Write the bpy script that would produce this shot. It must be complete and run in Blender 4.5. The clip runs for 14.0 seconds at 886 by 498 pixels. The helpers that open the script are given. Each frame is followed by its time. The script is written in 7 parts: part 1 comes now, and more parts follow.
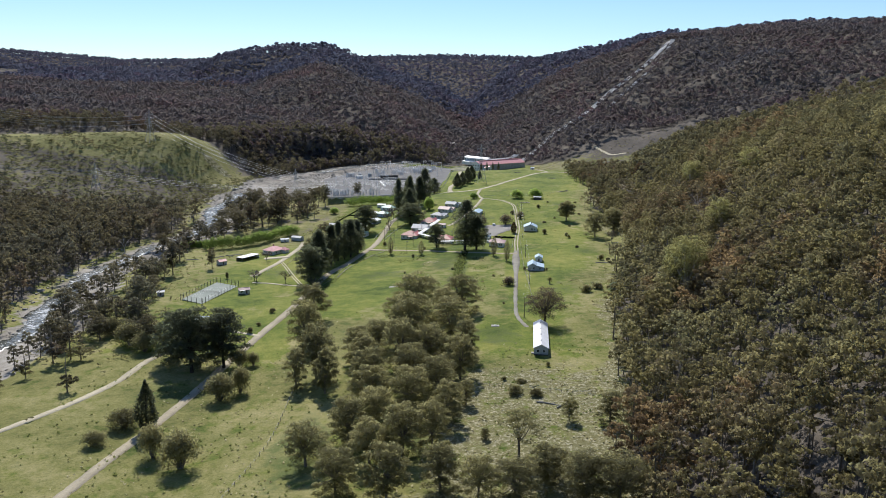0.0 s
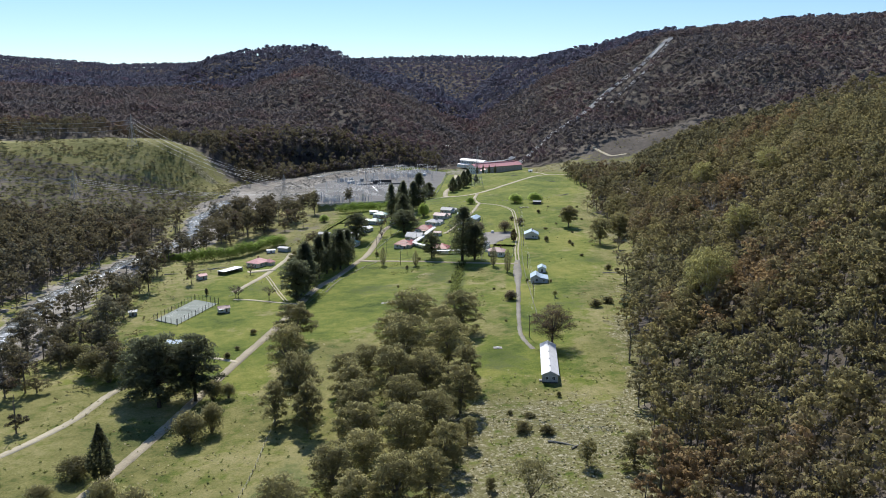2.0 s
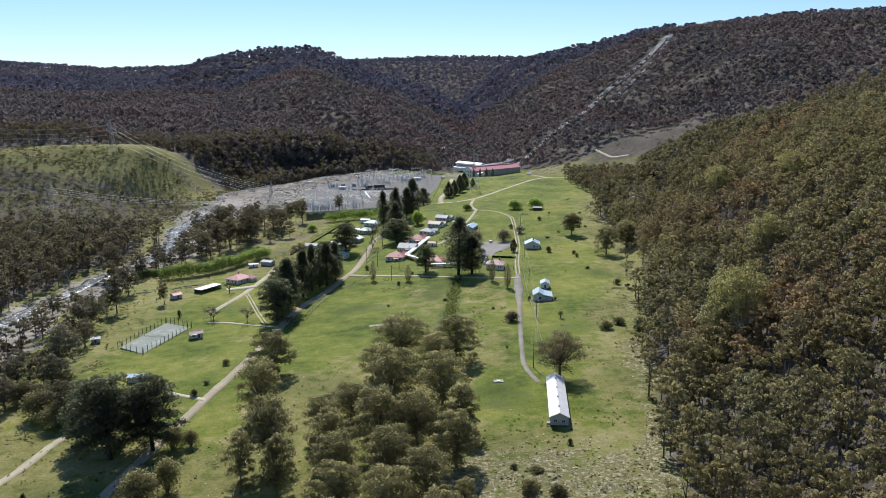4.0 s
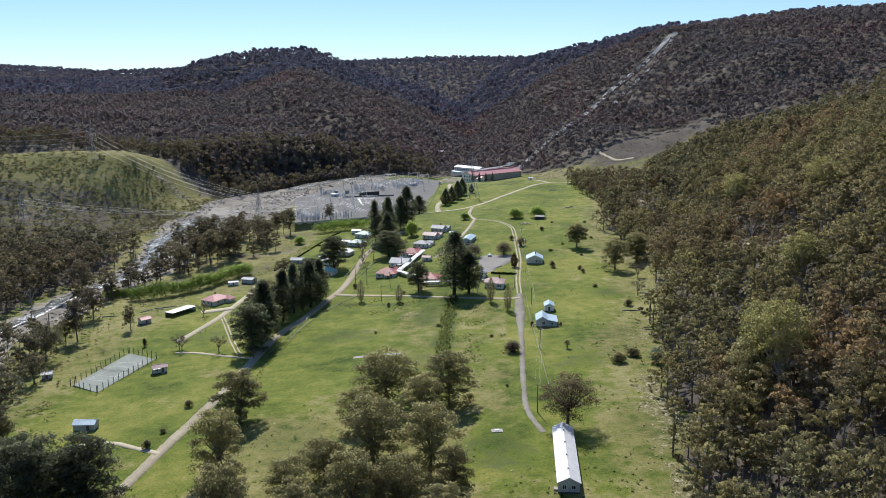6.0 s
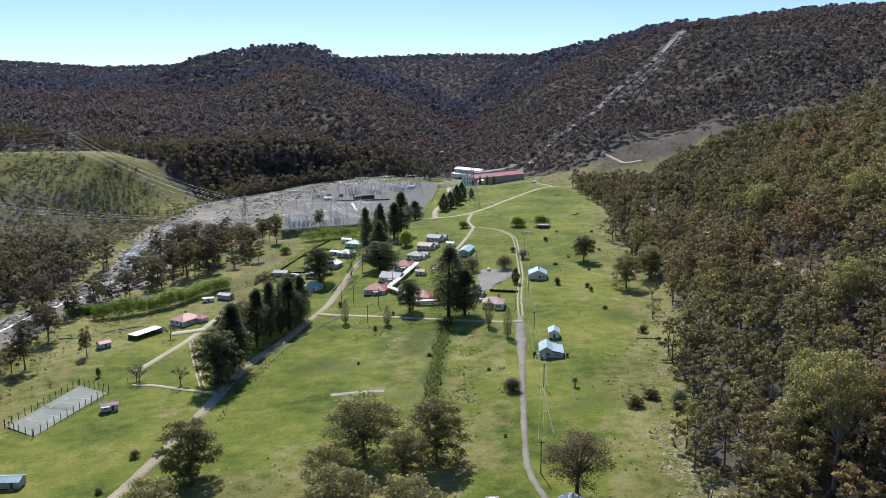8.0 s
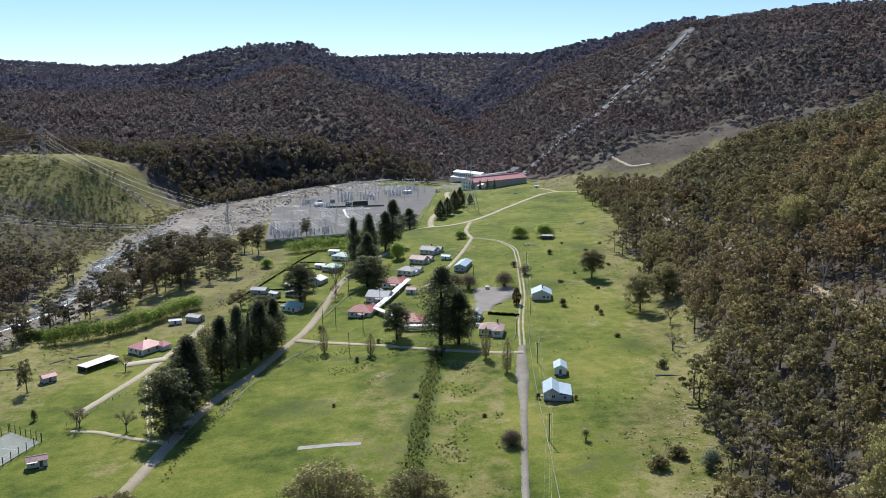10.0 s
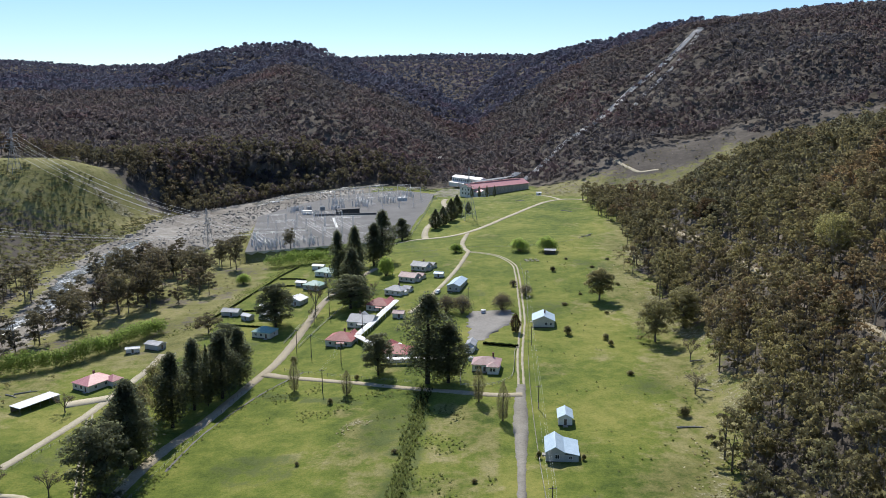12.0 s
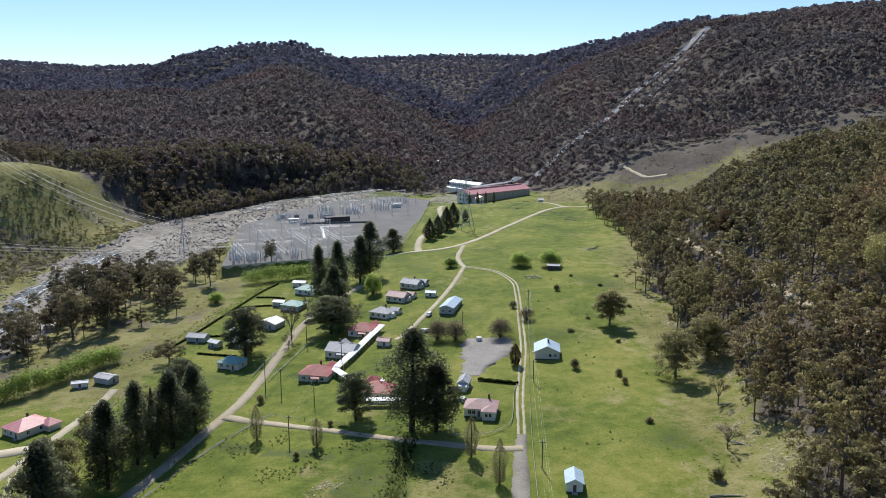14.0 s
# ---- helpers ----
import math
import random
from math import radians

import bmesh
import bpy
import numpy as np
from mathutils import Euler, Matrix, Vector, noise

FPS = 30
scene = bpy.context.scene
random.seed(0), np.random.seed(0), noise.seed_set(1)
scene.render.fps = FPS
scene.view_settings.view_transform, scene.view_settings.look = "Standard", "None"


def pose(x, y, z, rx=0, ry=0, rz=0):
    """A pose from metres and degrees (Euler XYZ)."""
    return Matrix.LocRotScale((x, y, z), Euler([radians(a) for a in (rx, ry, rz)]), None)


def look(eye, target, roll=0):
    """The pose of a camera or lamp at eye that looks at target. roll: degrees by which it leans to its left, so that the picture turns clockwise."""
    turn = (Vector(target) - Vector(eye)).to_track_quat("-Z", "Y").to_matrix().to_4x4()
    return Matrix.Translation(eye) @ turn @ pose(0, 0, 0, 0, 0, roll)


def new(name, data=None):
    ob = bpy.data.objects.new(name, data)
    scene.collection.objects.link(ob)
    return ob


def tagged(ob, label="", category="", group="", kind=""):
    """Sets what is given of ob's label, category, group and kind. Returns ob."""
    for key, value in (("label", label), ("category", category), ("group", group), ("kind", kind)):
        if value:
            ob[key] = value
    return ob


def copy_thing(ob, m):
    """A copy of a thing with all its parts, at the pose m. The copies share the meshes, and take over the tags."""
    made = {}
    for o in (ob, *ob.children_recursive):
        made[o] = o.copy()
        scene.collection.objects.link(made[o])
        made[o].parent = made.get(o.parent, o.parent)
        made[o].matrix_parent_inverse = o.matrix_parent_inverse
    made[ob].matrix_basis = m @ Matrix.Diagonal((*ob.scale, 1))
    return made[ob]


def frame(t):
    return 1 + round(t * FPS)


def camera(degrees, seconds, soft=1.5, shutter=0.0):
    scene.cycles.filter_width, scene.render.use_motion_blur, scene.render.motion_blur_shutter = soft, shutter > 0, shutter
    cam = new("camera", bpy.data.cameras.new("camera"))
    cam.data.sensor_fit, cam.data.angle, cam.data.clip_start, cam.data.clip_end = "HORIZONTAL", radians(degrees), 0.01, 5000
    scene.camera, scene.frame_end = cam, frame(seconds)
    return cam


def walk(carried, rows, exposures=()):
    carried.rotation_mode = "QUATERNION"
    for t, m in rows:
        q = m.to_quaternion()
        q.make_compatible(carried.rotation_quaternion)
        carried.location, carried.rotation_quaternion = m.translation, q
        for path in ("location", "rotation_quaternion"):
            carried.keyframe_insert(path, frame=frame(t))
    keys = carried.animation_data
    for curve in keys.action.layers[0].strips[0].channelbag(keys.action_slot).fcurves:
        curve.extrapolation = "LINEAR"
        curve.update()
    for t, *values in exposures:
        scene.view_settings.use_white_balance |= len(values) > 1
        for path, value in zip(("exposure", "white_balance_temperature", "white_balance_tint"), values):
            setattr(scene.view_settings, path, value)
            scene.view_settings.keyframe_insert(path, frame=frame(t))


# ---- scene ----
# ---- camera ----
cam = camera(57.13, 14.0, soft=0.9)
# seconds, x, y, z, heading (to the left of +y), tilt, roll
PATH = [
    (0.0, 0.00, -652.40, 114.80, 2.725, -11.083, 0.980),
    (0.5, -0.50, -643.30, 114.42, 2.733, -11.067, 0.823),
    (1.0, -1.04, -634.12, 114.00, 2.736, -11.034, 0.660),
    (1.5, -1.56, -624.81, 113.55, 2.598, -11.016, 0.519),
    (2.0, -1.98, -615.33, 113.14, 2.414, -10.932, 0.339),
    (2.5, -2.21, -605.58, 112.93, 2.246, -10.901, 0.099),
    (3.0, -2.18, -595.46, 113.02, 2.240, -10.906, 0.027),
    (5.5, 0.22, -541.43, 114.33, 2.306, -10.872, -0.619),
    (6.0, 0.94, -530.57, 114.74, 2.374, -10.865, -0.582),
    (6.5, 1.70, -519.49, 115.10, 2.462, -10.890, -0.464),
    (7.0, 2.47, -508.08, 115.35, 2.515, -10.942, -0.469),
    (7.5, 3.19, -496.34, 115.47, 2.577, -10.942, -0.320),
    (8.0, 3.84, -484.35, 115.51, 2.573, -10.997, -0.319),
    (10.5, 7.51, -423.25, 115.22, 2.794, -11.011, -0.272),
    (11.0, 8.41, -411.12, 115.19, 2.818, -10.965, -0.205),
    (11.5, 9.33, -399.15, 115.22, 2.891, -10.950, -0.151),
    (12.0, 10.17, -387.34, 115.25, 2.919, -10.924, -0.099),
    (12.5, 10.90, -375.59, 115.20, 2.930, -10.898, -0.098),
    (13.0, 11.51, -363.83, 115.08, 2.960, -10.878, 0.071),
    (13.5, 11.98, -352.01, 114.88, 2.997, -10.849, 0.071),
    (14.0, 12.27, -340.19, 114.57, 2.974, -10.836, -0.029),
]
walk(cam, [(t, pose(x, y, z, 90 + tilt, 0, head) @ pose(0, 0, 0, 0, 0, roll)) for t, x, y, z, head, tilt, roll in PATH])

# ---- sky and sun ----
SUN_UP, SUN_TURN = radians(46), radians(-14)
world = bpy.data.worlds.new("sky")
scene.world = world
world.use_nodes = True
sky_nodes = world.node_tree.nodes
sky = sky_nodes.new("ShaderNodeTexSky")
sky.sky_type, sky.sun_disc = "NISHITA", False
sky.sun_elevation, sky.sun_rotation = SUN_UP, SUN_TURN
sky.altitude, sky.air_density, sky.dust_density, sky.ozone_density = 900, 1.0, 0.0, 6.5
world.node_tree.links.new(sky.outputs[0], sky_nodes["Background"].inputs[0])
sky_nodes["Background"].inputs[1].default_value = 0.124

sun = new("sun", bpy.data.lights.new("sun", "SUN"))
sun.data.energy, sun.data.angle, sun.data.color = 5.0, radians(0.53), (1.0, 0.96, 0.89)
SUN_WAY = Vector((math.sin(SUN_TURN) * math.cos(SUN_UP), math.cos(SUN_TURN) * math.cos(SUN_UP), math.sin(SUN_UP)))
sun.matrix_world = look(SUN_WAY * 900, (0, 0, 0))
scene.view_settings.exposure = 0.0

# ---- lie of the land ----
def ss(a, b, v):
    """Smooth step from 0 at a to 1 at b (a may lie above b)."""
    k = np.clip((np.asarray(v, float) - a) / (b - a), 0, 1)
    return k * k * (3 - 2 * k)


def wave(x, y, scale, seed):
    """Smooth uneven swell between about -1 and 1, without repeats that show."""
    out, a = 0, seed * 1.7
    for k in range(5):
        a += 2.399
        f = (1 + 0.37 * k) / scale
        out = out + np.sin(f * (x * np.cos(a) + y * np.sin(a)) * 2.1 + 1.3 * seed + k) / (1 + 0.4 * k)
    return out / 2.4


RIVER_X = ([-700, -330, -260, -200, -150, -90, -30, 60, 110, 170, 230, 290, 345, 440, 520, 620], [-262, -232, -232, -250, -265, -260, -250, -247, -262, -264, -270, -262, -248, -226, -186, -80])
EDGE_X = ([-700, -450, -400, -200, 0, 100, 200, 300, 450, 700], [20, 46, 55, 78, 98, 108, 122, 150, 240, 420])
GORGE_X = ([500, 620, 800, 1050, 1400, 2000], [-90, -75, -75, -130, -190, -240])


def river_x(y):
    return np.interp(y, *RIVER_X) + 3 * np.sin(np.asarray(y) / 33.0) + 2 * np.sin(np.asarray(y) / 14.0 + 1)


def river_z(y):
    return np.interp(y, [-700, -140, 80, 250, 430, 620], [-17, -12, -8.5, -3, 1, 5])


def edge_x(y):
    return np.interp(y, *EDGE_X)


def tree_edge(y):
    """Where the forest begins, a little way up the hill's foot in places."""
    return edge_x(y) + np.interp(y, [-230, -190, -150, -120, -20, 20, 60], [0, 0, 8, 16, 14, 6, 0])


YARD_RIM = [(-158, 168), (-73, 210), (-50, 236), (-45, 400), (-45, 505), (-86, 540), (-131, 508), (-172, 425), (-194, 332)]


def bar(y):
    """Where a broad stony bar lies on the river's near side."""
    return ss(150, 215, y) * ss(560, 500, y)


# crests of the wooded ridges beyond the river: x, y, height above the valley
RIDGE = [(-840, 1880, 168), (-740, 1790, 200), (-660, 1730, 220), (-560, 1700, 227), (-460, 1640, 224), (-400, 1440, 194), (-365, 1180, 158), (-335, 975, 134), (-244, 827, 86), (-175, 720, 44), (-120, 640, 8)]
SIDE_RIDGE = [(-1150, 1500, 118), (-900, 1180, 112), (-700, 930, 98), (-560, 740, 78), (-470, 620, 62)]


def ridge(x, y, line, fall, blunt):
    """Height of a crest line with even flanks, blunt along its top."""
    out = np.full(np.broadcast(x, y).shape, -1e3)
    for (x0, y0, z0), (x1, y1, z1) in zip(line, line[1:]):
        dx, dy = x1 - x0, y1 - y0
        k = np.clip(((x - x0) * dx + (y - y0) * dy) / (dx * dx + dy * dy), 0, 1)
        d = np.hypot(x - x0 - k * dx, y - y0 - k * dy)
        out = np.maximum(out, z0 + k * (z1 - z0) - fall * (np.sqrt(d * d + blunt * blunt) - blunt))
    return out


def yard_depth(x, y):
    """How far a point lies inside the switchyard's rim."""
    out = 1e9
    for (x0, y0), (x1, y1) in zip(YARD_RIM, YARD_RIM[1:] + YARD_RIM[:1]):
        out = np.minimum(out, ((x1 - x0) * (y - y0) - (y1 - y0) * (x - x0)) / math.hypot(x1 - x0, y1 - y0))
    return out


def height(x, y):
    x, y = np.asarray(x, float), np.asarray(y, float)
    base = np.interp(x, [-700, -330, -262, -165, -90, -40, 0, 60, 400], [-4, -7, -8.5, -6, -4, 1.2, 3.5, 6, 8])
    base = base + 6.5 * ss(-60, 190, y) * ss(-330, -120, x) - 1.5 * ss(-250, -420, y)
    # the knoll before the power house falls away to its yard
    base = base - 8 * ss(425, 500, y) * ss(-140, -40, x) * ss(120, 70, x)
    z = base + 0.35 * wave(x, y, 40, 3)
    # river cut
    d = np.abs(x - river_x(y))
    d = np.where(x > river_x(y), np.maximum(d - 22 * bar(y), 0), d)
    z = z + (river_z(y) - z) * (1 - ss(13, 42, d)) * ss(640, 560, y)
    # level bench of the switchyard
    bench = ss(-3.5, 0.5, yard_depth(x, y))
    z = z - 3.0 * ss(-34, -5, yard_depth(x, y)) * ss(270, 220, y)
    z = z + (4.2 - z) * bench
    # near hillside beside the paddocks
    u = x - edge_x(y)
    top_near = np.interp(y, [-250, 0, 150, 300, 450], [138, 118, 90, 70, 58])
    near = top_near * np.tanh(np.maximum(u, 0) * 0.6 / top_near) * ss(-10, 40, u) * ss(620, 330, y + 0.1 * x)
    z = z + near * (1 + 0.07 * wave(x, y, 110, 5))
    # hill that the pipeline climbs
    g = x - np.interp(y, *GORGE_X)
    u2 = (x - 130) * 0.8 + (y - 560) * 0.68
    top = np.interp(x, [-100, 130, 300, 380, 520, 850, 1300], [188, 180, 204, 222, 231, 250, 264]) / 250
    far = np.interp(u2, [0, 92, 210, 300, 400, 545, 800, 1200], [0, 42, 86, 132, 168, 222, 248, 258]) * top * ss(0, np.interp(y, [700, 1300], [190, 420]), g)
    q = np.clip(far / 250, 0, 1)
    far = far * (1 + 0.04 * wave(x, y, 260, 2)) + 48 * q * (1 - q) * (wave(x, y, 130, 12) + 0.5 * wave(x, y, 60, 3)) * ss(12, 80, np.abs((x - 52) * 0.814 - (y - 628) * 0.581))
    # spur and hills beyond the river
    u3 = -0.6 * x + 0.8 * y
    west = np.interp(u3, [335, 370, 430, 520, 620, 830, 1100, 1400, 1750, 2200, 2700], [0, 12, 29, 45, 57, 76, 90, 104, 126, 146, 160])
    west = west * ss(10, np.interp(y, [700, 1500], [230, 120]), -g) * ss(40, 110, river_x(y) - x) * (1 + 0.07 * wave(x, y, 240, 7))
    q = np.clip(west / 175, 0, 1)
    west = west + 40 * q * (1 - q) * (wave(x, y, 150, 23) + 0.5 * wave(x, y, 65, 13))
    spur = 26 * np.exp(-((x + 388) / np.where(x < -388, 150, 95)) ** 2 - ((y - 312 - 0.3 * (x + 388)) / 62) ** 2)
    crest = ridge(x, y, RIDGE, 0.40, 30) + 7 * wave(x, y, 90, 31)
    side = ridge(x, y, SIDE_RIDGE, 0.36, 40) + 6 * wave(x, y, 80, 35)
    west = np.maximum(west + spur, np.maximum(crest, side) * ss(520, 640, y - 0.4 * (x + 110)))
    flat = -40 + (40 + np.interp(x, [-2700, -1985, -1530, -1275, -800, -200, 600], [250, 236, 197, 198, 220, 234, 230]) + 6 * wave(x, y, 500, 4)) * ss(1350, 2750, y)
    return np.maximum(z + np.maximum(far, west), flat)

# ---- materials ----
def graph(name):
    m = bpy.data.materials.new(name)
    m.use_nodes = True
    t = m.node_tree
    return m, t, t.nodes["Principled BSDF"]


def noise_tex(t, scale, detail=4.0, rough=0.6, space="world"):
    if space == "world":
        co = t.nodes.new("ShaderNodeNewGeometry").outputs["Position"]
    else:
        co = t.nodes.new("ShaderNodeTexCoord").outputs["Object"]
    n = t.nodes.new("ShaderNodeTexNoise")
    n.inputs["Scale"].default_value, n.inputs["Detail"].default_value, n.inputs["Roughness"].default_value = scale, detail, rough
    t.links.new(co, n.inputs["Vector"])
    return n.outputs["Fac"]


def ramp(t, fac, stops):
    r = t.nodes.new("ShaderNodeValToRGB")
    e = r.color_ramp.elements
    while len(e) < len(stops):
        e.new(0.5)
    for k, (at, c) in enumerate(stops):
        e[k].position = at
        e[k].color = (*c, 1) if len(c) == 3 else c
    t.links.new(fac, r.inputs[0])
    return r.outputs["Color"]


def mix(t, fac, a, b, blend="MIX"):
    n = t.nodes.new("ShaderNodeMix")
    n.data_type, n.blend_type = "RGBA", blend
    for socket, v in ((n.inputs[0], fac), (n.inputs[6], a), (n.inputs[7], b)):
        if isinstance(v, bpy.types.NodeSocket):
            t.links.new(v, socket)
        elif isinstance(v, (int, float)):
            socket.default_value = v
        else:
            socket.default_value = (*v, 1)
    return n.outputs[2]


def calc(t, op, a, b=0.0):
    n = t.nodes.new("ShaderNodeMath")
    n.operation = op
    for socket, v in zip(n.inputs, (a, b)):
        if isinstance(v, bpy.types.NodeSocket):
            t.links.new(v, socket)
        else:
            socket.default_value = v
    return n.outputs[0]


def attr(t, name):
    n = t.nodes.new("ShaderNodeAttribute")
    n.attribute_name = name
    return n.outputs["Fac"]


def bump(t, shader, fac, strength, distance):
    n = t.nodes.new("ShaderNodeBump")
    n.inputs["Strength"].default_value, n.inputs["Distance"].default_value = strength, distance
    t.links.new(fac, n.inputs["Height"])
    t.links.new(n.outputs[0], shader.inputs["Normal"])


def surface(name, dark, light, fine=3.0, broad=0.25, rough=0.8, metal=0.0, relief=0.05, spread=0.35, space="world"):
    """A surface whose colour varies at two scales, with fine relief."""
    m, t, s = graph(name)
    a, b = noise_tex(t, fine, 5, 0.65, space), noise_tex(t, broad, 3, 0.6, space)
    both = calc(t, "ADD", calc(t, "MULTIPLY", a, 0.55), calc(t, "MULTIPLY", b, 0.45))
    c = ramp(t, both, ((0.5 - spread / 2, dark), (0.5 + spread / 2, light)))
    t.links.new(c, s.inputs["Base Color"])
    s.inputs["Roughness"].default_value, s.inputs["Metallic"].default_value = rough, metal
    s.inputs["Specular IOR Level"].default_value = 0.3
    if relief:
        bump(t, s, a, 0.6, relief)
    return m


def foliage(name, dark, mid, light, glow=0.3, fine=0.55, hues=None, open_share=0.32):
    """Sprays of leaves: colour by tree and by cluster, light passing through the leaves and between them."""
    m, t, s = graph(name)
    per = t.nodes.new("ShaderNodeObjectInfo").outputs["Random"]
    own = calc(t, "FRACT", calc(t, "ADD", per, attr(t, "tint")))
    a = noise_tex(t, fine, 3, 0.7)
    leaf = t.nodes.new("ShaderNodeNewGeometry").outputs["Random Per Island"]
    k = calc(t, "ADD", calc(t, "MULTIPLY", own, 0.42), calc(t, "ADD", calc(t, "MULTIPLY", a, 0.46), calc(t, "MULTIPLY", leaf, 0.16)))
    c = ramp(t, k, ((0.22, dark), (0.52, mid), (0.86, light)))
    if hues:
        patch = calc(t, "MULTIPLY", calc(t, "SUBTRACT", noise_tex(t, 0.009, 3, 0.6), 0.5), 2.6)
        kind = calc(t, "ADD", calc(t, "ADD", calc(t, "MULTIPLY", calc(t, "FRACT", calc(t, "MULTIPLY", own, 7.31)), 0.36), 0.32), patch)
        c = mix(t, 1.0, c, ramp(t, kind, tuple(zip((0.0, 0.35, 0.6, 0.85, 1.0), hues))), "MULTIPLY")
    t.links.new(c, s.inputs["Base Color"])
    s.inputs["Roughness"].default_value = 0.8
    s.inputs["Specular IOR Level"].default_value = 0.04
    tr = t.nodes.new("ShaderNodeBsdfTranslucent")
    t.links.new(mix(t, 1.0, c, (2.1, 2.1, 1.7), "MULTIPLY"), tr.inputs["Color"])
    mx = t.nodes.new("ShaderNodeMixShader")
    mx.inputs[0].default_value = glow
    t.links.new(s.outputs[0], mx.inputs[1])
    t.links.new(tr.outputs[0], mx.inputs[2])
    gap = t.nodes.new("ShaderNodeMixShader")
    gap.inputs[0].default_value = open_share
    t.links.new(mx.outputs[0], gap.inputs[1])
    t.links.new(t.nodes.new("ShaderNodeBsdfTransparent").outputs[0], gap.inputs[2])
    t.links.new(gap.outputs[0], t.nodes["Material Output"].inputs["Surface"])
    return m


def metal_roof(name, dark, light, rough=0.45, metal=0.35):
    """Corrugated sheet: ribs, lapped sheets and blotchy weathering."""
    m, t, s = graph(name)
    co = t.nodes.new("ShaderNodeTexCoord").outputs["Object"]
    w = t.nodes.new("ShaderNodeTexWave")
    w.inputs["Scale"].default_value = 2.2
    t.links.new(co, w.inputs["Vector"])
    a, b = noise_tex(t, 1.6, 5, 0.7, "object"), noise_tex(t, 0.35, 3, 0.6, "object")
    k = calc(t, "ADD", calc(t, "MULTIPLY", a, 0.6), calc(t, "MULTIPLY", b, 0.4))
    c = ramp(t, k, ((0.36, dark), (0.66, light)))
    t.links.new(c, s.inputs["Base Color"])
    s.inputs["Roughness"].default_value, s.inputs["Metallic"].default_value = rough, metal
    bump(t, s, w.outputs["Fac"], 0.25, 0.03)
    return m


def ground_material():
    m, t, s = graph("grass_ground")
    fine, mid, broad, tuft = noise_tex(t, 1.3, 6, 0.75), noise_tex(t, 0.16, 5, 0.65), noise_tex(t, 0.022, 4, 0.6), noise_tex(t, 0.75, 3, 0.8)
    k = calc(t, "ADD", calc(t, "MULTIPLY", mid, 0.36), calc(t, "ADD", calc(t, "MULTIPLY", fine, 0.26), calc(t, "MULTIPLY", broad, 0.50)))
    lush = ramp(t, k, ((0.43, (0.058, 0.092, 0.014)), (0.55, (0.144, 0.180, 0.029)), (0.68, (0.268, 0.262, 0.066))))
    rough_g = ramp(t, k, ((0.42, (0.108, 0.114, 0.034)), (0.56, (0.214, 0.206, 0.070)), (0.70, (0.345, 0.305, 0.145))))
    stalks = ramp(t, tuft, ((0.50, (0.160, 0.150, 0.068)), (0.62, (0.40, 0.37, 0.25)), (0.74, (0.56, 0.54, 0.42))))
    floor = ramp(t, k, ((0.42, (0.056, 0.049, 0.043)), (0.58, (0.110, 0.095, 0.080)), (0.74, (0.215, 0.190, 0.160))))
    bare = ramp(t, k, ((0.38, (0.11, 0.098, 0.082)), (0.55, (0.255, 0.232, 0.198)), (0.68, (0.42, 0.392, 0.35))))
    speck = noise_tex(t, 0.95, 9, 0.86)
    lush = mix(t, 1.0, lush, ramp(t, speck, ((0.34, (0.50, 0.58, 0.55)), (0.47, (0.95, 0.97, 0.95)), (0.58, (1.08, 1.05, 1.05)), (0.70, (1.45, 1.25, 1.5)))), "MULTIPLY")
    rough_g = mix(t, 1.0, rough_g, ramp(t, speck, ((0.34, (0.48, 0.55, 0.50)), (0.48, (0.95, 0.97, 0.95)), (0.60, (1.15, 1.10, 1.15)), (0.72, (1.6, 1.5, 1.7)))), "MULTIPLY")
    uneven = calc(t, "MULTIPLY", calc(t, "SUBTRACT", mid, 0.5), 1.6)

    def share(name):
        n = t.nodes.new("ShaderNodeMapRange")
        n.interpolation_type = "SMOOTHSTEP"
        n.inputs[1].default_value, n.inputs[2].default_value = 0.3, 0.7
        t.links.new(calc(t, "ADD", attr(t, name), uneven), n.inputs[0])
        return n.outputs[0]

    def firm(name):
        return calc(t, "MULTIPLY", share(name), calc(t, "GREATER_THAN", attr(t, name), 0.02))

    wet = ramp(t, k, ((0.42, (0.045, 0.062, 0.016)), (0.56, (0.088, 0.116, 0.030)), (0.70, (0.150, 0.172, 0.058))))
    c = mix(t, firm("dry"), lush, rough_g)
    c = mix(t, firm("damp"), c, wet)
    c = mix(t, firm("pale"), c, stalks)
    c = mix(t, firm("wood"), c, floor)
    c = mix(t, firm("rock"), c, bare)
    t.links.new(c, s.inputs["Base Color"])
    s.inputs["Roughness"].default_value = 0.9
    s.inputs["Specular IOR Level"].default_value = 0.15
    bump(t, s, calc(t, "ADD", fine, calc(t, "MULTIPLY", mid, 1.5)), 0.7, 0.35)
    return m


GROUND = ground_material()
GUM_HUES = ((0.86, 0.95, 0.96), (0.98, 1.01, 0.94), (1.06, 1.05, 0.86), (0.98, 0.94, 0.96), (1.12, 0.90, 0.86))
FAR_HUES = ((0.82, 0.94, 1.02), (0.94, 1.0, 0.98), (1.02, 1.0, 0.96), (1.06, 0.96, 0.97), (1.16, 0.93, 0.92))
GUM_LEAF = foliage("olive_leaf", (0.122, 0.118, 0.072), (0.188, 0.179, 0.106), (0.258, 0.243, 0.142), 0.62, 0.6, None, 0.22)
GIANT_LEAF = foliage("green_gum_leaf", (0.118, 0.118, 0.062), (0.190, 0.186, 0.092), (0.262, 0.248, 0.124), 0.62)
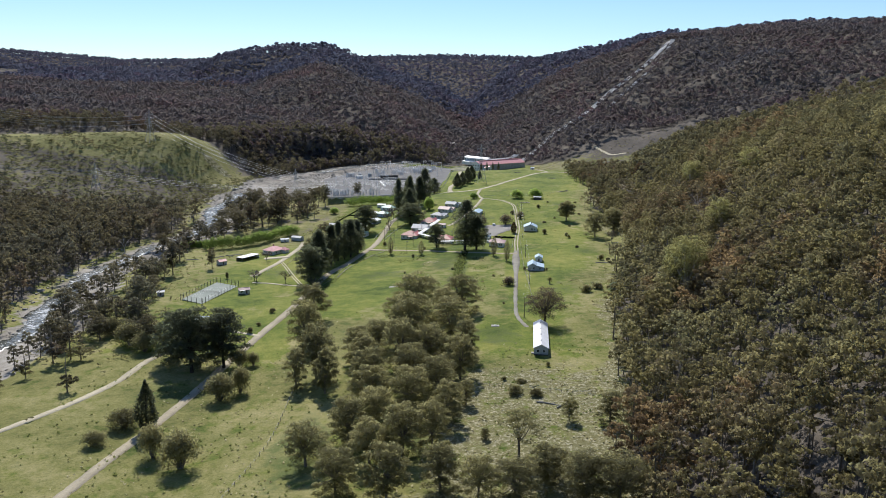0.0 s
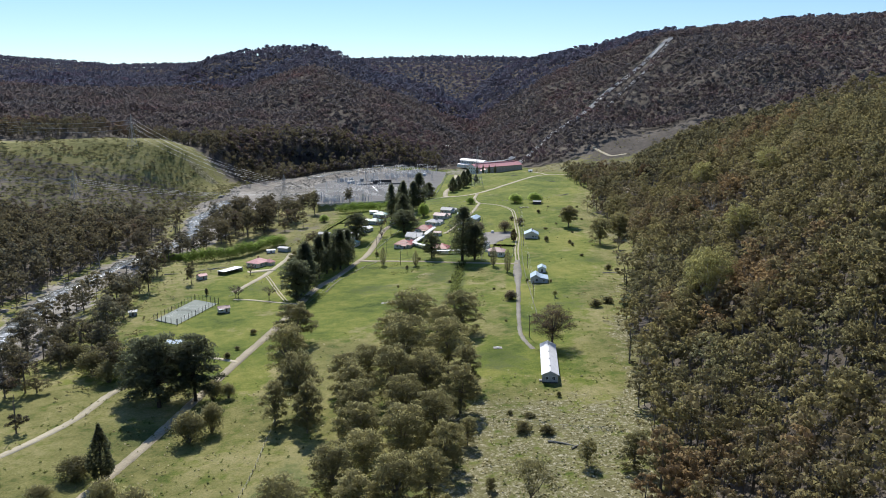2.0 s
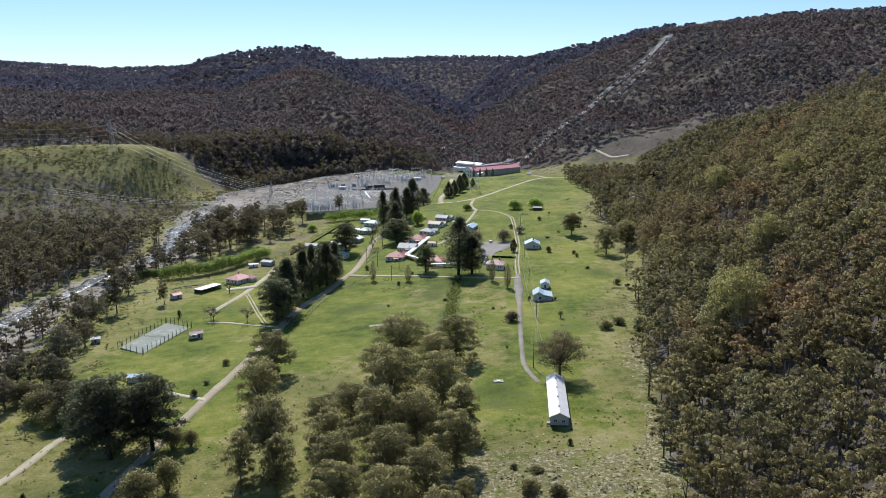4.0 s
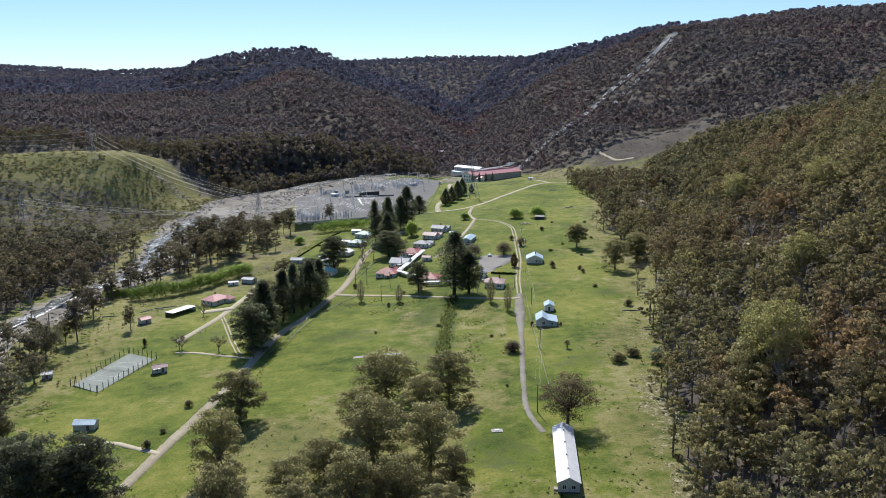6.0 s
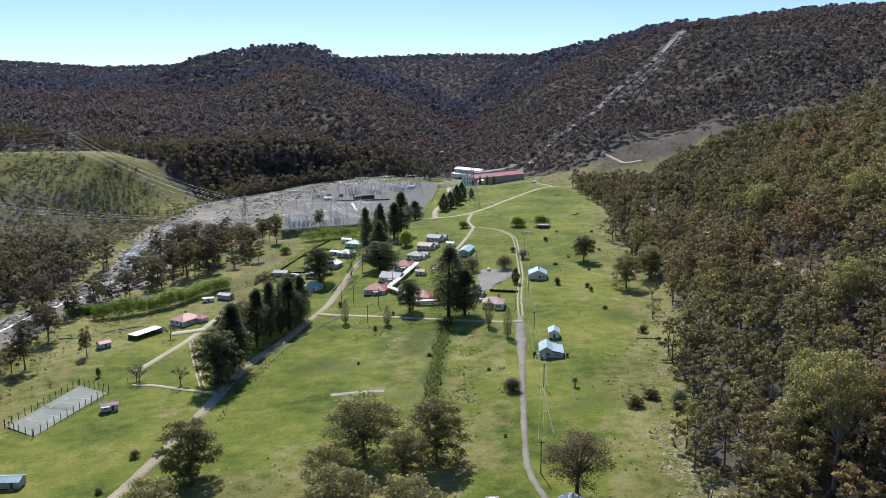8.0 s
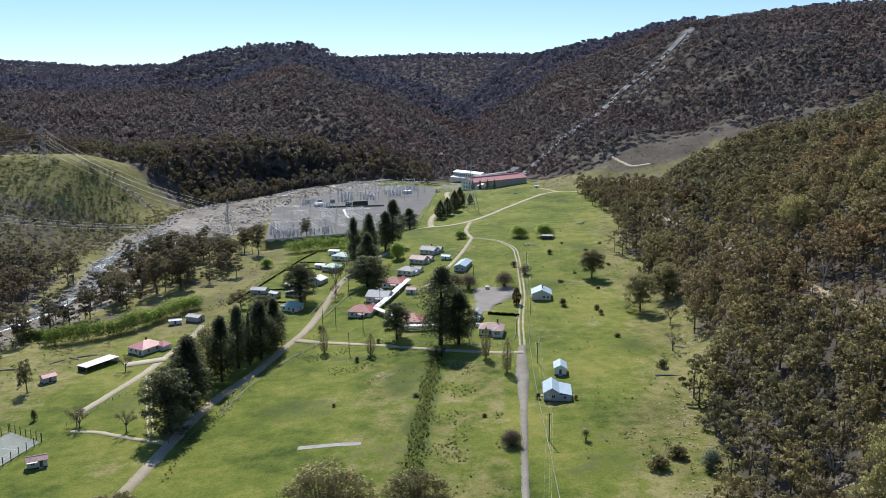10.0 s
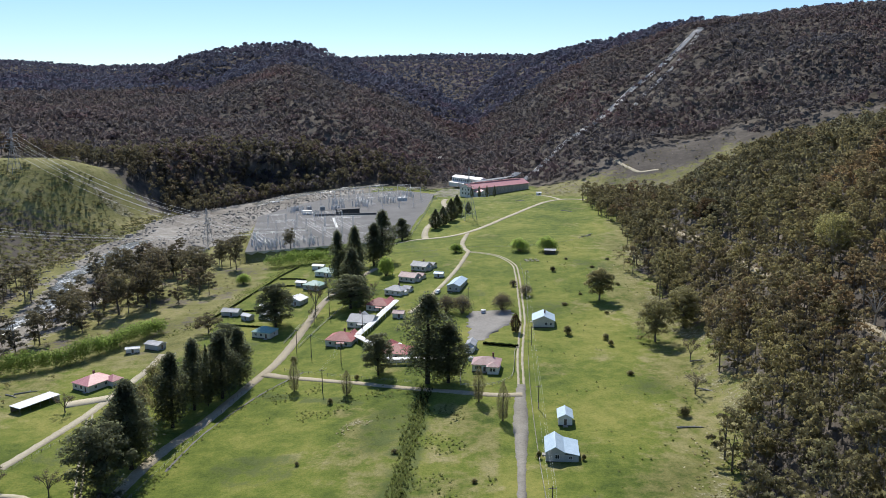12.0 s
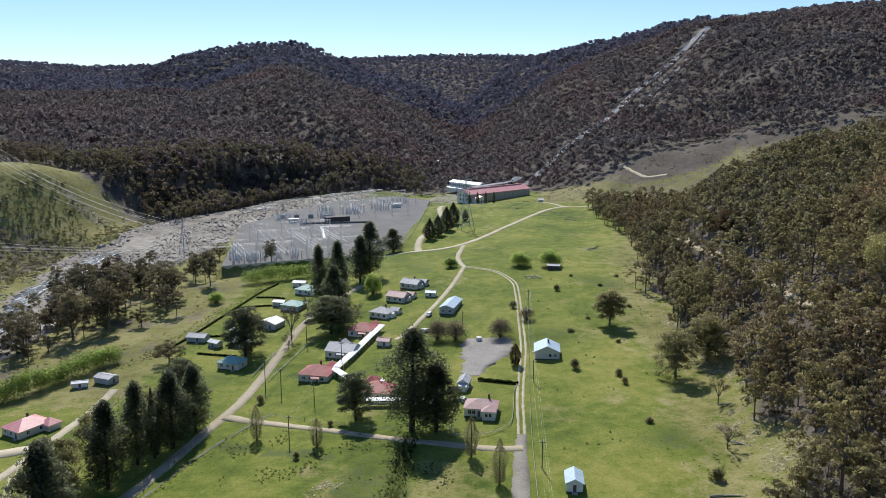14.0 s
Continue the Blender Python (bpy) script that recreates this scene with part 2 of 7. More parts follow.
WOOD_LEAF = foliage("gum_leaf", (0.096, 0.087, 0.062), (0.140, 0.127, 0.086), (0.188, 0.172, 0.113), 0.62, 0.4, GUM_HUES, 0.26)
MID_LEAF = foliage("scrub_gum_leaf", (0.080, 0.073, 0.056), (0.114, 0.104, 0.077), (0.152, 0.138, 0.098), 0.62, 0.3, GUM_HUES, 0.25)
# Aerial haze over the far hills is mixed into this leaf colour, purplish and flat.
FAR_HAZE_LEAF = foliage("hazed_gum_leaf", (0.055, 0.048, 0.064), (0.071, 0.062, 0.078), (0.087, 0.077, 0.091), 0.6, 0.05, FAR_HUES, 0.1)
# The blue here is distance haze painted into the skyline trees' leaves.
SKYLINE_HAZE_LEAF = foliage("blue_haze_gum_leaf", (0.044, 0.047, 0.088), (0.053, 0.056, 0.098), (0.062, 0.064, 0.108), 0.6, 0.03, FAR_HUES, 0.06)
RIVER_LEAF = foliage("river_gum_leaf", (0.070, 0.063, 0.054), (0.104, 0.094, 0.078), (0.142, 0.129, 0.104), 0.55, 0.3, GUM_HUES, 0.25)
PINE_LEAF = foliage("pine_needles", (0.074, 0.083, 0.060), (0.106, 0.118, 0.083), (0.145, 0.158, 0.108), 0.6, 0.6, None, 0.22)
HEDGE_LEAF = foliage("bright_leaf", (0.125, 0.178, 0.052), (0.200, 0.268, 0.082), (0.290, 0.356, 0.125), 0.6, 0.6, None, 0.12)
BARE_TWIG = foliage("dormant_twigs", (0.080, 0.068, 0.054), (0.135, 0.115, 0.090), (0.200, 0.175, 0.135), 0.4, 0.5, None, 0.4)
BROWN_LEAF = foliage("brown_leaf", (0.040, 0.028, 0.018), (0.085, 0.060, 0.036), (0.140, 0.105, 0.060), 0.25)
TWIG_HAZE = foliage("budding_twigs", (0.078, 0.060, 0.050), (0.112, 0.088, 0.070), (0.150, 0.122, 0.096), 0.5, 0.5, None, 0.45)
POPLAR_LEAF = foliage("poplar_buds", (0.115, 0.108, 0.066), (0.175, 0.166, 0.104), (0.25, 0.235, 0.155), 0.55, 0.55, None, 0.08)
BARK = surface("grey_bark", (0.055, 0.045, 0.036), (0.26, 0.23, 0.19), 2.2, 0.3, 0.9)
PALE_BARK = surface("pale_gum_bark", (0.16, 0.14, 0.115), (0.42, 0.385, 0.33), 2.0, 0.3, 0.85)
PINE_BARK = surface("dark_bark", (0.020, 0.016, 0.013), (0.075, 0.060, 0.048), 2.5, 0.4, 0.95)
DEAD_WOOD = surface("bleached_wood", (0.22, 0.20, 0.17), (0.52, 0.49, 0.44), 2.0, 0.4, 0.85)
GRAVEL = surface("gravel_track", (0.33, 0.29, 0.205), (0.60, 0.54, 0.40), 1.6, 0.12, 0.95, relief=0.03)
EARTH_ROAD = surface("earth_road", (0.27, 0.232, 0.165), (0.50, 0.435, 0.315), 1.4, 0.09, 0.95, relief=0.03)
SEALED = surface("worn_lane", (0.19, 0.175, 0.145), (0.36, 0.335, 0.285), 1.4, 0.10, 0.9, relief=0.02)
LOT = surface("lot_gravel", (0.21, 0.195, 0.175), (0.36, 0.34, 0.31), 1.1, 0.09, 0.95, relief=0.02)
YARD = surface("yard_gravel", (0.122, 0.119, 0.115), (0.232, 0.227, 0.220), 1.1, 0.05, 0.95, relief=0.02)
STONE = surface("river_stone", (0.14, 0.126, 0.106), (0.43, 0.40, 0.355), 0.9, 0.2, 0.85)
CONCRETE = surface("old_concrete", (0.28, 0.27, 0.25), (0.50, 0.48, 0.45), 2.0, 0.3, 0.9)
DARK_CONCRETE = surface("stained_concrete", (0.11, 0.105, 0.10), (0.24, 0.23, 0.22), 1.2, 0.15, 0.9)
CREAM = surface("cream_weatherboard", (0.55, 0.53, 0.47), (0.74, 0.72, 0.66), 2.5, 0.4, 0.7, relief=0.01)
WHITE = surface("white_paint", (0.66, 0.66, 0.64), (0.84, 0.84, 0.82), 2.5, 0.4, 0.6, relief=0.01)
GREY_WALL = surface("grey_board", (0.36, 0.37, 0.37), (0.52, 0.53, 0.53), 2.5, 0.4, 0.75, relief=0.01)
BRICK = surface("brown_brick", (0.13, 0.075, 0.055), (0.24, 0.15, 0.115), 3.0, 0.5, 0.9)
FOOTING = surface("shaded_footing", (0.05, 0.045, 0.04), (0.12, 0.11, 0.10), 2.0, 0.4, 0.9)
DOOR_PAINT = surface("door_paint", (0.10, 0.07, 0.05), (0.17, 0.13, 0.10), 3.0, 0.5, 0.6)
TIMBER = surface("grey_timber", (0.13, 0.115, 0.095), (0.32, 0.29, 0.25), 3.0, 0.5, 0.9)
POLE_WOOD = surface("pole_timber", (0.075, 0.062, 0.050), (0.19, 0.165, 0.14), 3.0, 0.5, 0.9)
STEEL = surface("galvanised_steel", (0.26, 0.27, 0.28), (0.42, 0.43, 0.44), 1.5, 0.3, 0.6, 0.1, relief=0)
YARD_STEEL = surface("pale_painted_steel", (0.52, 0.53, 0.54), (0.70, 0.71, 0.72), 1.5, 0.3, 0.5, 0.1, relief=0)
YARD_WALL = surface("buff_concrete", (0.46, 0.43, 0.38), (0.64, 0.605, 0.545), 1.2, 0.15, 0.9)
SHADED_RENDER = surface("shaded_brown_render", (0.31, 0.285, 0.26), (0.47, 0.435, 0.40), 2.0, 0.25, 0.85)
CABLE = surface("aluminium_cable", (0.52, 0.53, 0.54), (0.68, 0.69, 0.70), 1.0, 0.1, 0.6, 0.1, relief=0)
PORCELAIN = surface("insulator_porcelain", (0.62, 0.61, 0.59), (0.80, 0.79, 0.77), 2.0, 0.4, 0.35, relief=0)
PIPE = surface("pipeline_steel", (0.36, 0.365, 0.37), (0.56, 0.565, 0.57), 0.3, 0.05, 0.6, 0.1, relief=0)
RED_ROOF = metal_roof("faded_red_roof", (0.33, 0.085, 0.075), (0.50, 0.165, 0.145), 0.55, 0.0)
PINK_ROOF = metal_roof("pink_faded_roof", (0.36, 0.20, 0.195), (0.54, 0.37, 0.36), 0.55, 0.0)
BLUE_ROOF = metal_roof("pale_blue_roof", (0.34, 0.46, 0.56), (0.50, 0.62, 0.72), 0.5, 0.1)
GREY_ROOF = metal_roof("grey_zinc_roof", (0.30, 0.31, 0.33), (0.48, 0.49, 0.51), 0.65, 0.1)
PALE_ROOF = metal_roof("bright_zinc_roof", (0.56, 0.57, 0.59), (0.76, 0.77, 0.79), 0.6, 0.1)
GREEN_ROOF = metal_roof("green_painted_roof", (0.20, 0.38, 0.34), (0.34, 0.53, 0.48), 0.5, 0.0)
ROSE_ROOF = metal_roof("rose_red_roof", (0.55, 0.22, 0.225), (0.74, 0.36, 0.36), 0.5, 0.0)


def glass_material():
    m, t, s = graph("window_glass")
    s.inputs["Base Color"].default_value = (0.03, 0.035, 0.04, 1)
    s.inputs["Roughness"].default_value = 0.12
    return m


def water_material():
    m, t, s = graph("running_water")
    a, b = noise_tex(t, 0.45, 5, 0.75), noise_tex(t, 0.06, 3, 0.6)
    k = calc(t, "ADD", calc(t, "MULTIPLY", a, 0.6), calc(t, "MULTIPLY", b, 0.4))
    c = ramp(t, k, ((0.42, (0.05, 0.055, 0.045)), (0.53, (0.17, 0.175, 0.16)), (0.60, (0.76, 0.78, 0.79))))
    t.links.new(c, s.inputs["Base Color"])
    s.inputs["Roughness"].default_value = 0.25
    bump(t, s, a, 0.8, 0.3)
    return m


GLASS, WATER = glass_material(), water_material()

# ---- building tools ----
def put(name, mesh, parent=None, m=None):
    ob = new(name, mesh)
    if parent is not None:
        ob.parent = parent
    if m is not None:
        ob.matrix_basis = m
    return ob


def part(name, bm, material, parent, label="", m=None):
    """Links a bmesh as one mesh object under a thing or a part."""
    me = bpy.data.meshes.new(name)
    bm.normal_update()
    bm.to_mesh(me)
    bm.free()
    me.materials.append(material)
    ob = put(name, me, parent, m)
    return tagged(ob, label) if label else ob


def thing(name, x, y, turn=0.0, label="", category="", group="", z=None, kind=""):
    """An empty at the foot of a thing, set on the ground."""
    ob = new(name)
    ob.empty_display_size = 0.5
    ob.matrix_basis = pose(x, y, float(height(x, y)) if z is None else z, 0, 0, turn)
    return tagged(ob, label, category, group, kind)


def sheet(name, verts, faces, material, tint=None, shares=None, smooth=False, normals=None):
    """A mesh from arrays, with optional named values at its points."""
    verts, faces = np.asarray(verts, np.float32), np.asarray(faces, np.int32)
    me = bpy.data.meshes.new(name)
    n = faces.shape[1]
    me.vertices.add(len(verts))
    me.vertices.foreach_set("co", verts.ravel())
    me.loops.add(faces.size)
    me.loops.foreach_set("vertex_index", faces.ravel())
    me.polygons.add(len(faces))
    me.polygons.foreach_set("loop_start", np.arange(0, faces.size, n, dtype=np.int32))
    me.polygons.foreach_set("use_smooth", np.full(len(faces), smooth))
    for key, values in (shares or {}).items():
        me.attributes.new(key, "FLOAT", "POINT").data.foreach_set("value", np.asarray(values, np.float32))
    if tint is not None:
        me.attributes.new("tint", "FLOAT", "POINT").data.foreach_set("value", np.asarray(tint, np.float32))
    me.update(calc_edges=True)
    me.validate()
    if normals is not None:
        me.polygons.foreach_set("use_smooth", np.full(len(faces), True))
        me.normals_split_custom_set_from_vertices(np.asarray(normals, np.float32))
    me.materials.append(material)
    return me


def add_box(bm, x0, y0, z0, x1, y1, z1, m=None):
    c = [(x0, y0, z0), (x1, y0, z0), (x1, y1, z0), (x0, y1, z0), (x0, y0, z1), (x1, y0, z1), (x1, y1, z1), (x0, y1, z1)]
    v = [bm.verts.new(m @ Vector(p) if m else p) for p in c]
    for f in ((3, 2, 1, 0), (4, 5, 6, 7), (0, 1, 5, 4), (1, 2, 6, 5), (2, 3, 7, 6), (3, 0, 4, 7)):
        bm.faces.new([v[k] for k in f])
    return v


def box(*a):
    bm = bmesh.new()
    add_box(bm, *a)
    return bm


def soft_box(x0, y0, z0, x1, y1, z1, r=0.04, n=2):
    bm = box(x0, y0, z0, x1, y1, z1)
    bmesh.ops.bevel(bm, geom=list(bm.edges), offset=r, segments=n, affect="EDGES")
    return bm


def add_tube(bm, points, radii, sides=6, cap=True):
    """A tapered tube through points."""
    rings = []
    for k, p in enumerate(points):
        p = Vector(p)
        a, b = Vector(points[max(k - 1, 0)]), Vector(points[min(k + 1, len(points) - 1)])
        way = (b - a).normalized() if (b - a).length > 1e-6 else Vector((0, 0, 1))
        side = way.orthogonal().normalized()
        up = way.cross(side)
        r = radii[k] if isinstance(radii, (list, tuple)) else radii
        rings.append([bm.verts.new(p + r * (math.cos(2 * math.pi * j / sides) * side + math.sin(2 * math.pi * j / sides) * up)) for j in range(sides)])
    for a, b in zip(rings, rings[1:]):
        # rings may start at different angles, so join from the nearest corner
        s = min(range(sides), key=lambda q: (b[q].co - a[0].co).length)
        for j in range(sides):
            bm.faces.new((a[j], a[(j + 1) % sides], b[(j + 1 + s) % sides], b[(j + s) % sides]))
    if cap:
        bm.faces.new(list(reversed(rings[0])))
        bm.faces.new(rings[-1])
    return bm


def tube(points, radii, sides=6):
    return add_tube(bmesh.new(), points, radii, sides)


def smooth_line(points, step):
    """Points at even steps along a smooth curve through the given ones."""
    p = np.asarray(points, float)
    p = np.vstack([2 * p[0] - p[1], p, 2 * p[-1] - p[-2]])
    out = []
    for a, b, c, d in zip(p, p[1:], p[2:], p[3:]):
        n = max(1, int(np.linalg.norm(c - b) / step))
        for k in np.arange(n) / n:
            out.append(0.5 * (2 * b + (c - a) * k + (2 * a - 5 * b + 4 * c - d) * k**2 + (3 * b - a - 3 * c + d) * k**3))
    return np.array(out + [p[-2]])


def ribbon(points, width, step=2.0, lift=0.06, across=2, ragged=0.0, offset=0.0, flat=None):
    """Vertices and faces of a strip laid on the ground, its edges a little ragged, with a skirt under them."""
    c = smooth_line(points, step)
    way = np.gradient(c, axis=0)
    way /= np.linalg.norm(way, axis=1)[:, None] + 1e-9
    side = np.stack([way[:, 1], -way[:, 0]], 1)
    wide = np.interp(np.linspace(0, 1, len(c)), np.linspace(0, 1, len(width)), width) if isinstance(width, (list, tuple)) else np.full(len(c), float(width))
    rows = []
    for k, s in enumerate(np.r_[-0.5, np.linspace(-0.5, 0.5, across + 1), 0.5]):
        skirt = k in (0, across + 2)
        jag = ragged * np.random.uniform(-1, 1, len(c)) * (abs(s) > 0.49) * (not skirt)
        q = c + side * (wide * s + offset + jag)[:, None]
        z = height(q[:, 0], q[:, 1]) if flat is None else flat(q[:, 0], q[:, 1])
        rows.append(np.column_stack([q, z + (-0.35 if skirt else lift)]))
    n, m = len(c), len(rows)
    v = np.stack(rows, 1).reshape(-1, 3)
    a = (np.arange(n - 1)[:, None] * m + np.arange(m - 1)[None]).ravel()
    return v, np.column_stack([a, a + 1, a + m + 1, a + m])


def join_sheets(pieces):
    v, f, n = [], [], 0
    for a, b in pieces:
        v.append(a), f.append(b + n)
        n += len(a)
    return np.vstack(v), np.vstack(f)

# ---- ground ----
def spread(lo, hi, fine_lo, fine_hi, fine, coarse):
    """Grid lines, fine in the middle stretch and wider apart outside."""
    out = list(np.arange(fine_lo, fine_hi, fine))
    step, v = fine, fine_hi
    while v < hi:
        out.append(v)
        step = min(step * 1.12, coarse)
        v += step
    out.append(hi)
    step, v, left = fine, fine_lo, []
    while v > lo:
        step = min(step * 1.12, coarse)
        v -= step
        left.append(max(v, lo))
    return np.array(left[::-1] + out)


def land_shares(x, y):
    """How far each point is woodland floor, dry grass, pale tussock or stony river bed."""
    u = x - tree_edge(y) + 7 * wave(x, y, 25, 9)
    over = river_x(y) - x
    w = ss(-8, 8, u) * ss(560, 480, y)
    w = np.maximum(w, ss(np.interp(y, [40, 120], [14, 26]), np.interp(y, [40, 120], [28, 50]), over + 6 * wave(x, y, 30, 2)))
    w = np.maximum(w, ss(560, 640, y + 0.15 * np.abs(x + 60) + 0.28 * np.maximum(x - 280, 0)))
    spur = ss(0, 1, 1.25 - np.hypot((x + 400) / np.where(x < -400, 230, 140), (y - 300) / 78 - 0.25 * (x + 400) / 140))
    w = w * (1 - np.clip(spur * 1.4, 0, 1))
    face = ss(1.15, 0.85, np.hypot((x + 380) / np.where(x < -380, 230, 170), (y - 235) / 130)) * ss(30, 50, over)
    w = np.where(face > 0, w * (1 - face) + face * 0.58 * ss(0.9, 0.2, spur), w)
    scrub = ss(0, 1, 1.3 - np.hypot((x - 222) / 86, (y - 560) / 46))
    w = np.maximum(w, 0.9 * scrub)
    w = np.maximum(w, (0.34 + 0.2 * wave(x, y, 17, 22)) * ss(-118, -142, x) * ss(-70, -20, y) * ss(170, 140, y))
    w = np.maximum(w, (0.38 + 0.1 * wave(x, y, 20, 5)) * ss(425, 470, y) * ss(55, 85, x))
    pale = ss(-20, -6, u) * ss(6, -4, u) * ss(330, 180, y) * np.clip(0.45 + 0.45 * wave(x, y, 24, 14) + 0.3 * ss(-240, -300, y), 0, 0.75)
    pale = np.maximum(pale, (0.42 + 0.2 * wave(x, y, 16, 9)) * ss(440, 480, y) * ss(70, 95, x) * ss(600, 560, y))
    pale = np.maximum(pale, ss(-318, -345, y) * ss(-26, -8, x) * 0.62)
    pale = np.maximum(pale, 0.2 * spur + 0.6 * ss(1.0, 0.5, np.hypot((x + 322) / 26, (y - 322) / 12)))
    pale = np.maximum(pale, 0.6 * ss(1.0, 0.4, np.hypot((x + 33) / 10, (y + 128) / 20)) * ss(0.0, 0.6, wave(x, y, 6, 4)))
    dry = np.maximum.reduce([ss(-292, -330, y) * 0.66, ss(-228, -262, y + 6 * wave(x, y, 18, 4)) * ss(8, -8, x) * ss(-96, -84, x) * 0.7, 0.72 * ss(-100, -118, x) * ss(-285, -310, y), 0.65 * ss(-52, -15, u), ss(-50, -30, x) * ss(0, -18, x) * ss(-95, -120, y) * 0.5, ss(-14, -8, x) * ss(20, 14, x) * ss(-98, -112, y) * ss(-290, -250, y) * (0.52 + 0.2 * wave(x, y, 14, 8)),
                             spur * 0.6, face * ss(0.9, 0.4, spur), 0.95 * ss(405, 445, y) * ss(55, 85, x), ss(-116, -140, x) * ss(-70, -30, y) * 0.85, 0.62 * ss(1.0, 0.5, np.hypot((x + 38) / 16, (y + 122) / 26)) * ss(-0.2, 0.6, wave(x, y, 9, 8)), 0.5 * ss(0.35, 0.9, wave(x, y, 26, 17)) * ss(-250, -100, x), ss(-150, -180, x) * 0.62, ss(200, 420, y) * 0.35])
    side = np.abs(over + 7 * wave(x, y, 18, 6))
    rock = ss(30, 12, side - np.where(over < 0, 10, -8) * ss(-340, -300, y) - np.where(over < 0, 40, 14) * bar(y)) * ss(600, 540, y)
    rock = np.maximum(rock, 0.55 * ss(1.0, 0.6, np.hypot((x + 25) / 34, (y - 552) / 55)))
    rock = np.maximum(rock, 0.75 * ss(-185, -205, x) * ss(-300, -315, -over) * ss(-120, -170, y))
    damp = np.maximum.reduce([ss(7, 3, np.abs(x - np.interp(y, [-215, -144, -94], [-14, -13.5, -12])) + 1.5 * wave(x, y, 9, 2)) * ss(-232, -215, y) * ss(-84, -92, y) * 0.62,
                              0.55 * ss(1.0, 0.4, np.hypot((x + 24) / 12, (y + 125) / 34)), ss(1.0, 0.5, np.hypot((x + 58) / 16, (y + 405) / 42)) * 0.5,
                              0.5 * ss(0.3, 0.9, wave(x, y, 34, 27)) * ss(-180, -120, x) * ss(130, 90, x) * ss(260, 180, y),
                              0.7 * ss(5, 2, np.abs(y + 93 + 0.35 * (x + 60)) + 2 * wave(x, y, 12, 3)) * ss(-84, -76, x) * ss(-30, -40, x)])
    return {"wood": w, "dry": dry, "pale": pale, "rock": rock, "damp": damp}


gx, gy = spread(-3600, 3600, -330, 330, 4.0, 90), spread(-2600, 4200, -480, 620, 4.0, 90)
GX, GY = np.meshgrid(gx, gy)
px, py = GX.ravel(), GY.ravel()
cols = len(gx)
cell = (np.arange(len(gy) - 1)[:, None] * cols + np.arange(cols - 1)[None]).ravel()
land = sheet("ground", np.column_stack([px, py, height(px, py)]), np.column_stack([cell, cell + 1, cell + cols + 1, cell + cols]), GROUND,
             shares=land_shares(px, py), smooth=True)
tagged(new("ground", land), "green valley paddocks rising into brown wooded hillsides", "ground", kind="structure")


def road(name, points, width, material, label, category="road", ragged=0.25, lift=0.06, offset=0.0, across=2):
    v, f = ribbon(points, width, 2.0, lift, across, ragged, offset)
    return tagged(new(name, sheet(name, v, f, material, smooth=True)), label, category, kind="structure")


def wheel_tracks(name, points, label, gauge=1.7, width=0.75, material=None):
    a, b = (ribbon(points, width, 2.0, 0.05, 1, 0.15, s * gauge / 2) for s in (-1, 1))
    v, f = join_sheets([a, b])
    return tagged(new(name, sheet(name, v, f, material or GRAVEL, smooth=True)), label, "track", kind="structure")


MAIN = [(-128, -470), (-121, -416), (-117, -389), (-114, -363), (-109, -300), (-107, -280), (-103, -233), (-101, -187), (-99, -144), (-92, -112), (-86, -72), (-81, -40), (-80, 10), (-79, 50), (-72, 80), (-58, 120)]
road("road", MAIN, [4.2, 4.0, 4.2, 4.6, 4.8, 4.6, 4.4], EARTH_ROAD, "tan earth and gravel road past the sports ground")
road("road", [(-83, -60), (-74, -65), (-62, -70.5), (-43, -79), (-22, -87.5), (-3, -94), (14, -98.5), (25, -99)], [5.0, 3.4, 3.2, 3.4, 4.4], EARTH_ROAD, "grey-brown gravel cross street below the cottages", lift=0.08)
road("road", [(23, -277), (19, -258), (19, -235), (20.5, -196), (22.4, -150), (23.4, -122), (24.2, -100), (25.2, -88)], [2.0, 2.0, 2.2, 2.6, 5.4, 3.2], SEALED, "narrow worn lane through the paddock", lift=0.07)
wheel_tracks("track", [(25.0, -90), (25.8, -58), (27.5, -30), (29.5, 0), (30, 46), (30, 85), (28.5, 112), (20, 135), (8, 146), (0, 150)], "two wheel ruts of a gravel track in grass", 2.0, 1.0)
road("road", [(0, 150), (-3.5, 165), (-5, 182), (-3.5, 205), (-2, 226)], 3.2, GRAVEL, "short gravel link between two lanes", lift=0.08)
road("road", [(-100, 218), (-74, 214), (-33, 205), (-2, 226), (31, 298), (63, 372), (84, 402), (104, 402), (125, 385)], [5.5, 5, 4.4, 4.2, 4.2, 3.8], GRAVEL, "long pale gravel road climbing past the power house", lift=0.09)
road("road", [(-33, 205), (-36, 250), (-30, 300), (-24, 345), (-30, 420), (-22, 480)], 5.0, GRAVEL, "gravel road beside the switchyard fence", lift=0.07)
road("road", [(84, 402), (74, 425), (48, 452), (18, 470), (-14, 482)], 4.0, GRAVEL, "gravel loop in front of the power house", lift=0.08)
road("road", [(-28, 18), (-24, 28), (-13, 70), (-6, 105), (0, 150)], 2.7, GRAVEL, "gravel driveway between the cottages and hall", lift=0.10)
road("road", [(-190, -420), (-165, -380), (-155, -360), (-149, -338), (-147, -312), (-140, -296)], 3.6, GRAVEL, "pale side track on the lower bank")
road("road", [(-147, -148), (-141, -110), (-139, -80), (-138, -52), (-139, -30)], 3.8, GRAVEL, "gravel drive to the red roofed cottage")
road("road", [(-138, -84), (-146, -88), (-154, -92)], 7.0, GRAVEL, "turning place beside the carport", lift=0.08)
wheel_tracks("track", [(-141, -98), (-134, -114), (-127, -131), (-119, -150), (-110, -170)], "two wheel ruts crossing mown grass")
